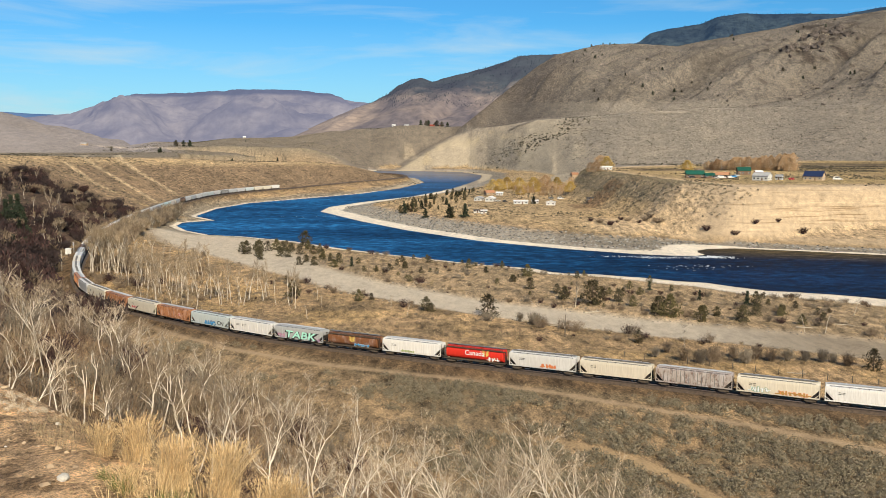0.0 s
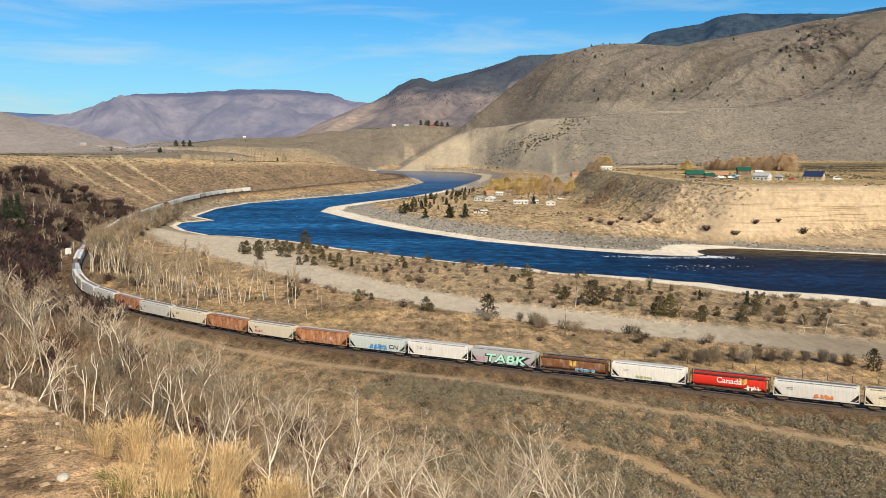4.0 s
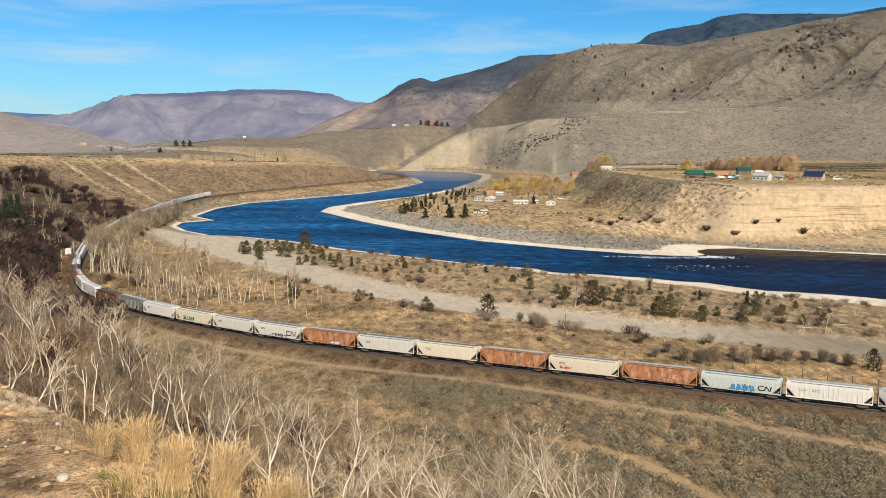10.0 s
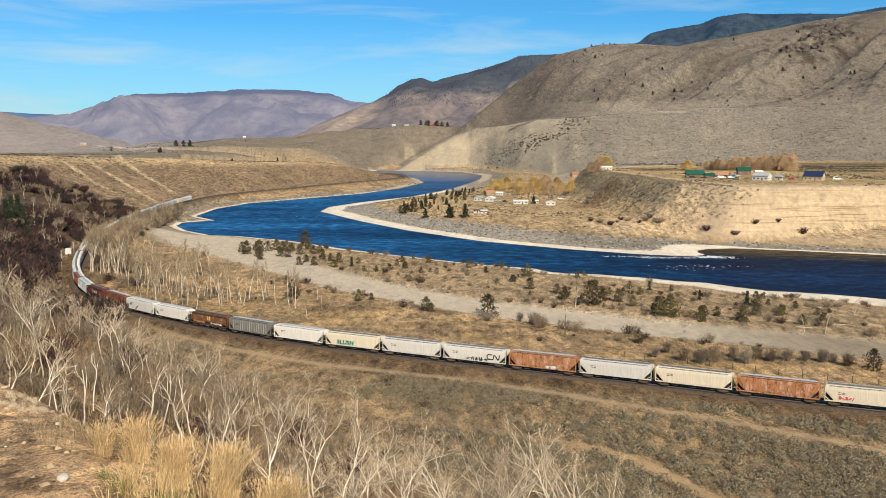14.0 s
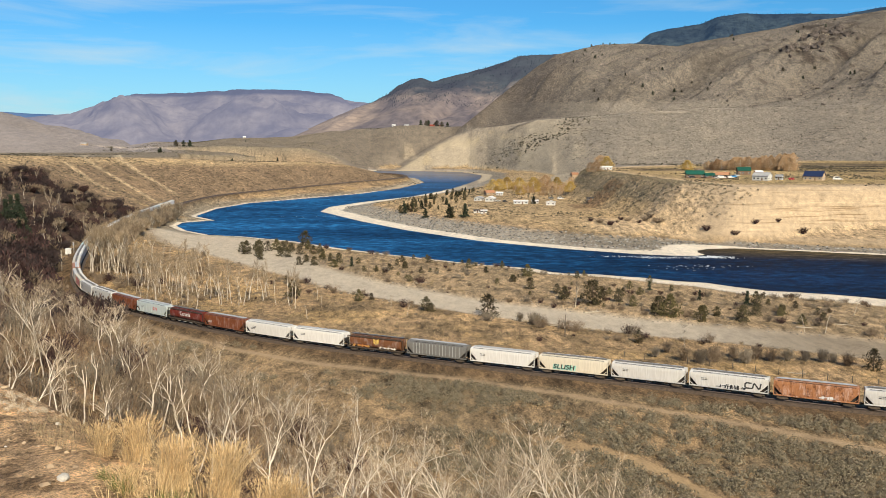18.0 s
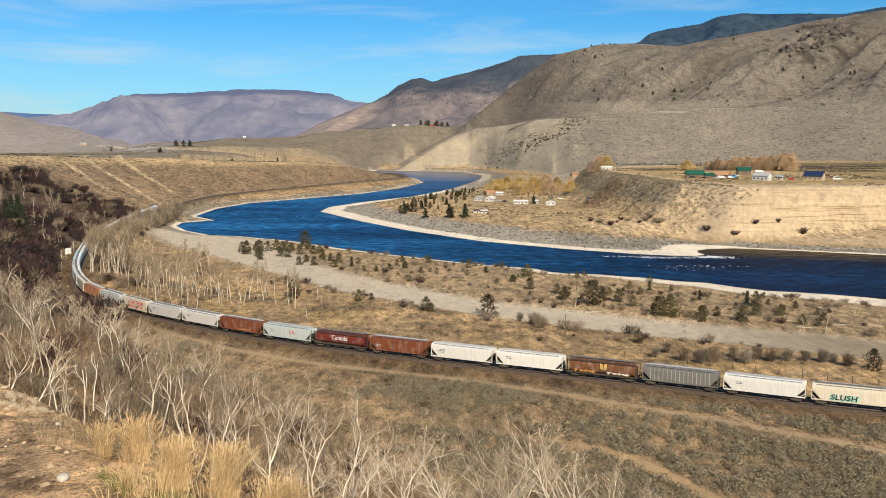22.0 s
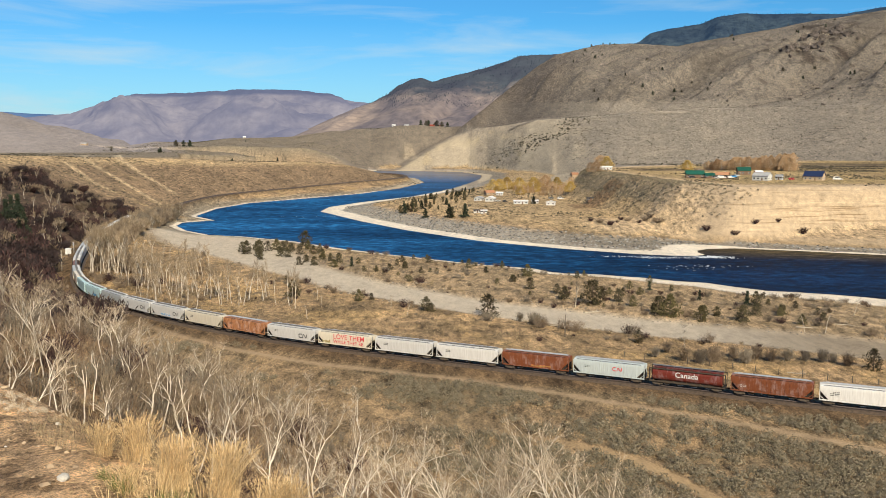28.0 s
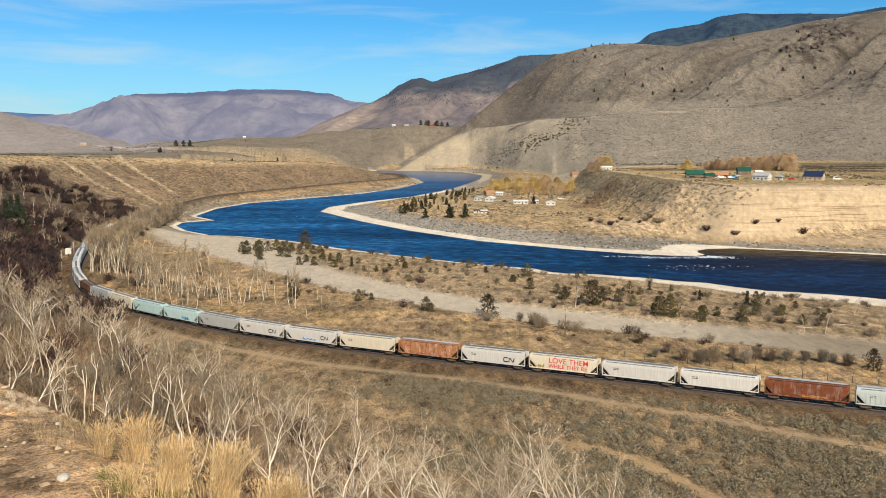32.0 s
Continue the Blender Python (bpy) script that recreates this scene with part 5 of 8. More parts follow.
def hill_road():
    """The road along the bench edge: a pale fill below it, a cut bank above."""
    pts = spline([(150, 1985), (188, 1946), (248, 1880), (306, 1802), (378, 1709), (430, 1684), (480, 1661)], 14.0)
    z, _ = land(pts[:, 0], pts[:, 1])
    bm = bmesh.new()
    sweep(bm, [(-6.0, -2.5), (-3.5, 0.9), (3.5, 1.0), (5.5, 2.8), (7.0, 1.0)], np.column_stack([pts, z]))
    road = new("hill_road", as_mesh("hill_road", bm, plain("cut_bank", (0.29, 0.238, 0.180), 0.95, 0.0, 0.08, 0.5)))
    tagged(road, "pale road cut along the edge of the far bench", "road", kind="structure")


hill_road()


# ---- plants ----
class Sticks:
    """Tapered twigs and small leaves gathered into one mesh."""

    def __init__(self):
        self.v, self.f = [], []

    def twig(self, a, b, ra, rb, sides=4):
        a, b = Vector(a), Vector(b)
        d = (b - a)
        if d.length < 1e-5:
            return
        d.normalize()
        s = d.orthogonal().normalized()
        t = d.cross(s)
        o = len(self.v)
        for p, r in ((a, ra), (b, rb)):
            for k in range(sides):
                w = 2 * math.pi * k / sides
                self.v.append(p + (s * math.cos(w) + t * math.sin(w)) * r)
        for k in range(sides):
            j = (k + 1) % sides
            self.f.append((o + k, o + j, o + sides + j, o + sides + k))

    def leaf(self, p, size, rng):
        d = Vector((rng.gauss(0, 1), rng.gauss(0, 1), rng.gauss(0, 1))).normalized() * size
        e = d.orthogonal().normalized() * size * rng.uniform(0.35, 0.7)
        o = len(self.v)
        p = Vector(p)
        self.v += [p - d * 0.5, p + e, p + d * 0.5, p - e]
        self.f.append((o, o + 1, o + 2, o + 3))

    def blade(self, p, tip, w, rng):
        """A bent grass blade in two pieces."""
        p, tip = Vector(p), Vector(tip)
        side = Vector((rng.gauss(0, 1), rng.gauss(0, 1), 0)).normalized() * w
        mid = p.lerp(tip, 0.55) + Vector((0, 0, (tip - p).length * 0.12))
        o = len(self.v)
        self.v += [p - side, p + side, mid + side * 0.8, mid - side * 0.8, tip]
        self.f += [(o, o + 1, o + 2, o + 3), (o + 3, o + 2, o + 4)]

    def mesh(self, name, material):
        me = bpy.data.meshes.new(name)
        me.from_pydata(self.v, [], self.f)
        me.materials.append(material)
        return me


def branchy(st, fine, p, d, length, r, depth, rng, spread=0.6, lift=0.25, kids=3, least=0.006, wander=0.22):
    """Grow a limb in bent pieces and fork it; thin ends go to fine."""
    p, d = Vector(p), Vector(d).normalized()
    n = 4 if depth >= 2 else 3
    for k in range(n):
        q = p + d * (length / n)
        ra, rb = max(least, r * (1 - 0.5 * k / n)), max(least, r * (1 - 0.5 * (k + 1) / n))
        (st if depth >= 2 else fine).twig(p, q, ra, rb, 5 if depth >= 2 else 3)
        if depth > 0 and (k > 0 or depth < 2):
            for _ in range(kids if depth >= 2 else max(1, kids - 1)):
                if rng.random() < 0.8:
                    e = d * 0.8 + Vector((rng.gauss(0, spread), rng.gauss(0, spread), rng.gauss(lift, spread * 0.5)))
                    branchy(st, fine, q, e, length * rng.uniform(0.30, 0.58), rb * 0.62, depth - 1, rng, spread, lift, kids, least, wander)
        if depth == 0 and k == n - 1 and least > 0.02:
            side = d.orthogonal().normalized() * least * 1.6
            o = len(fine.v)
            fine.v += [p - side * 0.6, q + side, q + d * length * 0.9, q - side]
            fine.f.append((o, o + 1, o + 2, o + 3))
        p = q
        d = (d + Vector((rng.gauss(0, wander), rng.gauss(0, wander), rng.gauss(0.05, 0.12)))).normalized()


def bare_tree(seed, h, bark, twigs, stems=1, kids=3, spread=0.55, r0=0.013, least=0.006, wander=0.22, lift=0.22, bole=0.12):
    """A leafless tree of height h: trunk and limbs, and the haze of twigs."""
    rng = random.Random(seed)
    st, fine = Sticks(), Sticks()
    for s in range(stems):
        lean = Vector((rng.gauss(0, 0.7 * wander), rng.gauss(0, 0.7 * wander), 1))
        p = Vector((rng.gauss(0, 0.2) * (stems > 1), rng.gauss(0, 0.2) * (stems > 1), -0.3))
        q = p
        for k in range(3):
            t = q + (lean + Vector((rng.gauss(0, 0.10), rng.gauss(0, 0.10), 0))).normalized() * h * bole
            st.twig(q, t, h * r0 * (1 - 0.08 * k), h * r0 * (0.92 - 0.08 * k), 6)
            if k and rng.random() < 0.7:
                branchy(st, fine, t, Vector((rng.gauss(0, 1), rng.gauss(0, 1), 0.5)), h * 0.22, h * r0 * 0.4, 1, rng, spread, 0.2, kids, least)
            q = t
        branchy(st, fine, q, lean + Vector((rng.gauss(0, 0.12), rng.gauss(0, 0.12), 0)), h * (0.86 - 3 * bole), h * r0 * 0.75, 3, rng, spread, lift, kids, least, wander)
    k = h / max(v.z for v in st.v + fine.v)
    for v in st.v + fine.v:
        v *= k
    return (st.mesh("trunk", bark), fine.mesh("crown", twigs))


def twig_bush(seed, h, w, stems, mat, thick=1.0, sprays=0, wide=1.0, twigs=7):
    """A bare shrub of many rising stems, with sprays of fine twigs."""
    rng = random.Random(seed)
    st = Sticks()
    for s in range(stems):
        a = rng.uniform(0, 2 * math.pi)
        out = w * math.sqrt(rng.random())
        p = Vector((0.25 * out * math.cos(a), 0.25 * out * math.sin(a), -0.15))
        tip = Vector((out * math.cos(a), out * math.sin(a), h * rng.uniform(0.6, 1.0) * (1 - 0.25 * out / w)))
        mid = p.lerp(tip, 0.5) + Vector((rng.gauss(0, 0.08), rng.gauss(0, 0.08), 0.1 * h))
        st.twig(p, mid, thick * 0.020 * h ** 0.5, thick * 0.013, 3)
        st.twig(mid, tip, thick * 0.013, thick * 0.006, 3)
        for _ in range(twigs):
            k = rng.random()
            b = (p.lerp(mid, k) if rng.random() < 0.35 else mid.lerp(tip, k))
            e = b + Vector((rng.gauss(0, 0.2), rng.gauss(0, 0.2), rng.uniform(0.08, 0.42))) * h * 0.34
            st.twig(b, e, thick * 0.010, thick * 0.005, 3)
        for _ in range(sprays):
            b = p.lerp(tip, rng.uniform(0.2, 1.0))
            e = Vector((rng.gauss(0, 0.35), rng.gauss(0, 0.35), rng.uniform(0.3, 1.0))) * h * 0.28
            side = e.orthogonal().normalized() * h * wide * rng.uniform(0.012, 0.035)
            o = len(st.v)
            b = b + Vector((rng.gauss(0, 0.12), rng.gauss(0, 0.12), rng.gauss(0, 0.05))) * h
            st.v += [b - side * 0.5, b + e * 0.5 + side, b + e, b + e * 0.5 - side]
            st.f.append((o, o + 1, o + 2, o + 3))
    return st.mesh("crown", mat)


def needle_tree(seed, h, w, trunk_mat, leaf_mat, shape="cone", tufts=150, leaf=0.34, foot=0.12):
    """An evergreen of ragged tufts with gaps between them."""
    rng = random.Random(seed)
    st, lv = Sticks(), Sticks()
    st.twig((0, 0, -0.3), (rng.gauss(0, 0.1), rng.gauss(0, 0.1), h * 0.92), 0.03 * h, 0.01 * h, 6)
    for k in range(tufts):
        a = rng.uniform(0, 2 * math.pi)
        if shape == "cone":
            z = h * (0.10 + 0.9 * rng.random() ** 1.25)
            reach = w * (1 - z / h) * (0.75 + 0.35 * math.sin(z * 5.0 / h * 3)) + 0.08 * w
        else:
            z = h * (0.02 + 0.96 * rng.random() ** 1.2)
            reach = w * math.sin(math.pi * min(1, foot + (1 - foot) * z / h)) ** 0.7 * rng.uniform(0.7, 1.15)
        lobe = 1.0 if shape == "cone" else 0.62 + 0.5 * abs(math.sin(1.5 * a + seed) * math.cos(4.0 * z / h + seed))
        rr = reach * lobe * rng.uniform(0.45, 1.0)
        c = Vector((rr * math.cos(a), rr * math.sin(a), z))
        if k % 3 == 0:
            st.twig((0, 0, max(0.05, z - 0.25 * rr)), c, 0.012 * h ** 0.5, 0.006, 3)
        for _ in range(7):
            lv.leaf(c + Vector((rng.gauss(0, 0.5), rng.gauss(0, 0.5), rng.gauss(0, 0.35))) * leaf * 1.3, leaf * rng.uniform(0.6, 1.2), rng)
    return st.mesh("trunk", trunk_mat), lv.mesh("crown", leaf_mat)


WHITE_BARK = plain("aspen_bark", (0.78, 0.67, 0.53), 0.8, 0.0, 3.0, 0.25)
PALE_TWIG = leafy("aspen_twigs", (0.24, 0.17, 0.11), (0.80, 0.65, 0.47))
GREY_BARK = plain("cottonwood_bark", (0.64, 0.55, 0.43), 0.85, 0.0, 2.0, 0.3)
TAN_TWIG = leafy("cottonwood_twigs", (0.20, 0.148, 0.092), (0.40, 0.305, 0.20))
BROWN_TWIG = leafy("brown_twigs", (0.135, 0.095, 0.062), (0.27, 0.20, 0.135))
DARK_TWIG = leafy("dark_twigs", (0.018, 0.013, 0.013), (0.066, 0.046, 0.041))
RED_TWIG = leafy("red_twigs", (0.030, 0.016, 0.015), (0.086, 0.047, 0.040))
GREY_TWIG = leafy("grey_twigs", (0.13, 0.105, 0.078), (0.29, 0.24, 0.175))
PINE_BARK = plain("pine_bark", (0.10, 0.07, 0.05), 0.9)
JUNIPER = leafy("juniper_needles", (0.034, 0.029, 0.015), (0.135, 0.110, 0.054))
OLIVE = leafy("olive_needles", (0.055, 0.050, 0.020), (0.165, 0.135, 0.058))
PINE = leafy("pine_needles", (0.018, 0.026, 0.015), (0.048, 0.058, 0.031))
WILLOW = leafy("yellow_willow", (0.36, 0.225, 0.060), (0.62, 0.43, 0.14))
RUSSET = leafy("russet_twigs", (0.37, 0.235, 0.125), (0.58, 0.39, 0.225))
GOLD = leafy("golden_grass", (0.34, 0.205, 0.085), (0.98, 0.71, 0.38))
BLEACHED = leafy("bleached_grass", (0.36, 0.28, 0.19), (0.80, 0.66, 0.48))
STRAW = leafy("straw_grass", (0.17, 0.115, 0.062), (0.50, 0.375, 0.215))
SAGE = leafy("sage_leaves", (0.122, 0.099, 0.063), (0.315, 0.262, 0.174))
GREEN = leafy("spring_grass", (0.10, 0.12, 0.03), (0.19, 0.20, 0.06))
SLOPE_SCRUB = leafy("slope_scrub", (0.055, 0.050, 0.034), (0.12, 0.10, 0.068))


def kit_thing(name, meshes, label, category, group, names=("trunk", "crown")):
    top = new(name)
    for nm, me in zip(names, meshes):
        share(nm, me, top)
    return tagged(top, label, category, group)


def planted(protos, spots, rng, sink=0.1):
    """Copies of the prototypes at (x, y, size) on the ground."""
    if not spots:
        return
    z, _ = heights([(s[0], s[1]) for s in spots])
    for (x, y, k), g in zip(spots, z):
        src = protos[rng.randrange(len(protos))]
        turn = rng.uniform(0, 360)
        m = pose(x, y, float(g) - sink * k, 0, 0, turn) @ Matrix.Diagonal((k * rng.uniform(0.88, 1.12), k * rng.uniform(0.88, 1.12), k, 1))
        copy_thing(src, m)


def massed(name, protos, spots, rng, label, category, sink=0.1):
    """All the copies of the prototypes' crowns joined into one growth."""
    kinds = []
    for p in protos:
        me = p.children[0].data
        co = np.empty(len(me.vertices) * 3)
        me.vertices.foreach_get("co", co)
        kinds.append((co.reshape(-1, 3), [tuple(f.vertices) for f in me.polygons], me.materials[0]))
    zs, _ = heights([(c[0], c[1]) for c in spots])
    for kind, (co, faces, mat) in enumerate(kinds):
        verts, made, o = [], [], 0
        for i in range(kind, len(spots), len(kinds)):
            x, y, k = spots[i]
            a = rng.uniform(0, 2 * math.pi)
            c, w = math.cos(a) * k, math.sin(a) * k
            verts.append(np.column_stack([x + co[:, 0] * c - co[:, 1] * w, y + co[:, 0] * w + co[:, 1] * c, zs[i] - sink * k + co[:, 2] * k]))
            made += [tuple(v + o for v in f) for f in faces]
            o += len(co)
        me = bpy.data.meshes.new(name)
        me.from_pydata(np.concatenate(verts).tolist(), [], made)
        me.materials.append(mat)
        tagged(new(name, me), label, category, kind="stuff")


def drop(protos):
    """Remove the prototypes once they are copied."""
    for p in protos:
        for o in (*p.children_recursive, p):
            bpy.data.objects.remove(o)


def scatter(n, box_, keep, rng, size):
    """Random spots in a plan box where keep(zones) holds, with a size range."""
    x0, y0, x1, y1 = box_
    p = np.array([(rng.uniform(x0, x1), rng.uniform(y0, y1)) for _ in range(n)])
    z, q = land(p[:, 0], p[:, 1])
    ok = keep(p[:, 0], p[:, 1], z, q)
    return [(float(a), float(b), rng.uniform(*size)) for (a, b), k in zip(p, ok) if k]


RNG = random.Random(11)

# aspens on the slope below the viewpoint: x, y, height
NEAR_ASPENS = [(-10.2, 40.0, 6.1), (-10.5, 44.0, 6.6), (-6.8, 36.0, 6.5), (-6.0, 38.0, 7.1), (-4.9, 40.0, 7.5), (-4.9, 34.0, 6.9), (-2.3, 36.0, 6.8), (-1.6, 38.0, 6.9), (-0.9, 34.0, 6.3), (1.3, 36.0, 6.7), (2.3, 40.0, 7.5), (2.6, 38.0, 7.7), (4.8, 38.0, 8.4), (5.0, 35.0, 7.8), (6.1, 33.0, 6.9), (7.7, 34.0, 6.5), (-3.2, 33.0, 5.7), (0.3, 32.0, 5.6), (6.7, 36.0, 7.2), (7.4, 38.5, 7.6), (8.4, 37.0, 6.6), (3.6, 36.5, 7.3), (9.3, 38.0, 6.4), (1.8, 33.0, 6.3), (5.6, 39.5, 8.0), (9.0, 35.0, 5.8), (-3.6, 37.0, 6.4), (0.4, 37.5, 6.8)]
LEFT_ASPENS = [(-20.3, 60.0, 9), (-23.2, 70.0, 8.3), (-19.0, 65.0, 9), (-28.6, 80.0, 5.6), (-31.7, 80.0, 5.5), (-35.5, 75.0, 5.5), (-34.6, 70.0, 3.9), (-28.9, 60.0, 5.8), (-27.0, 60.0, 5.3), (-23.3, 55.0, 6.3), (-21.6, 55.0, 6.5), (-26.0, 70.0, 6.2), (-17.5, 55.0, 9), (-21.9, 50.0, 6.0), (-22.3, 48.0, 6.4), (-28.0, 55.0, 4.5), (-36.0, 70.0, 2.2), (-26.7, 65.0, 5.6), (-15.0, 50.0, 7.4), (-13.2, 48.0, 6.7)]
protos = [kit_thing("aspen", bare_tree(100 + k, 6.0, WHITE_BARK, PALE_TWIG, 1, 3, 0.5, 0.0080, 0.0042), "leafless white-barked aspen on the bank below the road", "tree", "bare aspens on the bank") for k in range(6)]
planted(protos, [(x, y, h / 6.0) for x, y, h in NEAR_ASPENS], RNG, 0.05)
planted(protos, [(RNG.uniform(-8, 12), RNG.uniform(33, 47), RNG.uniform(0.65, 1.05)) for k in range(20)], RNG, 0.05)
more = scatter(240, (-75, 40, 5, 190), lambda x, y, z, q: q["bench_zone"] & (q["rampart"] > 6) & (q["d_line"] < 165) & (x < -0.12 * y - 2) & (x > -0.56 * y), RNG, (0.7, 1.35))
planted(protos, more[:26], RNG, 0.05)
drop(protos)

protos = [kit_thing("aspen", bare_tree(110 + k, 6.0, WHITE_BARK, TAN_TWIG, 1, 3, 0.5, 0.0105, 0.0055), "leafless tan-barked aspen among the brush", "tree", "bare aspens on the bank") for k in range(4)]
planted(protos, [(x, y, h / 6.0) for x, y, h in LEFT_ASPENS], RNG, 0.05)
drop(protos)

# brushwood on the same slope
protos = [kit_thing("shrub", (twig_bush(200 + k, 1.8, 1.2, 34, (BROWN_TWIG, GREY_TWIG, RED_TWIG, BROWN_TWIG)[k], 1.0, 8, 0.22),), "bare %s shrub on the dry slope" % ("brown", "grey", "reddish", "brown")[k], "shrub", "shrubs on the slope", ("crown",)) for k in range(4)]
spots = scatter(2600, (-110, 30, 5, 200), lambda x, y, z, q: q["bench_zone"] & (q["rampart"] > 1.0) & (x > -0.56 * y) & (x < -0.10 * y) & (q["r"] > 30) & (y < 190), RNG, (1.0, 2.3))
planted(protos, spots[:290], RNG)
drop(protos)
protos = [kit_thing("sapling", bare_tree(400 + k, 5.0, (GREY_BARK, BROWN_TWIG, WHITE_BARK)[k % 3], (TAN_TWIG, BROWN_TWIG, PALE_TWIG)[k % 3], 1, 3, 0.5, 0.008, 0.006), "%s leafless sapling on the brushy bank" % ("grey", "brown", "pale")[k % 3], "tree", "saplings on the bank") for k in range(6)]
spots = scatter(900, (-80, 34, 0, 150), lambda x, y, z, q: q["bench_zone"] & (q["rampart"] > 5) & (x > -0.55 * y) & (x < -0.14 * y - 1), RNG, (0.8, 1.7))
planted(protos, spots[:130], RNG, 0.05)
planted(protos, [(RNG.uniform(-9, 11), RNG.uniform(35, 56), RNG.uniform(0.8, 1.15)) for k in range(34)], RNG, 0.05)
drop(protos)

# dark thicket at the bend
protos = [kit_thing("thicket_shrub", (twig_bush(230 + k, 3.6, 2.6, 50, (DARK_TWIG, DARK_TWIG, RED_TWIG, BROWN_TWIG)[k], 2.0, 16),), "dense %s leafless thicket above the bend" % ("dark", "dark", "dark red", "brown")[k], "shrub", "thicket above the bend", ("crown",)) for k in range(4)]
spots = scatter(2600, (-330, 300, -150, 700), lambda x, y, z, q: (q["side"] > 0) & (q["d_line"] > 11) & (q["d_line"] < 95) & (x > -0.56 * y) & (grain(x, y, 45, 71) + 0.006 * (80 - q["d_line"]) > 0.0) & (np.hypot(x + 189, y - 438) > 19), RNG, (1.1, 2.2))
planted(protos, spots[:110], RNG)
upper = spots[110:300]
spots = scatter(2600, (-260, 225, -105, 420), lambda x, y, z, q: (q["side"] > 0) & (q["d_line"] > 13) & (q["d_line"] < 80) & (q["run"] > 205) & (x > -0.56 * y) & (grain(x, y, 30, 73) > -0.45) & (np.hypot(x + 189, y - 438) > 19), RNG, (1.4, 2.6))
planted(protos, spots[:185], RNG)
lower = spots[185:540]
drop(protos)
protos = [kit_thing("thicket_shrub", (twig_bush(236 + k, 3.6, 2.7, 16, (DARK_TWIG, RED_TWIG)[k], 2.6, 13, 1.2, 3),), "dense leafless thicket", "shrub", "", ("crown",)) for k in range(2)]
massed("thicket", protos, upper + lower, RNG, "tangled dark leafless thicket covering the hillside", "thicket")
drop(protos)
protos = [kit_thing("bare_tree", bare_tree(130 + k, 9.0, GREY_BARK, TAN_TWIG, 1, 3, 0.55, 0.014, 0.028), "grey leafless tree among the thicket", "tree", "bare trees above the bend") for k in range(3)]
planted(protos, scatter(420, (-330, 425, -160, 660), lambda x, y, z, q: (q["side"] > 0) & (q["d_line"] > 12) & (q["d_line"] < 90) & (x > -0.54 * y), RNG, (0.6, 1.15))[:75], RNG)
drop(protos)
protos = [kit_thing("pine", needle_tree(300 + k, 10.0, 2.6, PINE_BARK, PINE, "cone", 190, 0.5), "dark green pine on the hillside", "tree", "pines on the hillside") for k in range(2)]
planted(protos, [(-198, 418, 1.1), (-208, 436, 0.9), (-190, 385, 1.0), (-214, 448, 1.0), (-186, 372, 0.8), (-236, 485, 0.9), (-196, 402, 0.7), (-226, 452, 1.5), (-222, 462, 1.3), (-232, 470, 1.6), (-206, 424, 1.2), (-188, 392, 1.0), (-243, 500, 1.4)], RNG)
drop(protos)

# cottonwood grove inside the bend
protos = [kit_thing("cottonwood", bare_tree(150 + k, 13.0, GREY_BARK, TAN_TWIG, 1, 3, 0.40, 0.0135, 0.024, 0.09, 0.5, 0.085), "tall leafless cottonwood with pale trunk", "tree", "cottonwood grove inside the bend") for k in range(5)]
spots = scatter(900, (-225, 270, -40, 640), lambda x, y, z, q: (q["side"] < 0) & (q["d_line"] > 9) & (q["d_line"] < 58) & (q["run"] > 215) & (q["run"] < 400) & (q["d_chan"] > 12) & (q["d_bank"] > 22) & (q["d_line"] < 14 + 0.30 * (q["run"] - 190)) & (q["d_line"] > 0.10 * (q["run"] - 120)), RNG, (0.6, 1.15))
planted(protos, spots[:90], RNG)
planted(protos, [(-150 + RNG.uniform(-6, 8), 386 + RNG.uniform(-14, 14), RNG.uniform(1.45, 1.9)) for k in range(26)], RNG)
spots = scatter(400, (-236, 470, -190, 740), lambda x, y, z, q: (q["side"] < 0) & (q["d_line"] > 6) & (q["d_line"] < 22) & (q["d_bank"] > 12), RNG, (0.7, 1.15))
planted(protos, spots[:52], RNG)
edge = spline([(-152, 392), (-130, 366), (-107, 342), (-88, 330), (-66, 314)], 2.0)
planted(protos, [(edge[k][0] + RNG.gauss(3, 5), edge[k][1] + RNG.gauss(4, 7), RNG.uniform(0.85, 1.3)) for k in [RNG.randrange(len(edge)) for _ in range(74)]], RNG)
planted(protos, [ (-76, 354, 1.1), (-68, 338, 0.7), (-48, 330, 0.6), (-45, 318, 0.5)], RNG)
drop(protos)
protos = [kit_thing("grove_bush", (twig_bush(270 + k, 2.2, 1.7, 34, (TAN_TWIG, BROWN_TWIG)[k], 1.6, 8),), "leafless %s bush under the cottonwoods" % ("tan", "brown")[k], "bush", "bushes under the grove", ("crown",)) for k in range(2)]
planted(protos, scatter(700, (-225, 250, -30, 640), lambda x, y, z, q: (q["side"] < 0) & (q["d_line"] > 9) & (q["d_line"] < 60) & (q["run"] > 170) & (q["run"] < 420) & (q["d_chan"] > 12) & (q["d_bank"] > 22) & (q["d_line"] < 14 + 0.25 * (q["run"] - 150)), RNG, (0.5, 1.3))[:240], RNG)
drop(protos)

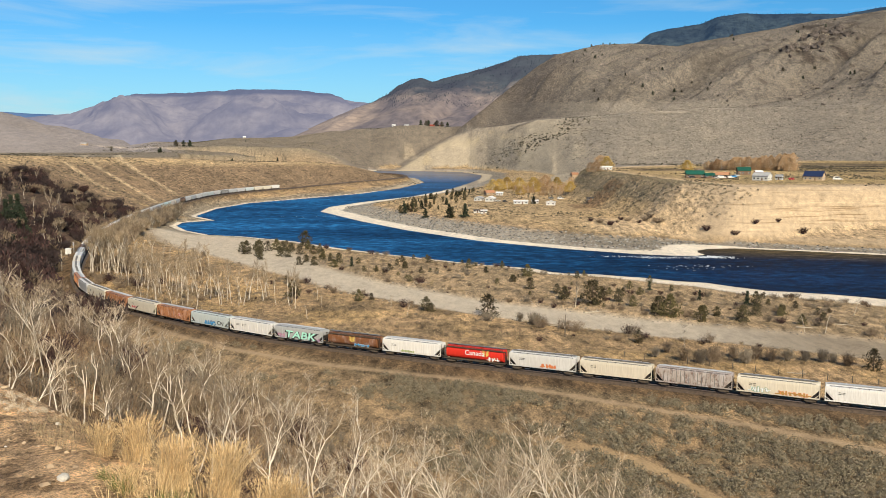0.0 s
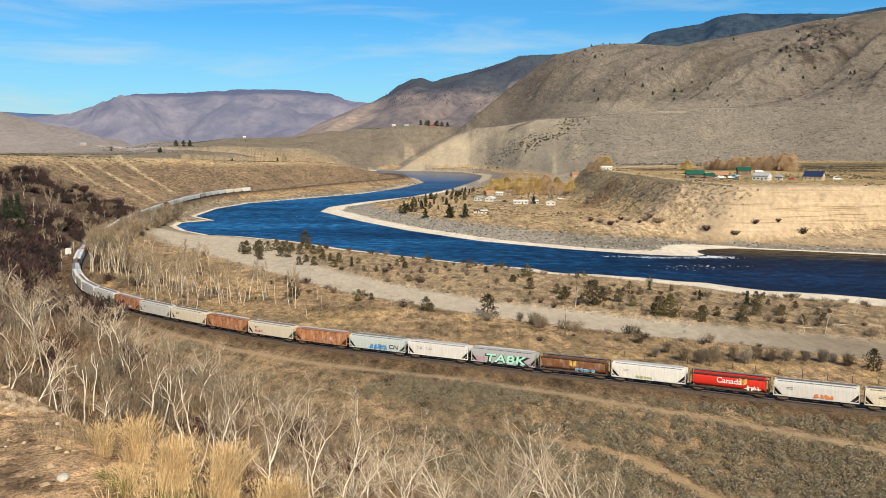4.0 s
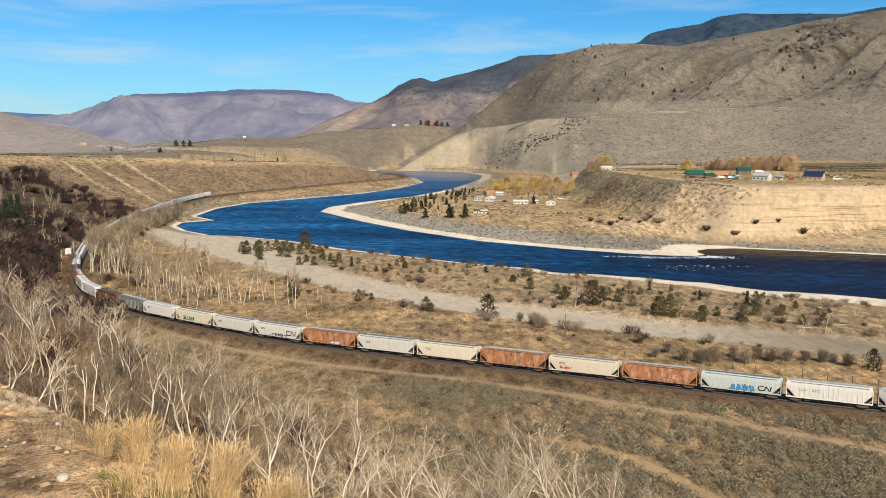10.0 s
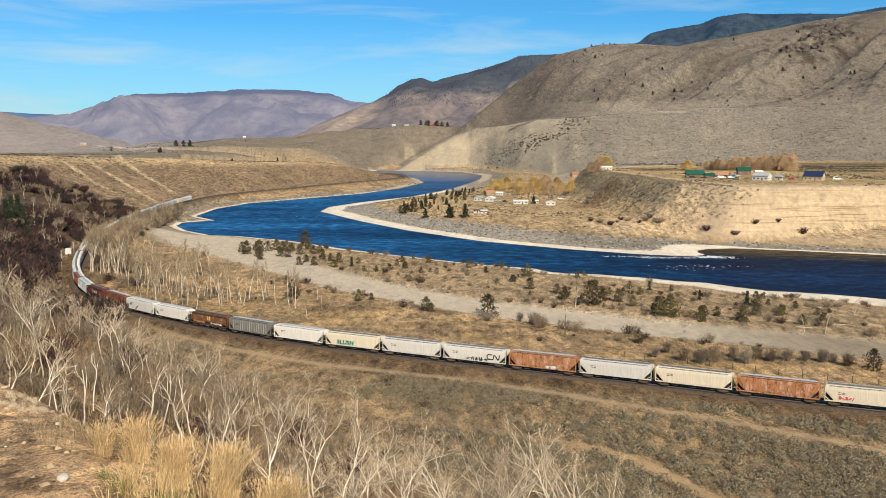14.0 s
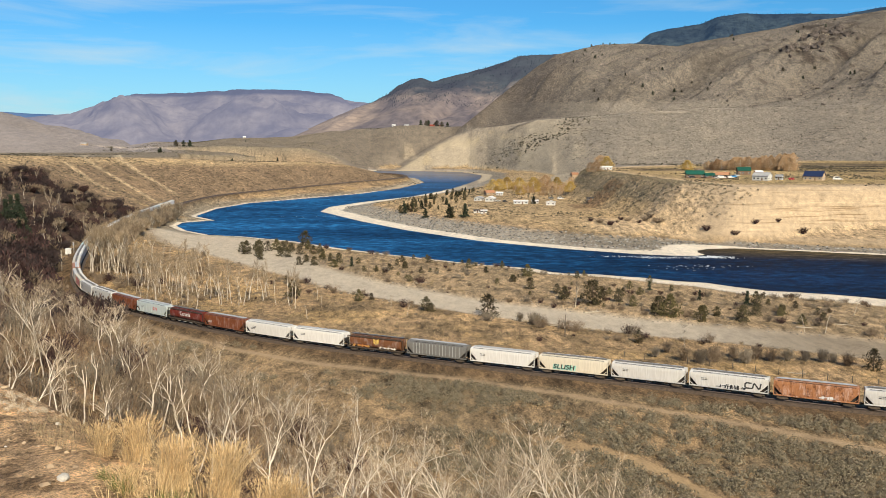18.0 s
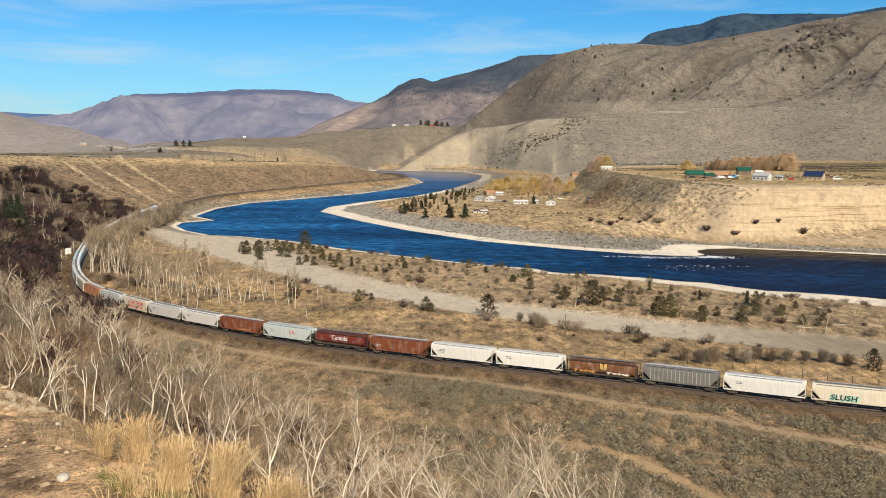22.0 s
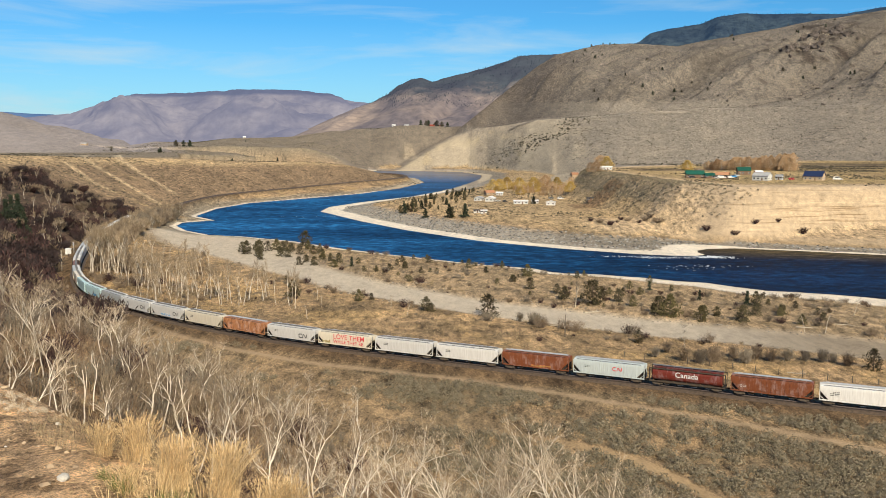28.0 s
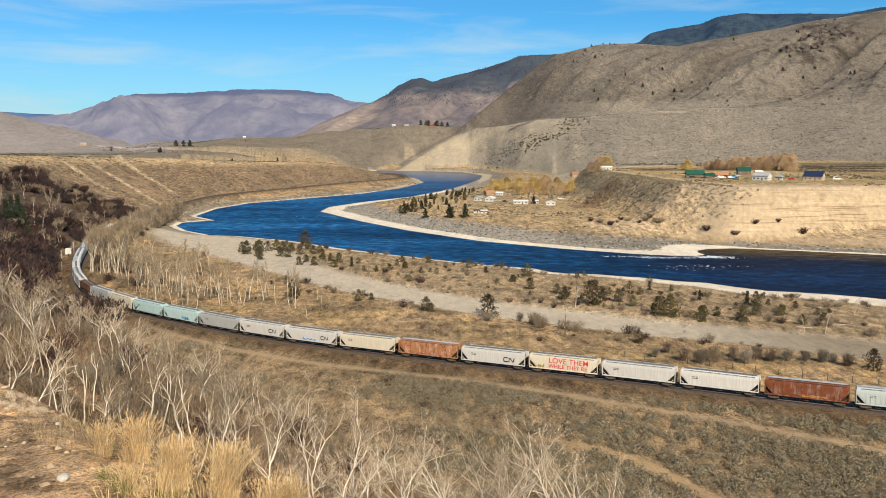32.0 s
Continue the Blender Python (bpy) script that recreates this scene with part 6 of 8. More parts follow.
# dense bare growth between the line and the shore, hiding the upper bend
protos = [kit_thing("willow_scrub", (twig_bush(250 + k, 8.0, 2.6, 60, (TAN_TWIG, GREY_TWIG, BROWN_TWIG)[k], 3.2, 9, 0.5),), "tall leafless %s willow scrub beside the line" % ("tan", "grey", "brown")[k], "bush", "willow scrub beside the line", ("crown",)) for k in range(3)]
spots = scatter(900, (-240, 440, -170, 760), lambda x, y, z, q: (q["side"] < 0) & (q["d_line"] > 6.5) & (q["d_line"] < 17) & (q["run"] > 430) & (q["run"] < 690) & (q["d_bank"] > 8), RNG, (1.0, 1.55))
planted(protos, spots[:120], RNG)
planted(protos, [(-148 + RNG.uniform(-8, 10), 392 + RNG.uniform(-12, 26), RNG.uniform(0.6, 1.1)) for k in range(14)], RNG)
drop(protos)

# scrub along the line and the dry channel
protos = [kit_thing("scrub_bush", (twig_bush(260 + k, 1.5, 1.1, 26, (BROWN_TWIG, GREY_TWIG, RED_TWIG, BROWN_TWIG)[k], 0.9, 17, 0.5),), "leafless %s bush on the dry flat" % ("brown", "grey", "reddish", "brown")[k], "bush", "bushes on the river flat", ("crown",)) for k in range(4)]
spots = scatter(900, (-140, 170, 170, 520), lambda x, y, z, q: (q["side"] < 0) & ~q["beyond"] & ~q["wet"] & (q["d_line"] > 9) & (q["d_chan"] > 13) & (q["d_bank"] > q["strand"] + 5) & (grain(x, y, 30, 81) > -0.1), RNG, (0.5, 1.35))
planted(protos, spots[:130], RNG)
ROUND_BUSHES = [(73.7, 233.6), (80.9, 238.8), (86.3, 236.7), (90, 234.7), (94.9, 235.7), (104, 234.7), (107, 234.7), (69.4, 230.6), (99.7, 235.7), (65.7, 233.6), (30.1, 285), (32.7, 282.5), (26, 291.4), (63.8, 244.2), (59.2, 238.8), (82.3, 232.6), (109, 230.6)]
planted(protos, scatter(600, (-110, 270, 170, 520), lambda x, y, z, q: (q["side"] < 0) & ~q["beyond"] & ~q["wet"] & (q["d_chan"] > 17) & (q["d_bank"] > q["strand"] + 5) & (q["d_line"] > 75) & (grain(x, y, 34, 95) > -0.05), RNG, (0.9, 2.1))[:65], RNG)
planted(protos, scatter(500, (-60, 150, 170, 420), lambda x, y, z, q: (q["side"] < 0) & ~q["beyond"] & (q["d_chan"] > 12) & (q["d_chan"] < 24) & (q["d_line"] > 14) & (grain(x, y, 18, 97) > -0.2), RNG, (1.2, 2.7))[:70], RNG)
planted(protos, scatter(240, (48, 255, 175, 345), lambda x, y, z, q: (q["d_chan"] > 17) & (q["d_bank"] > q["strand"] + 6) & (q["side"] < 0) & ~q["beyond"], RNG, (0.9, 1.9))[:70], RNG)
planted(protos, [(RNG.uniform(-150, -118), RNG.uniform(352, 372), RNG.uniform(1.5, 2.6)) for k in range(26)], RNG)
planted(protos, scatter(60, (-158, 340, -128, 400), lambda x, y, z, q: (q["side"] < 0) & (q["d_line"] > 7), RNG, (1.4, 2.4))[:16], RNG)
drop(protos)

protos = [kit_thing("upright_bush", (twig_bush(280 + k, 2.8, 1.05, 40, (BROWN_TWIG, GREY_TWIG)[k], 0.9, 20, 0.45),), "upright leafless %s bush beside the dry channel" % ("brown", "grey")[k], "bush", "upright bushes by the channel", ("crown",)) for k in range(2)]
planted(protos, [(x, y, RNG.uniform(1.1, 1.8)) for x, y in ROUND_BUSHES], RNG)
drop(protos)

# junipers and young pines on the bar: x, y, height
JUNIPERS = [(-108.8, 482, 7.5), (-103, 488, 7), (-95, 497, 6.5), (-80, 506, 9), (-72, 434, 4.5), (-64, 432, 4.5), (-53, 422, 4), (-52, 434, 5), (-20.5, 437, 3.5), (-7, 435, 3.5), (12.5, 417, 4.5), (38, 390, 5.5), (36, 357, 5), (15.7, 303, 8.2), (-6, 308, 5.2), (-32, 328, 4.5),
            (56, 324, 9.5), (79, 300, 8), (76, 303, 7), (87.6, 292.6, 5.5), (101, 290, 5.5), (115, 317, 5.5), (77, 357, 3.5), (114, 226.5, 5.8), (58.7, 257.5, 4), (-58.5, 338.6, 7), (-96, 457, 4.5), (-83, 465, 5)]
LOW_JUNIPERS = [(-63.6, 457, 4.5), (-37, 406, 2.5), (-25, 411, 3), (30, 376, 3), (45.5, 346, 4), (47, 334, 5), (66.5, 327, 5), (95, 299, 3.5), (118.5, 284, 3.5), (117, 299, 3), (109, 300, 4), (91, 300, 4), (62, 335, 4), (-88, 470, 5), (-90, 489, 6), (-70, 470, 5), (-100, 470, 5), (-57, 440, 4), (70, 318, 4), (128, 290, 3), (-113, 490, 6), (-106, 496, 5.5), (-99, 492, 6), (-90, 500, 5), (-85, 488, 5), (-76, 492, 5), (-68, 480, 4.5), (-78, 474, 5), (-62, 448, 4), (-70, 444, 4)]
protos = [kit_thing("juniper", needle_tree(320 + k, 5.0, 2.9, PINE_BARK, (JUNIPER, JUNIPER, OLIVE)[k], "round", 190, 0.30, 0.36), "%s juniper tree on the gravel bar" % ("dark green", "dark green", "yellow-green")[k], "tree", "junipers on the bar") for k in range(3)]
planted(protos, [(x, y, h / 5.0) for x, y, h in JUNIPERS + LOW_JUNIPERS], RNG)
planted(protos, scatter(260, (-110, 300, 150, 520), lambda x, y, z, q: (q["side"] < 0) & ~q["beyond"] & ~q["wet"] & (q["d_chan"] > 20) & (q["d_bank"] > q["strand"] + 4) & (q["d_line"] > 70) & (grain(x, y, 40, 91) > 0.0), RNG, (0.25, 0.7))[:60], RNG)
drop(protos)
protos = [kit_thing("young_pine", needle_tree(340, 5.0, 1.2, PINE_BARK, PINE, "cone", 120, 0.3), "small dark pine on the gravel bar", "tree", "young pines on the bar")]
planted(protos, [(-44, 418, 1.0), (112, 318, 1.1), (84, 352, 0.8), (20, 400, 0.6), (98, 330, 0.8)], RNG)
drop(protos)
DEAD_TREES = [(48.6, 317, 10), (70.4, 249.6, 8), (121.7, 274, 8), (142, 298, 8), (-45.7, 291, 7), (37.7, 266, 6), (-12.6, 299, 5), (116, 275, 7), (-19, 314, 5)]
protos = [kit_thing("dead_tree", bare_tree(170 + k, 8.0, GREY_BARK, GREY_TWIG, 1, 2, 0.55, 0.014, 0.02), "dead bare tree standing on the river flat", "tree", "dead trees on the flat") for k in range(3)]
planted(protos, [(x, y, h / 8.0) for x, y, h in DEAD_TREES], RNG)
drop(protos)


# ---- far shore trees ----
WILLOWS = [(55.7, 981, 11), (75, 1030, 12), (100, 968, 14), (80, 906, 8), (132, 1016, 12), (126, 867, 9), (56, 910, 8), (126, 1081, 12), (64, 1000, 11), (88, 1010, 12), (112, 1000, 11), (150, 860, 9), (176, 945, 12), (171, 955, 13), (250, 900, 9), (335, 850, 8)]
protos = [kit_thing("willow", needle_tree(360 + k, 10.0, 8.0, GREY_BARK, (WILLOW, RUSSET)[k], "round", 900, 0.36, 0.30), "%s willow in early spring" % ("golden-yellow", "russet")[k], "tree", "willows by the village") for k in range(2)]
planted(protos, [(x, y, h / 8.6) for x, y, h in WILLOWS], RNG)
drop(protos)
protos = [kit_thing("windbreak_tree", needle_tree(180 + k, 13.0, 7.0, GREY_BARK, RUSSET, "round", 760, 0.36, 0.30), "russet leafless tree in a windbreak row", "tree", "windbreak on the terrace") for k in range(2)]
planted(protos, [(276 + 1.35 * k + RNG.uniform(-3, 3), 915 - 1.0 * k + RNG.uniform(-9, 9), RNG.uniform(0.8, 1.15) * (0.75 + 0.009 * k)) for k in range(52)], RNG)
planted(protos, [(RNG.uniform(60, 150), RNG.uniform(880, 1060), RNG.uniform(0.5, 0.8)) for k in range(22)], RNG)
drop(protos)
protos = [kit_thing("spruce", needle_tree(380 + k, 8.0, 3.2, PINE_BARK, (PINE, JUNIPER)[k], ("cone", "round")[k], 170, 0.5), "dark evergreen beside the village", "tree", "evergreens by the village") for k in range(2)]
planted(protos, [(-40 + 70 * t + RNG.gauss(0, 4), 735 + 230 * t + RNG.gauss(0, 10), RNG.uniform(0.35, 0.75)) for t in [RNG.random() for k in range(34)]], RNG)
planted(protos, [(-32, 730, 1.0), (-23, 730, 1.0), (-14, 692, 1.0), (4.8, 674, 1.3), (7, 678, 1.0), (17, 668, 1.3), (-27, 736, 0.9), (-18, 742, 0.9), (-36, 740, 0.8), (3, 760, 0.8), (12, 790, 0.8), (-15, 755, 0.8), (20, 820, 0.9), (79, 763, 0.9), (-11, 740, 0.7), (-4, 727, 0.5), (-8, 770, 0.6), (0, 800, 0.6), (8, 830, 0.7), (-30, 745, 0.8), (15, 860, 0.6), (22, 900, 0.6), (28, 930, 0.6)], RNG)
drop(protos)


# ---- ground growth that nobody could count ----
def stuff(name, st, mat, label, category):
    return tagged(new(name, st.mesh(name, mat)), label, category, kind="stuff")


def quad_mesh(name, corners, mat):
    """One mesh of loose quads, from an array of n x 4 corners."""
    n = len(corners)
    me = bpy.data.meshes.new(name)
    me.vertices.add(4 * n)
    me.vertices.foreach_set("co", corners.astype(np.float32).ravel())
    me.loops.add(4 * n)
    me.loops.foreach_set("vertex_index", np.arange(4 * n, dtype=np.int32))
    me.polygons.add(n)
    me.polygons.foreach_set("loop_start", np.arange(0, 4 * n, 4, dtype=np.int32))
    me.update(calc_edges=True)
    me.materials.append(mat)
    return me


def unit(v):
    return v / np.maximum(np.linalg.norm(v, axis=-1, keepdims=True), 1e-9)


def tufts(name, spots, mat, label, category, leaves, leaf, flat=0.6, blades=False, far=False):
    """Clumps at (x, y, size): domes of small leaves, or sheaves of bent blades."""
    rg = np.random.RandomState(len(name) * 7 + len(spots))
    zs, _ = heights([(c[0], c[1]) for c in spots])
    t = np.repeat(np.column_stack([np.array(spots, float), zs]), leaves, axis=0)
    k, n = t[:, 2:3], len(t)
    a, d = rg.uniform(0, 2 * math.pi, n)[:, None], np.sqrt(rg.random_sample(n))[:, None] * 0.55 * k
    ring = np.hstack([np.cos(a), np.sin(a)])
    p = np.hstack([t[:, :2], t[:, 3:4]])
    if blades:
        p = p + np.hstack([0.5 * d * ring, np.full((n, 1), -0.03)])
        tip = p + np.hstack([ring * d * 0.9 + rg.normal(0, 0.12, (n, 2)) * k, k * rg.uniform(0.55, 1.0, (n, 1))])
        side = np.hstack([unit(rg.normal(0, 1, (n, 2))) * leaf * k, np.zeros((n, 1))])
        mid = p + 0.55 * (tip - p) + np.array((0, 0, 0.1)) * k
        made = np.stack([p - side, p + side, tip + side * 0.3, tip - side * 0.3], 1) if far else np.concatenate([np.stack([p - side, p + side, mid + side * 0.8, mid - side * 0.8], 1), np.stack([mid - side * 0.8, mid + side * 0.8, tip + side * 0.15, tip - side * 0.15], 1)])
    else:
        lift = flat * k * rg.uniform(0.06, 1.0, (n, 1)) * (1 - 0.6 * d / (0.55 * k))
        p = p + np.hstack([ring * d, lift])
        face = unit(unit(np.hstack([ring * d, lift * 0.9 + 0.05 * k])) + rg.normal(0, 0.33, (n, 3)))
        out = unit(np.cross(face, rg.normal(0, 1, (n, 3)))) * leaf * k * rg.uniform(0.7, 1.3, (n, 1))
        wide = unit(np.cross(face, out)) * leaf * k * rg.uniform(0.3, 0.6, (n, 1))
        made = np.stack([p - out * 0.5, p + wide, p + out * 0.6, p - wide], 1)
    return tagged(new(name, quad_mesh(name, made, mat)), label, category, kind="stuff")


on_flat = lambda x, y, z, q: (q["side"] > 0) & (q["d_line"] > 8) & (q["rampart"] < 4) & (x > -0.55 * y) & (x < 0.55 * y)


def off_roads(x, y, q, gap=1.6):
    a, _, _ = to_curve(x, y, spline(DIRT_ROAD, 12.0))
    b, _, _ = to_curve(x, y, spline(FOOT_PATH, 12.0))
    return (a > 1.6 + gap) & (b > 0.8 + gap)


sage_spots = scatter(30000, (-80, 95, 130, 262), lambda x, y, z, q: on_flat(x, y, z, q) & off_roads(x, y, q) & (grain(x, y, 26, 31) + 0.5 * grain(x, y, 7, 33) + 0.3 * grain(x, y, 1.2, 35, 2) > -0.10), RNG, (0.9, 2.6))
tufts("sagebrush", sage_spots[:3300], SAGE, "grey-green sagebrush across the flat", "sagebrush", 84, 0.125, 0.9)
tufts("dry_grass_flat", scatter(38000, (-110, 95, 140, 300), lambda x, y, z, q: on_flat(x, y, z, q) & off_roads(x, y, q, 0.5), RNG, (0.22, 0.55))[:14500], STRAW, "straw-coloured grass between the sage", "grass", 7, 0.045, blades=True, far=True)
tufts("dry_grass_river", scatter(26000, (-200, 180, 190, 560), lambda x, y, z, q: (q["side"] < 0) & ~q["beyond"] & ~q["wet"] & (q["d_line"] > 6) & (q["d_chan"] > 14) & (q["d_bank"] > q["strand"] + 5) & (x > -0.56 * y) & (x < 0.56 * y), RNG, (0.4, 1.05))[:13000], STRAW, "dry straw grass on the river flat", "grass", 8, 0.045, blades=True, far=True)
tufts("dry_grass_slope", scatter(9000, (-120, 24, 25, 300), lambda x, y, z, q: q["bench_zone"] & (q["rampart"] > 1) & (x > -0.6 * y) & (x < 0.25 * y) & (q["r"] > 22), RNG, (0.5, 1.1))[:4200], STRAW, "dry grass on the steep bank", "grass", 9, 0.035, blades=True)
tufts("bench_scrub", scatter(9000, (-430, 430, -60, 1350), lambda x, y, z, q: q["bench_zone"] & (q["rampart"] > 2) & (q["d_line"] < 190) & (x > -0.56 * y) & (grain(x, y, 60, 37) > -0.1), RNG, (0.7, 1.9))[:2200], SLOPE_SCRUB, "low scrub dotted over the bench slope", "scrub", 9, 0.5)
tufts("shore_scrub", scatter(12000, (-120, 560, 420, 1250), lambda x, y, z, q: q["beyond"] & (q["d_bank"] > 42) & ~q["hills"] & (x < 0.53 * y) & ((q["wall"] > 0.08) & (q["wall"] < 0.95) & (x < 185) | (grain(x, y, 50, 39) > 0.15)), RNG, (0.7, 1.8))[:3200], SLOPE_SCRUB, "grey scrub over the far shore and terrace edge", "scrub", 9, 0.5)
tufts("terrace_sage", scatter(14000, (70, 540, 260, 1020), lambda x, y, z, q: q["beyond"] & (q["wall"] > 0.42 + 0.1 * grain(x, y, 15, 38)) & (q["s_up"] < 14) & (x + 0.05 * y < 215 + 30 * grain(x, y, 20, 36)), RNG, (1.0, 2.3))[:2600], SAGE, "grey-green sagebrush on the slope below the terrace", "sagebrush", 14, 0.30, 0.8)
def strewn(curve, n, spread, size):
    """Spots strewn about a curve in plan."""
    c = spline(curve, 5.0)
    return [(c[i][0] + RNG.gauss(0, spread), c[i][1] + RNG.gauss(0, spread), RNG.uniform(*size)) for i in [RNG.randrange(len(c)) for _ in range(n)]]


tufts("ridge_scrub", strewn([(120, 1915), (165, 1840), (200, 1740), (245, 1720), (262, 1800)], 420, 16, (1.5, 4.6)), SLOPE_SCRUB, "dark scrub along the rocky rib of the far slope", "scrub", 10, 0.5)
tufts("roadside_scrub", strewn([(290, 1120), (380, 1050), (480, 1012), (640, 990), (700, 985)], 420, 9, (1.2, 3.0)) + strewn([(380, 940), (520, 905), (640, 880)], 240, 10, (1.0, 2.6)), SLOPE_SCRUB, "dark scrub along the terrace road", "scrub", 10, 0.5)
tufts("hill_scrub", scatter(40000, (-700, 1250, 1350, 2600), lambda x, y, z, q: q["hills"] & (np.abs(q["u"]) < 0.52) & (grain(x, y, 120, 43) + 0.5 * (1 - ease(q["u"], -0.07, -0.06)) + ease(q["u"], 0.11, 0.17) > 0.38), RNG, (0.8, 2.6))[:13000], SLOPE_SCRUB, "dark scrub and small pines over the far hills", "scrub", 6, 0.62)

# tall golden grass and dirt clods by the road
GOLD_CLUMPS = [(-5.75, 14.3, 0.7), (-6.3, 15.3, 0.4), (-5.30, 14.4, 0.85), (-5.12, 14.3, 0.95), (-4.22, 12.9, 0.95), (-4.12, 13.1, 1.05), (-3.45, 12.9, 1.1), (-3.36, 13.2, 1.2), (-2.50, 12.3, 0.8), (-2.36, 12.5, 0.85), (-2.20, 12.4, 0.7), (-2.65, 12.5, 0.7), (-4.75, 12.6, 0.5), (-4.55, 12.35, 0.45), (-3.95, 12.2, 0.5)]


def tall_grass(clumps):
    """Sheaves of hair-thin stems that lean together, each ending in a feathery plume."""
    rg = np.random.RandomState(9)
    zs, _ = heights([(c[0], c[1]) for c in clumps])
    made = []
    for (gx, gy, gh), g in zip(clumps, zs):
        n = int(330 * gh)
        lean = np.array((rg.normal(0.10, 0.10), rg.normal(0.02, 0.08), 0.0))
        a, d = rg.uniform(0, 2 * math.pi, n)[:, None], np.sqrt(rg.random_sample(n))[:, None] * 0.15
        foot = np.hstack([gx + d * np.cos(a), gy + d * np.sin(a), np.full((n, 1), float(g) - 0.05)])
        k = gh * (0.30 + 0.70 * rg.random_sample((n, 1)) ** 0.55)
        stray = rg.random_sample((n, 1)) < 0.16
        drift = lean * k + np.hstack([rg.normal(0, 0.13, (n, 2)) + d * 0.5 * np.hstack([np.cos(a), np.sin(a)]), np.zeros((n, 1))]) * np.where(stray, 3.2, 1.0)
        rise_ = np.hstack([np.zeros((n, 2)), k * np.where(stray, 0.6, 1.0)])
        side = np.hstack([unit(rg.normal(0, 1, (n, 2))), np.zeros((n, 1))]) * rg.uniform(0.0012, 0.0034, (n, 1))
        bend = rg.uniform(0.3, 1.6, (n, 1))
        pts = [foot + rise_ * t - np.array((0, 0, 1.0)) * 0.10 * k * bend * t ** 3 + drift * t ** 1.8 for t in (0.0, 0.3, 0.6, 0.85, 1.0)]
        wide = (1.0, 0.95, 0.8, 0.6, 0.25)
        for p, q, w0, w1 in zip(pts[:-1], pts[1:], wide[:-1], wide[1:]):
            made.append(np.stack([p - side * w0, p + side * w0, q + side * w1, q - side * w1], 1))
        # plumes: short hairs along the upper fifth of the taller stems
        tall = np.nonzero(k[:, 0] > 0.62 * gh)[0]
        for _ in range(7):
            t = rg.uniform(0.0, 1.0, (len(tall), 1))
            p = pts[3][tall] * (1 - t) + pts[4][tall] * t
            out = (pts[4][tall] - pts[3][tall]) * rg.uniform(0.25, 0.6, (len(tall), 1)) + rg.normal(0, 0.018, (len(tall), 3)) * gh
            w = unit(np.cross(out, rg.normal(0, 1, (len(tall), 3)))) * 0.0028
            made.append(np.stack([p - w * 0.4, p + w, p + out, p - w], 1))
    tagged(new("tall_dry_grass", quad_mesh("tall_dry_grass", np.concatenate(made), GOLD)), "tall golden feathery dry grass by the road", "grass", kind="stuff")


tall_grass(GOLD_CLUMPS)
tufts("mound_grass", scatter(900, (-10.5, 15.2, -6.2, 19.5), lambda x, y, z, q: np.hypot((x + 8.75) / 0.72, (y - 17.05) / 0.7) < 1, RNG, (0.07, 0.17))[:120], BLEACHED, "short bleached grass on the crest of the shoulder", "grass", 60, 0.010, blades=True)
tufts("low_litter", scatter(2600, (-7.5, 9.5, 1.5, 17.5), lambda x, y, z, q: (y - (13.6 - 0.85 * (x + 3.0)) > -2.2), RNG, (0.14, 0.42))[:800], STRAW, "straw weed stalks and litter along the verge", "litter", 16, 0.008, blades=True)
tufts("weed_stalks", scatter(900, (-7.2, 10.5, 0.5, 17.0), lambda x, y, z, q: (y - (13.6 - 0.85 * (x + 3.0)) > -1.0), RNG, (0.45, 0.95))[:200], RED_TWIG, "dark brown weed stalks between the grass clumps", "weeds", 9, 0.005, blades=True)
near_spots = scatter(1500, (-13, 7, 1, 24), lambda x, y, z, q: (q["r"] > 6) & (x < -0.05 * y), RNG, (0.18, 0.6))
tufts("verge_grass", [s for s in near_spots if s[0] > -4.9][:150], GOLD, "short dry grass on the road verge", "grass", 40, 0.006, blades=True)
tufts("green_grass", [(-4.9, 12.6, 0.35), (-4.7, 12.4, 0.3), (-3.9, 11.9, 0.3), (-5.2, 12.9, 0.25), (-3.7, 12.0, 0.3), (-4.1, 12.1, 0.3)], GREEN, "fresh green grass at the foot of the clumps", "grass", 60, 0.012, blades=True)


# thin brown brushwood between the aspens
BRUSH = leafy("brushwood_stems", (0.028, 0.015, 0.010), (0.50, 0.325, 0.195))
st = Sticks()
r6 = random.Random(21)
brush = scatter(16000, (-62, 15, 16, 115), lambda x, y, z, q: q["bench_zone"] & (q["rampart"] > 4) & (q["r"] > 17) & (x > -0.56 * y) & (x < 0.22 * y + 3) & (y - (17.0 - 0.85 * (x + 3.0)) > 0) & (grain(x, y, 9, 99) > -0.35 + 0.4 * ease(x, -0.1 * y, 0.2 * y)), RNG, (0.6, 2.1))[:7600]
zs, _ = heights([(b[0], b[1]) for b in brush])
for (bx, by, bh), g in zip(brush, zs):
    for _ in range(3):
        p = Vector((bx + r6.gauss(0, 0.15), by + r6.gauss(0, 0.15), float(g) - 0.05))
        k = bh * r6.uniform(0.5, 1.0)
        mid = p + Vector((r6.gauss(0, 0.16) * k, r6.gauss(0, 0.16) * k, 0.55 * k))
        tip = mid + Vector((r6.gauss(0, 0.22) * k, r6.gauss(0, 0.22) * k, 0.5 * k))
        w = 0.0035 + 0.00009 * by
        st.twig(p, mid, w * 1.3, w, 3)
        st.twig(mid, tip, w, w * 0.5, 3)
        for _ in range(2):
            q0 = p.lerp(mid, r6.uniform(0.4, 1.0))
            st.twig(q0, q0 + Vector((r6.gauss(0, 0.3), r6.gauss(0, 0.3), r6.uniform(0.1, 0.4))) * k, w * 0.8, w * 0.4, 3)
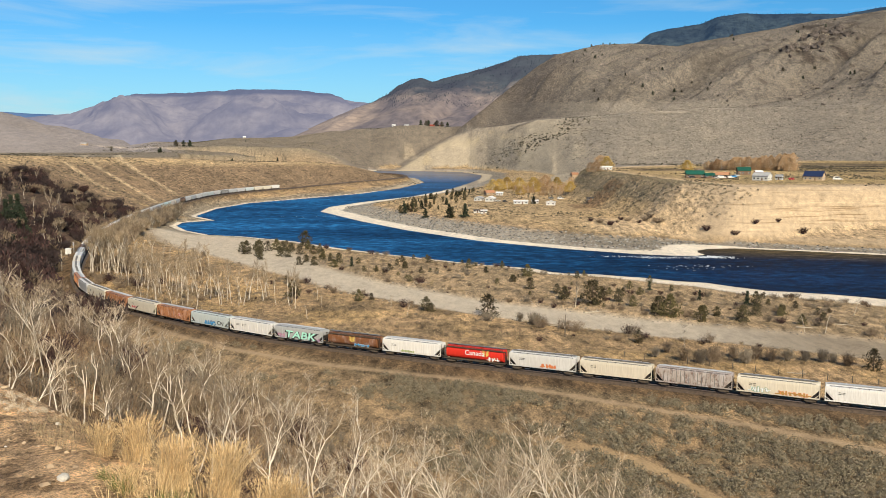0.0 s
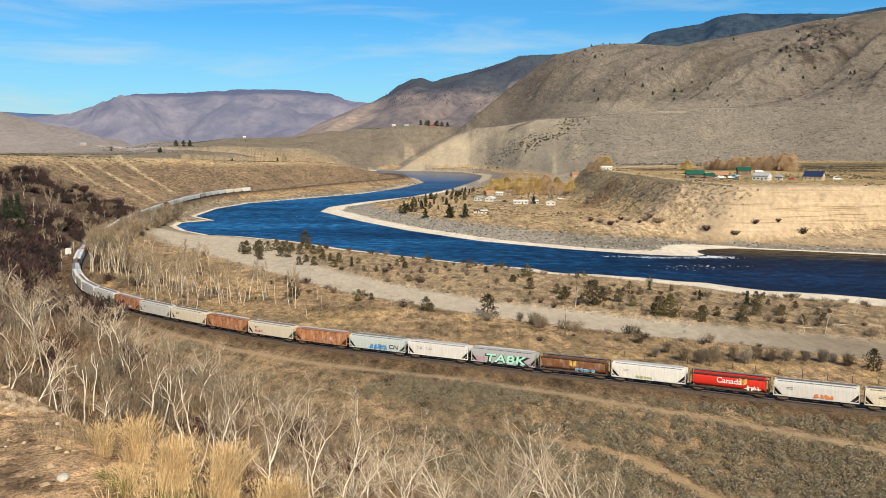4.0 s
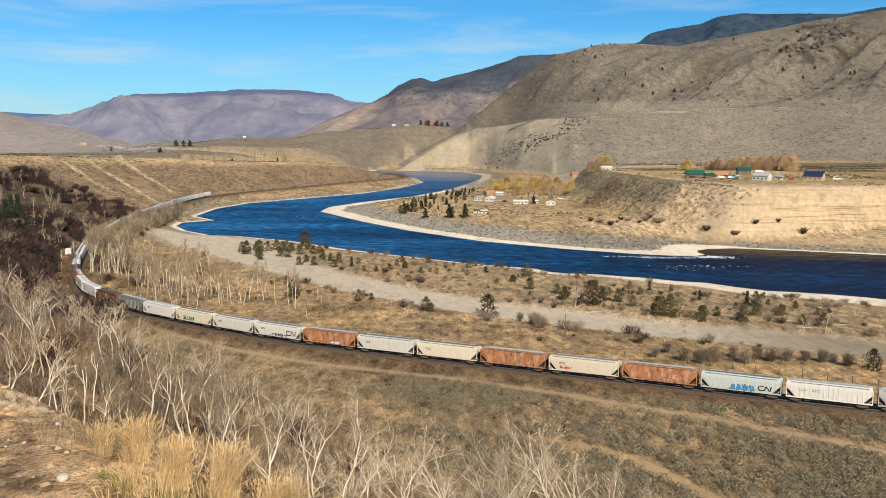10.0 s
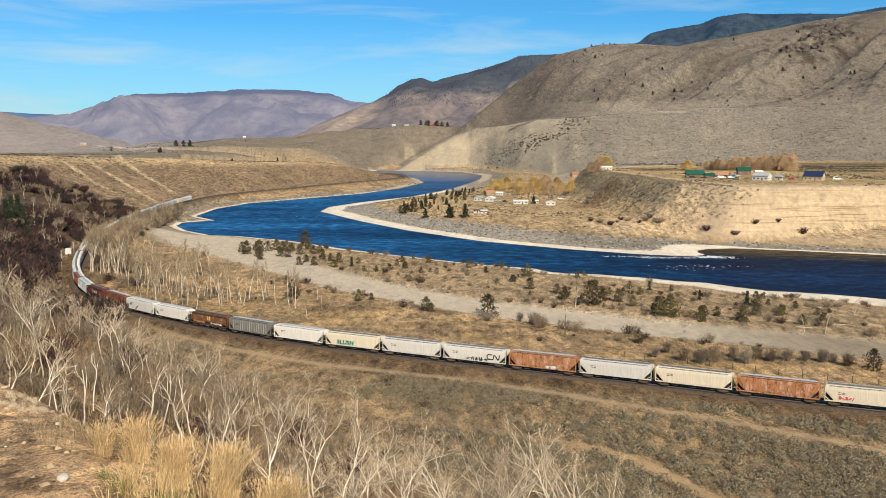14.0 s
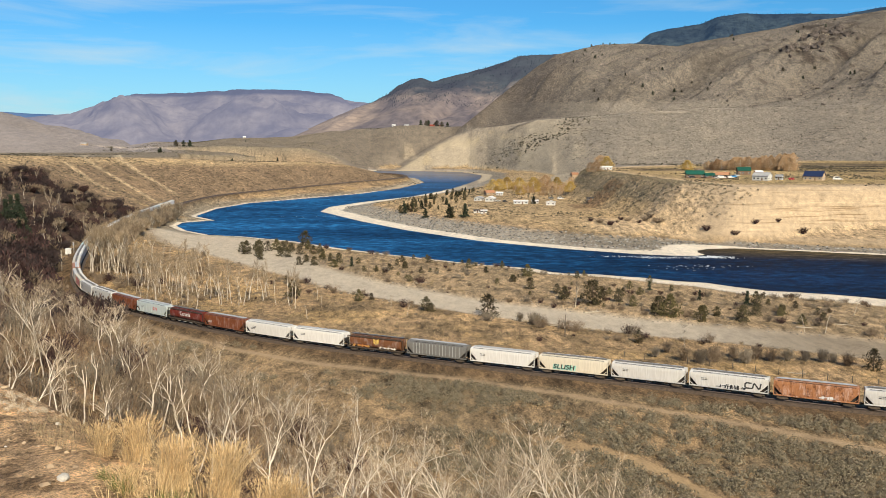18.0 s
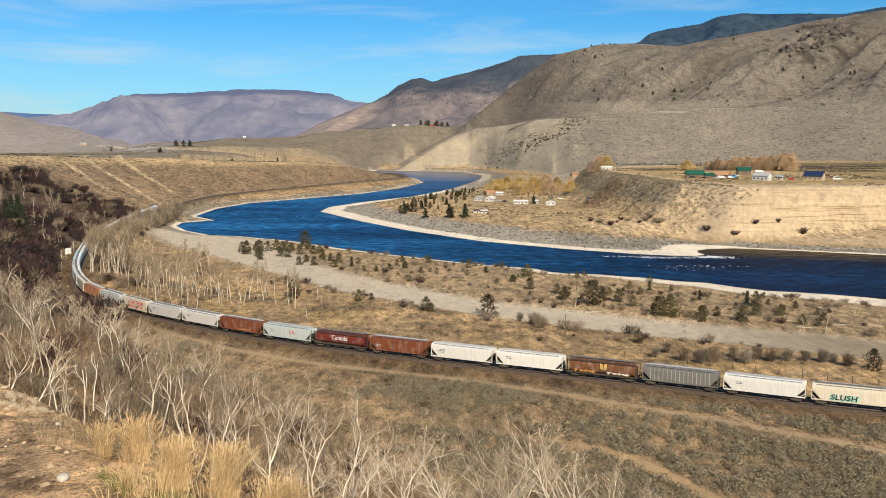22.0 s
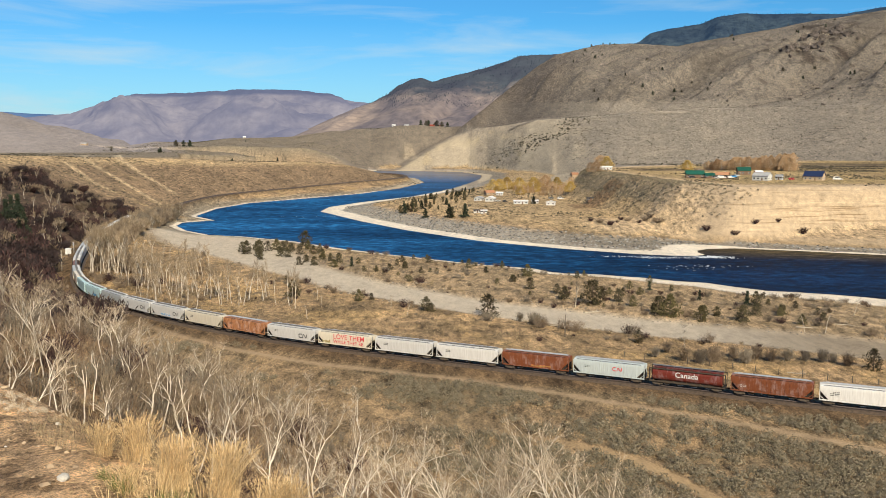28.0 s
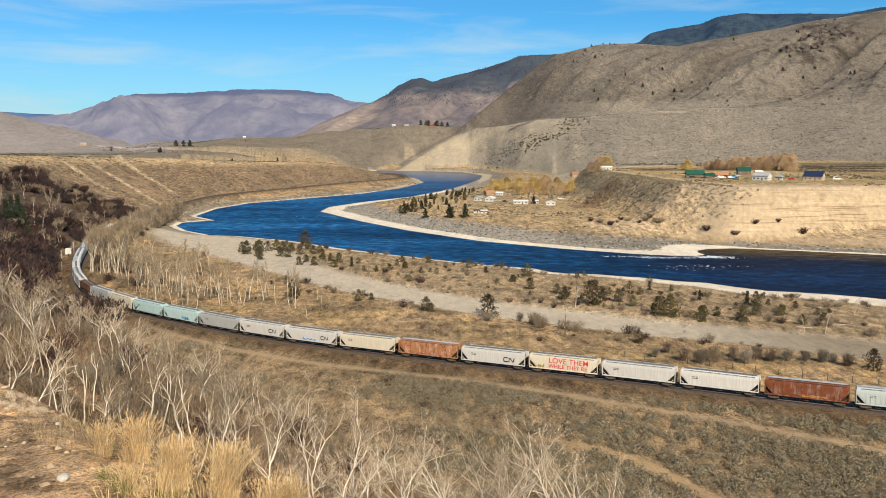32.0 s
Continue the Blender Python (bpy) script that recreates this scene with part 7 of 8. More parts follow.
stuff("brushwood", st, BRUSH, "thin tangled brown brushwood on the steep bank", "brushwood")


# crumbled soil on the shoulder
st = Sticks()
clods = scatter(7000, (-14, 7, 0, 21), lambda x, y, z, q: (q["r"] > 7) & (y - (13.6 - 0.85 * (x + 3.0)) < 2.0), RNG, (0.008, 0.030))[:5200]
zs, _ = heights([(c[0], c[1]) for c in clods])
for (cx, cy, ck), g in zip(clods, zs):
    ck = ck * (0.5 + r6.random() ** 3 * 1.3)
    o = len(st.v)
    st.v += [Vector((cx + ck * sx * r6.uniform(0.6, 1.3), cy + ck * sy * r6.uniform(0.6, 1.3), float(g) - 0.01 + sz * ck * r6.uniform(0.5, 1.1))) for sx, sy, sz in ((1, 0, 0.2), (0, 1, 0.2), (-1, 0, 0.2), (0, -1, 0.2), (0.2, 0.1, 1.0))]
    st.f += [(o, o + 1, o + 4), (o + 1, o + 2, o + 4), (o + 2, o + 3, o + 4), (o + 3, o, o + 4)]
SOIL = leafy("crumbled_soil", (0.17, 0.11, 0.065), (0.52, 0.37, 0.225))
for lx, ly, lk in scatter(700, (-12, 7, -2, 19), lambda x, y, z, q: (q["r"] > 8) & (y - (13.6 - 0.85 * (x + 3.0)) < 0.6), RNG, (0.02, 0.10))[:380]:
    lz, o = height(lx, ly), len(st.v)
    st.v += [Vector((lx + lk * ax * r6.uniform(0.6, 1.3), ly + lk * ay * r6.uniform(0.6, 1.3), lz - 0.01 + az * lk * r6.uniform(0.4, 0.9))) for ax, ay, az in ((1, 0, 0.2), (0.3, 1, 0.3), (-1, 0.2, 0.2), (-0.2, -1, 0.3), (0.3, 0.2, 1.0), (-0.35, -0.1, 0.85))]
    st.f += [(o, o + 1, o + 4), (o + 1, o + 2, o + 5, o + 4), (o + 2, o + 3, o + 5), (o + 3, o, o + 4, o + 5)]
stuff("soil_clods", st, SOIL, "crumbled tan soil clods on the road shoulder", "soil")

# red-brown bushes along the far shore
protos = [kit_thing("shore_bush", (twig_bush(290 + k, 1.8, 1.8, 30, (RED_TWIG, BROWN_TWIG)[k], 2.4, 12),), "leafless %s bush at the foot of the terrace" % ("red-brown", "brown")[k], "bush", "bushes on the far shore", ("crown",)) for k in range(2)]
SHORE_BUSHES = [(101, 598), (111, 578), (123, 604), (126, 596), (132, 588), (137, 592), (141, 593), (144, 583), (168, 555), (182, 543), (227, 550), (117, 586), (106, 590), (196, 548), (212, 552)]
planted(protos, [(x, y, RNG.uniform(1.2, 2.4)) for x, y in SHORE_BUSHES], RNG)
drop(protos)


# ---- houses and yards ----
SIDING = {"white": plain("white_siding", (0.66, 0.64, 0.59), 0.7, 0.0, 0.8, 0.12), "brown": plain("brown_siding", (0.17, 0.10, 0.06), 0.8, 0.0, 0.8, 0.25), "tan": plain("tan_siding", (0.48, 0.34, 0.21), 0.8, 0.0, 0.8, 0.2), "red": plain("red_siding", (0.45, 0.07, 0.04), 0.7, 0.0, 0.8, 0.2)}
ROOFING = {"green": plain("green_metal_roof", (0.010, 0.085, 0.052), 0.45, 0.0, 0.8, 0.2), "blue": plain("blue_metal_roof", (0.022, 0.035, 0.085), 0.45, 0.0, 0.8, 0.2), "grey": plain("grey_shingles", (0.36, 0.35, 0.33), 0.8, 0.0, 0.8, 0.2),
           "dark": plain("dark_shingles", (0.07, 0.06, 0.055), 0.85, 0.0, 0.8, 0.3), "rust": plain("rust_roof", (0.42, 0.20, 0.10), 0.8, 0.0, 0.8, 0.3), "white": plain("white_metal_roof", (0.72, 0.71, 0.68), 0.5, 0.0, 0.8, 0.1), "red": plain("red_roof", (0.30, 0.075, 0.04), 0.7, 0.0, 0.8, 0.2)}
GLASS, _n, _l, _b = base("window_glass", 0.08)
_b.inputs["Base Color"].default_value = (0.02, 0.025, 0.03, 1.0)
CONCRETE = plain("concrete", (0.42, 0.40, 0.36), 0.9, 0.0, 1.0)
POST_WOOD = plain("weathered_post", (0.11, 0.085, 0.062), 0.9, 0.0, 3.0)
DRIFT = plain("bleached_driftwood", (0.52, 0.44, 0.33), 0.85, 0.0, 3.0, 0.25)


def house(x, y, turn, w, d, eave, ridge, siding, roof, label, openings=3, sink=0.5, z=None, name="house"):
    """A gabled house; local -y is its long front, the gables face along x."""
    top = new(name)
    g = height(x, y) if z is None else z
    top.matrix_basis = pose(x, y, g, 0, 0, turn)
    bm = bmesh.new()
    prof = [(-d / 2, -sink), (d / 2, -sink), (d / 2, eave), (0, ridge - 0.12), (-d / 2, eave)]
    a = [bm.verts.new((-w / 2, py, pz)) for py, pz in prof]
    b = [bm.verts.new((w / 2, py, pz)) for py, pz in prof]
    bm.faces.new(a[::-1])
    bm.faces.new(b)
    for i in range(5):
        j = (i + 1) % 5
        bm.faces.new((a[i], a[j], b[j], b[i]))
    bmesh.ops.recalc_face_normals(bm, faces=list(bm.faces))
    part("wall", bm, SIDING[siding], top)
    s = (ridge - eave) / (d / 2)
    for side in (-1, 1):
        bm = bmesh.new()
        o = 0.5
        ey, ez = side * (d / 2 + o), eave - s * o
        quad = [(-w / 2 - o, ey, ez), (w / 2 + o, ey, ez), (w / 2 + o, 0, ridge), (-w / 2 - o, 0, ridge)]
        lo = [bm.verts.new(p) for p in quad]
        hi = [bm.verts.new((p[0], p[1], p[2] + 0.18)) for p in quad]
        bm.faces.new(lo[::-1])
        bm.faces.new(hi)
        for i in range(4):
            j = (i + 1) % 4
            bm.faces.new((lo[i], lo[j], hi[j], hi[i]))
        bmesh.ops.recalc_face_normals(bm, faces=list(bm.faces))
        part("roof", bm, ROOFING[roof], top)
    spots = [(-w / 2 + (k + 0.5) * w / openings, -d / 2, 0) for k in range(openings)]
    spots += [(sx * w / 2, dy, 90) for sx in (-1, 1) for dy in (-d / 4, d / 4)]
    for k, (px, py, rz) in enumerate(spots):
        if k == openings // 2:
            bm = bmesh.new()
            box(bm, (-0.5, -0.06, 0.0), (0.5, 0.06, 2.05))
            share("door", as_mesh("door", bm, SIDING["brown"]), top, pose(px, py - 0.03, 0, 0, 0, rz))
            continue
        bm = bmesh.new()
        box(bm, (-0.75, -0.05, 0.95), (0.75, 0.05, 2.15))
        win = share("window", as_mesh("window", bm, SIDING["white"]), top, pose(px + (0.03 if px > 0 and rz else -0.03 if rz else 0), py - (0 if rz else 0.03), 0, 0, 0, rz))
        bm = bmesh.new()
        box(bm, (-0.64, -0.07, 1.05), (0.64, 0.07, 2.05))
        share("pane", as_mesh("pane", bm, GLASS), win)
    if w > 9:
        bm = bmesh.new()
        box(bm, (w * 0.22, 0.4, eave), (w * 0.22 + 0.7, 1.1, ridge + 0.8))
        part("chimney", bm, CONCRETE, top)
    return tagged(top, label, "house" if name == "house" else name.replace("_", " "), "buildings across the river")


HOUSES = [
    (43.4, 801, 70, 9, 8, 3.2, 5.6, "white", "white", "white gabled house in the riverside village", "house"),
    (33.5, 812, 60, 8, 7, 2.8, 5.0, "white", "grey", "small white house with a grey roof", "house"),
    (68, 765, -4, 13, 5, 2.9, 3.9, "white", "white", "long low white mobile home", "house"),
    (81, 770, -4, 6, 5, 2.7, 3.8, "white", "white", "white shed beside a dark spruce", "shed"),
    (92.5, 750, 80, 8, 8, 2.9, 4.6, "white", "white", "white garage with a low gable", "garage"),
    (31.5, 678, 10, 5, 3.2, 2.4, 3.2, "white", "white", "small white shed near the shore", "shed"),
    (27, 684, -8, 6, 3, 2.3, 3.0, "white", "dark", "parked white trailer cabin near the shore", "cabin"),
    (48, 905, 20, 10, 8, 3.0, 5.6, "tan", "rust", "tan house with a rust-orange roof", "house"),
    (58, 898, -10, 7, 6, 2.8, 4.4, "white", "white", "white outbuilding under the willows", "outbuilding"),
    (126, 748, 5, 6, 4, 2.6, 3.4, "brown", "dark", "small dark brown shed", "shed"),
    (204, 712, -8, 18, 9, 3.4, 7.0, "brown", "green", "brown barn with a green metal roof", "barn"),
    (213, 702, -6, 9, 7, 2.8, 5.0, "brown", "green", "low brown shed with a green roof", "shed"),
    (224, 706, -24, 14, 9, 3.2, 6.0, "brown", "rust", "brown house with a rust-brown roof", "house"),
    (264, 772, -4, 14, 9, 4.2, 8.0, "brown", "green", "tall brown shed with green roof", "barn"),
    (270, 752, 0, 8, 5, 3.6, 5.0, "red", "white", "small red building with a white roof", "shed"),
    (240, 660, -42, 15, 11, 4.0, 7.0, "white", "grey", "white house with a grey roof on the terrace edge", "house"),
    (256, 668, -40, 6, 5, 2.8, 4.6, "white", "grey", "little white outbuilding on the terrace", "outbuilding"),
    (277, 655, -38, 17, 12, 3.6, 8.2, "tan", "blue", "tan house with a dark blue metal roof", "house"),
    (171, 925, -6, 17, 6, 3.2, 4.4, "white", "white", "long white shed on the terrace", "shed"),
    (176, 990, -6, 20, 8, 3.0, 4.8, "white", "grey", "long pale farm building", "barn"),
    (146, 975, 10, 9, 8, 6.0, 9.0, "tan", "rust", "tall tan house among yellow trees", "house"),
]
for hx, hy, ht, hw, hd, he, hr, hs, hroof, hlabel, hname in HOUSES:
    house(hx, hy, ht, hw * (0.95 if hx < 130 else 0.78), hd * (0.95 if hx < 130 else 0.78), he * 0.9, hr * 0.82, hs, hroof, hlabel, 4 if hw > 11 else 3, 1.5, None, hname)
for hx, hy, hw, hs, hroof, hlabel in ((-30, 2330, 26, "red", "red", "red-roofed house on the bluff"), (-8, 2335, 18, "tan", "red", "tan house on the bluff"), (-130, 2330, 16, "white", "white", "white house on the bluff edge"), (-96, 2325, 20, "white", "grey", "pale house on the bluff edge"),
                                      (-690, 1830, 30, "white", "white", "long white farm shed far up the valley"), (-650, 1835, 22, "white", "white", "white farm building far up the valley"), (-740, 1820, 22, "tan", "grey", "grey farm building far up the valley"), (-515, 2290, 12, "white", "white", "white house on the distant bench")):
    house(hx, hy, RNG.uniform(-15, 15), hw * 0.6, 8, 2.8, 4.6, hs, hroof, hlabel, 3, 4.0)


def vehicle(x, y, turn, paint, label, tall=1.7, long_=4.8):
    top = new("parked_vehicle")
    top.matrix_basis = pose(x, y, height(x, y) + 0.05, 0, 0, turn)
    bm = bmesh.new()
    h = long_ / 2
    prof = [(-h, 0.45), (h, 0.45), (h, 0.95), (h * 0.55, 1.05), (h * 0.3, tall), (-h * 0.75, tall), (-h, 1.1)]
    loft(bm, [[(px, sy, pz) for px, pz in prof] for sy in (-0.9, 0.9)])
    part("body", bm, paint, top)
    bm = bmesh.new()
    box(bm, (-h * 0.66, -0.92, tall * 0.66), (h * 0.3, 0.92, tall * 0.92))
    part("windows", bm, GLASS, top).name = "glazing"
    for sx in (-h * 0.62, h * 0.62):
        for sy in (-0.85, 0.85):
            bm = bmesh.new()
            drum(bm, (sx, sy, 0.34), "y", 0.34, 0.12, 12)
            part("wheel", bm, IRON, top)
    return tagged(top, label, "vehicle", "vehicles in the yards")


for vx, vy, vt, vp, vl, vh, vlen in ((222, 700, 5, PAINT["white"], "white camper van parked in the yard", 2.6, 6.5), (229, 702, -3, PAINT["white"], "white trailer parked in the yard", 2.5, 6.0), (236, 712, 0, INK["blue"], "dark blue pickup parked in the yard", 2.0, 5.4), (216, 690, 10, PAINT["silver"], "silver car parked in the yard", 1.6, 4.6),
                                    (263, 662, 12, INK["red"], "red car parked near the blue roof", 1.7, 4.6), (295, 656, -15, PAINT["white"], "white trailer beside the tan house", 2.6, 7.0), (246, 735, 0, PAINT["ice"], "pale car parked by the shed", 1.6, 4.6), (56, 790, 20, INK["black"], "black car parked by a white house", 1.6, 4.6),
                                    (50, 794, 5, PAINT["silver"], "grey car parked by a white house", 1.6, 4.6), (110, 820, 0, PAINT["white"], "white truck parked in the village", 2.2, 5.5), (102, 826, 30, PAINT["slate"], "dark truck parked in the village", 2.0, 5.5), (199, 700, 0, INK["black"], "black truck beside the barn", 2.0, 5.4)):
    vehicle(vx, vy, vt, vp, vl, vh, vlen)

# a few dark trees on the benches far off
protos = [kit_thing("bench_tree", needle_tree(390 + k, 9.0, 3.6, PINE_BARK, (PINE, SLOPE_SCRUB)[k], ("cone", "round")[k], 90, 0.9), "dark tree on the far bench", "tree", "trees on the far benches") for k in range(2)]
planted(protos, [(-44, 2325, 1.5), (-38, 2325, 1.7), (-15, 2322, 1.8), (-3, 2325, 1.5), (-58, 2320, 1.4), (-20, 2330, 1.3), (12, 2340, 1.4), (-500, 1560, 1.1), (-510, 1580, 0.8), (-470, 1650, 1.1), (-560, 1950, 1.6), (-575, 1955, 1.5), (-590, 1950, 1.5), (-340, 1420, 0.8), (-300, 1440, 0.8), (-360, 1500, 0.7), (-250, 1330, 0.6), (-640, 1700, 1.0)], RNG)
spots = scatter(600, (300, 1800, 1300, 2560), lambda x, y, z, q: q["hills"] & (q["u"] < 0.52) & (q["r"] > 1850) & (grain(x, y, 160, 47) > 0.05), RNG, (0.5, 1.0))
planted(protos, spots[:56], RNG)
drop(protos)


# ---- railway signal, poles, fence ----
def signal_hut(x, y):
    z = height(x, y)
    hut = new("signal_hut")
    hut.matrix_basis = pose(x, y, z - 0.1, 0, 0, 20)
    bm = bmesh.new()
    box(bm, (-1.4, -1.1, 0), (1.4, 1.1, 2.7))
    part("cabinet", bm, SIDING["white"], hut)
    bm = bmesh.new()
    prof = [(-1.6, 2.7), (1.6, 2.7), (1.6, 2.85), (0, 3.2), (-1.6, 2.85)]
    loft(bm, [[(px, sy, pz) for px, pz in prof] for sy in (-1.25, 1.25)])
    part("roof", bm, ROOFING["white"], hut)
    bm = bmesh.new()
    box(bm, (-0.45, -1.14, 0.1), (0.45, -1.08, 2.1))
    part("door", bm, GALV, hut)
    tagged(hut, "white trackside signal cabinet", "signal cabinet")
    mast = new("signal_mast")
    mast.matrix_basis = pose(x + 2.3, y + 1.5, z - 0.2, 0, 0, 0)
    bm = bmesh.new()
    drum(bm, (0, 0, 3.1), "z", 0.09, 3.1, 10)
    part("pole", bm, GALV, mast)
    for hz in (5.0, 6.0):
        bm = bmesh.new()
        drum(bm, (0, -0.2, hz), "y", 0.42, 0.05, 16)
        head = part("signal_head", bm, GALV, mast)
        bm = bmesh.new()
        drum(bm, (0, -0.3, hz), "y", 0.11, 0.06, 12)
        part("lens", bm, INK["red"] if hz > 5.5 else INK["black"], head)
    tagged(mast, "silver signal mast with two round heads", "signal")


signal_hut(-194.0, 450)


def pole(x, y, h, label, arms=1):
    top = new("utility_pole")
    top.matrix_basis = pose(x, y, height(x, y) - 0.3, 0, 0, RNG.uniform(0, 180))
    st = Sticks()
    st.twig((0, 0, 0), (0, 0, h + 0.3), 0.17, 0.12, 9)
    share("post", st.mesh("post", GREY_BARK if arms else POST_WOOD), top)
    for k in range(arms):
        bm = bmesh.new()
        box(bm, (-1.1, -0.06, h - 0.5 - 0.7 * k), (1.1, 0.06, h - 0.36 - 0.7 * k))
        part("cross_arm", bm, POST_WOOD, top)
    return tagged(top, label, "pole", "line poles")


pole(-170.5, 388, 9.5, "pale wooden pole beside the railway")
pole(-155.5, 390, 7.5, "short wooden pole inside the bend")
pole(37.7, 265.6, 7.0, "lone dark pole by the dry channel", 0)
pole(49.5, 320, 11.0, "weathered pole among the junipers", 0)
me_post = None
for k in range(34):
    fx, fy = 50 + 5.2 * k, 236.5 - 2.35 * k - 0.004 * k * k
    if me_post is None:
        bm = bmesh.new()
        drum(bm, (0, 0, 0.8), "z", 0.11, 1.0, 8)
        me_post = as_mesh("fence_post", bm, POST_WOOD, True)
    ob = share("fence_post", me_post, None, pose(fx, fy, height(fx, fy), RNG.uniform(-4, 4), RNG.uniform(-4, 4), RNG.uniform(0, 90)) @ Matrix.Diagonal((1, 1, RNG.uniform(0.85, 1.1), 1)))
    tagged(ob, "weathered wooden fence post in dry grass", "fence post", "fence along the railway")


def log(x, y, turn, length, r, forks=0):
    top = new("driftwood_log")
    top.matrix_basis = pose(x, y, height(x, y) + r * 0.6, 0, RNG.uniform(-4, 4), turn)
    st = Sticks()
    rr = random.Random(int(x * 7 + y))
    st.twig((-length / 2, 0, 0), (0, 0.15, 0.05), r, r * 0.85, 7)
    st.twig((0, 0.15, 0.05), (length / 2, 0, 0.1), r * 0.85, r * 0.4, 7)
    share("trunk", st.mesh("trunk", DRIFT), top)
    for k in range(forks):
        s2 = Sticks()
        px = rr.uniform(-0.3, 0.5) * length
        tip = Vector((px + rr.uniform(-0.3, 0.3) * length, rr.uniform(-0.35, 0.35) * length, rr.uniform(0.05, 0.28) * length))
        s2.twig((px, 0.1, 0.05), tip, r * 0.5, r * 0.15, 5)
        share("branch", s2.mesh("branch", DRIFT), top)
    return tagged(top, "bleached driftwood lying on dry ground", "driftwood", "driftwood")


for lx, ly, lt, ll, lr, lf in ((-24, 262, -20, 9, 0.16, 7), (-21, 258, -35, 6, 0.12, 5), (55, 310, 5, 8, 0.2, 1), (-10, 372, 10, 6, 0.18, 2), (118, 279, -5, 7, 0.2, 0), (66, 352, 20, 6, 0.18, 1), (28, 292, -40, 7, 0.16, 4), (36, 283, -30, 5, 0.14, 3), (90, 296, 12, 6, 0.16, 1), (132, 283, -20, 6, 0.15, 1), (92, 222, -25, 5, 0.1, 5), (-100, 520, 5, 9, 0.22, 1)):
    log(lx, ly, lt, ll, lr, lf)


# ---- stones ----
def stone_mesh(seed, mat):
    rr = random.Random(seed)
    bm = bmesh.new()
    bmesh.ops.create_icosphere(bm, subdivisions=2, radius=1.0)
    for v in bm.verts:
        k = 1 + 0.22 * noise.noise(v.co * 1.3 + Vector((seed, 0, 0))) + rr.uniform(-0.04, 0.04)
        v.co = Vector((v.co.x * 1.2, v.co.y * 0.9, v.co.z * 0.62)) * k
    return as_mesh("stone", bm, mat)


PALE_STONE = plain("pale_stone", (0.62, 0.56, 0.46), 0.9, 0.0, 3.0, 0.2, 0.3)
for sx, sy, ss in ((-5.75, 12.75, 0.10), (-7.35, 16.2, 0.06), (-7.5, 14.5, 0.025)):
    ob = share("stone", stone_mesh(int(sx * 31), PALE_STONE), None, pose(sx, sy, height(sx, sy) + ss * 0.25, 0, 0, sx * 77) @ Matrix.Diagonal((ss, ss, ss, 1)))
    tagged(ob, "pale stone lying on bare dirt", "stone", "stones by the road")


CRAG = plain("crag_rock", (0.105, 0.082, 0.066), 0.95, 0.0, 0.12, 0.6, 0.5)
rr = random.Random(29)
crags = []
for k in range(6):
    bm = bmesh.new()
    bmesh.ops.create_icosphere(bm, subdivisions=2, radius=1.0)
    for v in bm.verts:
        f = 1 + 0.75 * noise.noise(v.co * 1.7 + Vector((9 * k, 3, 0)))
        v.co = Vector((v.co.x, v.co.y * 0.8, v.co.z * 0.95)) * f
    crags.append(as_mesh("crag", bm, CRAG))
line = spline([(972, 2200), (930, 2165), (890, 2118), (850, 2062), (800, 2050), (770, 2040)], 6.0)
# the last 34, small ones, stand in for dark scrub lower on the slope
spots = [(*line[rr.randrange(len(line))], rr.uniform(3.5, 10.0), 11.0) for k in range(46)] + [(945 + rr.gauss(0, 26), 2120 + rr.gauss(0, 22), rr.uniform(3, 8), 8.0) for k in range(12)] + [(rr.uniform(560, 880), rr.uniform(1700, 1850), rr.uniform(1.2, 3.4), 40.0) for k in range(34)]
for cx, cy, ck, spread in spots:
    cx, cy = cx + rr.gauss(0, spread), cy + rr.gauss(0, spread)
    ob = share("crag", crags[rr.randrange(6)], None, pose(cx, cy, height(cx, cy) + ck * 0.1, 0, 0, rr.uniform(0, 360)) @ Matrix.Diagonal((ck * rr.uniform(0.7, 1.5), ck, ck * rr.uniform(0.7, 1.3), 1)))
    tagged(ob, "dark craggy rock on the brown hillside", "rock", "crags on the far hill")


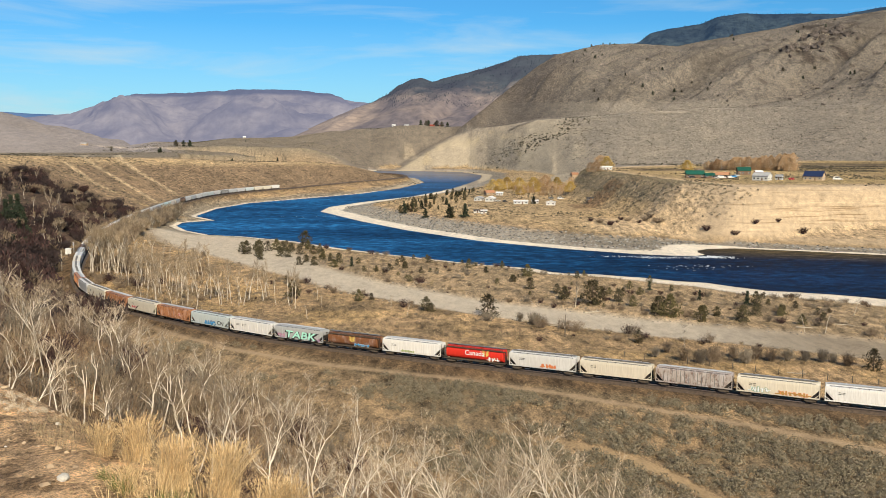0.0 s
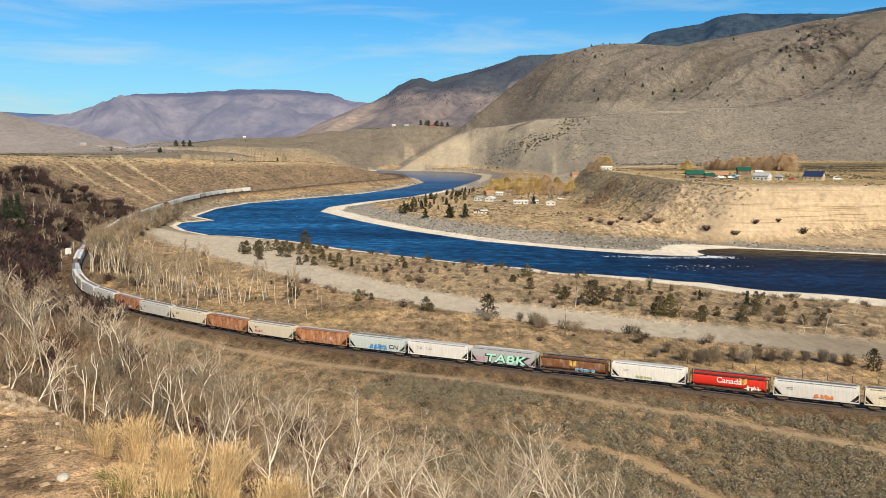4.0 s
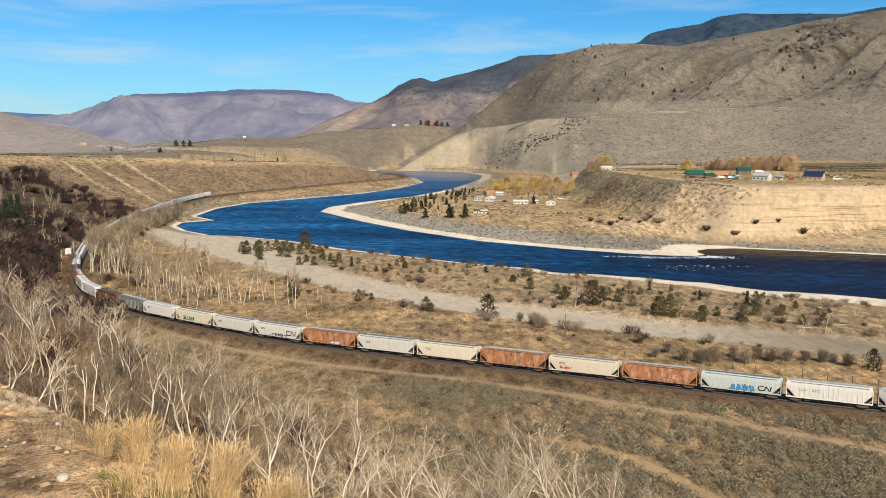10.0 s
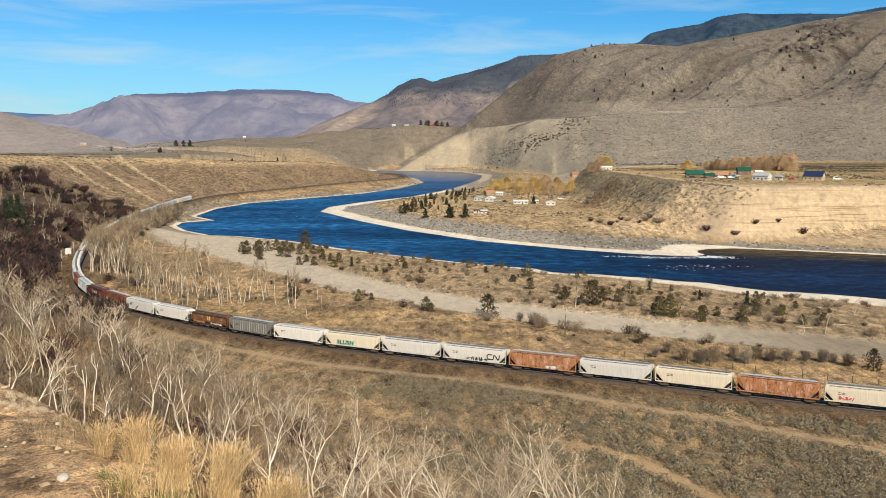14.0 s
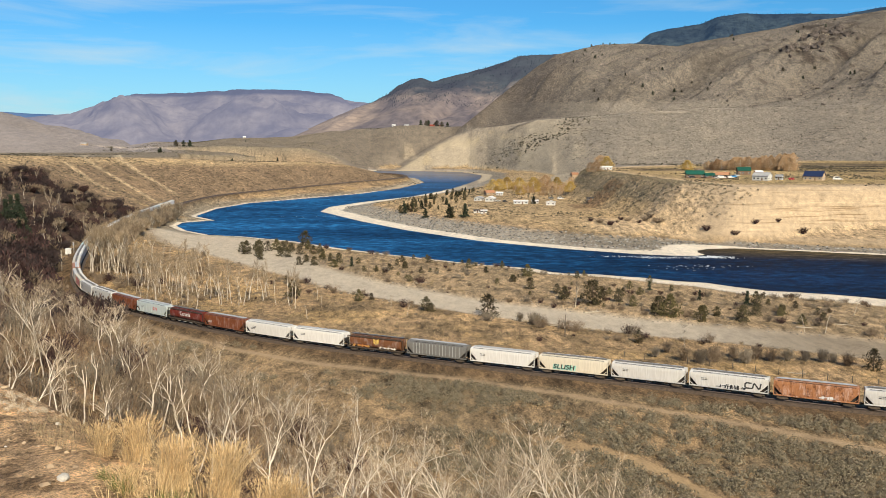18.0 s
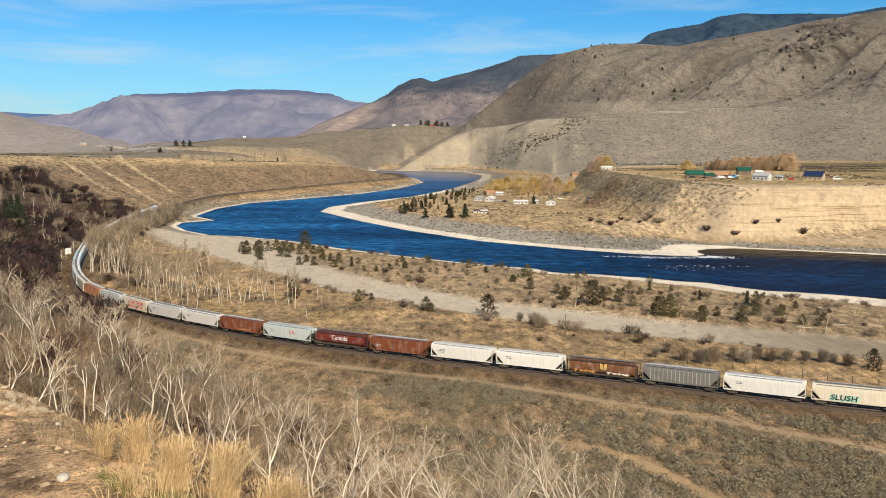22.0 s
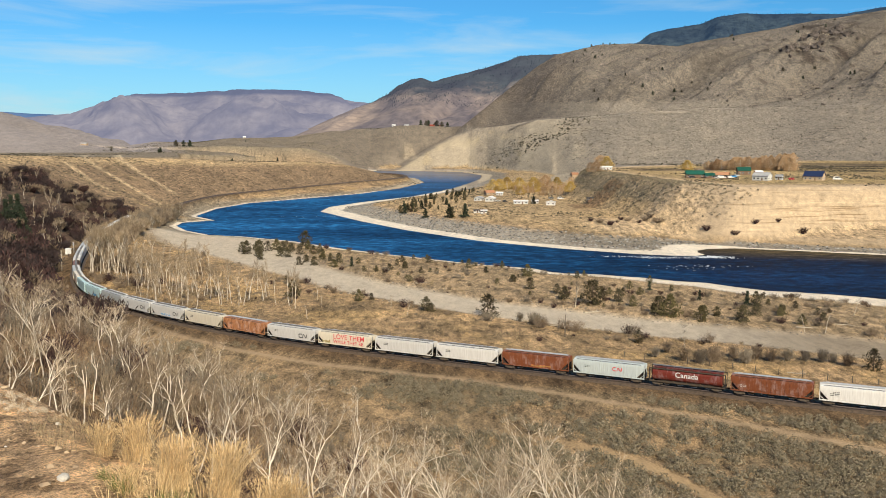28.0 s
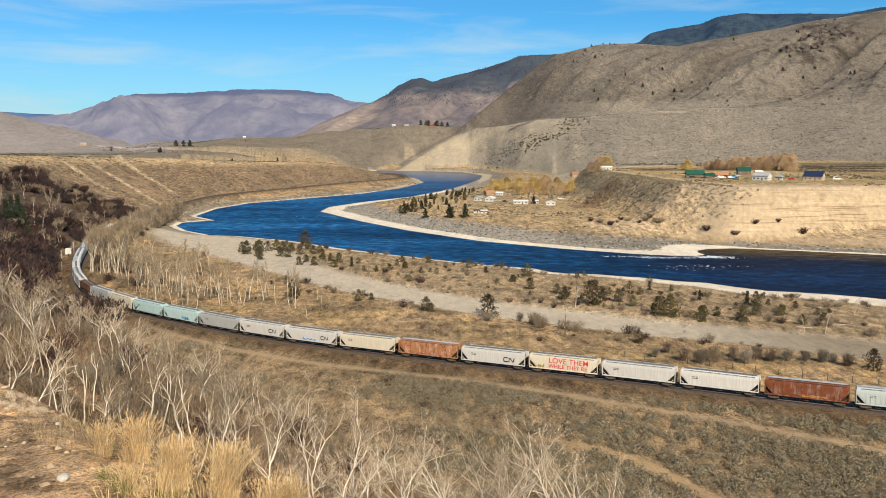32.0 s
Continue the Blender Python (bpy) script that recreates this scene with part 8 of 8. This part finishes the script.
def cobbles(name, spots, mat, label):
    st = Sticks()
    rr = random.Random(3)
    zs, _ = heights([(s[0], s[1]) for s in spots])
    for (x, y, k), g in zip(spots, zs):
        o = len(st.v)
        a = rr.uniform(0, 6.28)
        c, s = math.cos(a), math.sin(a)
        for dx, dy, dz in ((1.2, 0, 0), (0, 0.8, 0.05), (-1.1, 0.1, 0), (0, -0.9, 0.05), (0.1, 0, 0.8)):
            st.v.append(Vector((x + k * (dx * c - dy * s), y + k * (dx * s + dy * c), float(g) + k * (dz - 0.1))))
        st.f += [(o, o + 1, o + 4), (o + 1, o + 2, o + 4), (o + 2, o + 3, o + 4), (o + 3, o, o + 4)]
    tagged(new(name, st.mesh(name, mat)), label, "cobbles", kind="stuff")


COBBLE = leafy("river_cobbles", (0.036, 0.033, 0.029), (0.36, 0.335, 0.29))
cobbles("cobble_bar", scatter(30000, (-110, 470, 420, 860), lambda x, y, z, q: q["beyond"] & (q["d_bank"] > q["strand_far"] * 0.9) & (q["d_bank"] < 46 - 28 * ease(x, 130, 172)) & (q["wall"] < 0.06) & (x < 0.55 * y), RNG, (0.4, 1.15))[:9500], COBBLE, "grey river cobbles along the far shore")
cobbles("near_cobbles", scatter(20000, (-190, 230, 190, 640), lambda x, y, z, q: ~q["beyond"] & ~q["wet"] & (q["side"] < 0) & ((q["d_bank"] < q["strand"] + 12) & (q["d_bank"] > q["strand"] * 1.05) | (np.abs(q["d_chan"] - 15) < 4)), RNG, (0.12, 0.40))[:4500], COBBLE, "small stones along the near shore and dry channel")

# broken white water where the bar ends
st = Sticks()
rr = random.Random(17)
for fx, fy, fw, fd, fn in ((149, 480, 6, 3.0, 190), (124, 477, 9, 0.9, 90), (102, 484, 10, 0.9, 55), (-100, 748, 16, 5, 30), (128, 440, 12, 5, 34)):
    for _ in range(fn):
        p = Vector((fx + rr.gauss(0, fw), fy + rr.gauss(0, fd) - 0.1 * 0, -6.985 + rr.uniform(0, 0.03)))
        w = rr.uniform(0.3, 1.3)
        o = len(st.v)
        st.v += [p + Vector((-w, 0, 0)), p + Vector((0, -0.16, 0)), p + Vector((w, 0.05, 0)), p + Vector((0.1, 0.2, 0.06))]
        st.f.append((o, o + 1, o + 2, o + 3))
FOAM = plain("white_water", (0.75, 0.78, 0.8), 0.6, 0.0, 2.0, 0.1)
tagged(new("foam", st.mesh("foam", FOAM)), "white broken water at the tip of the bar", "rapids", kind="stuff")


def motions():
    run_trains()


motions()
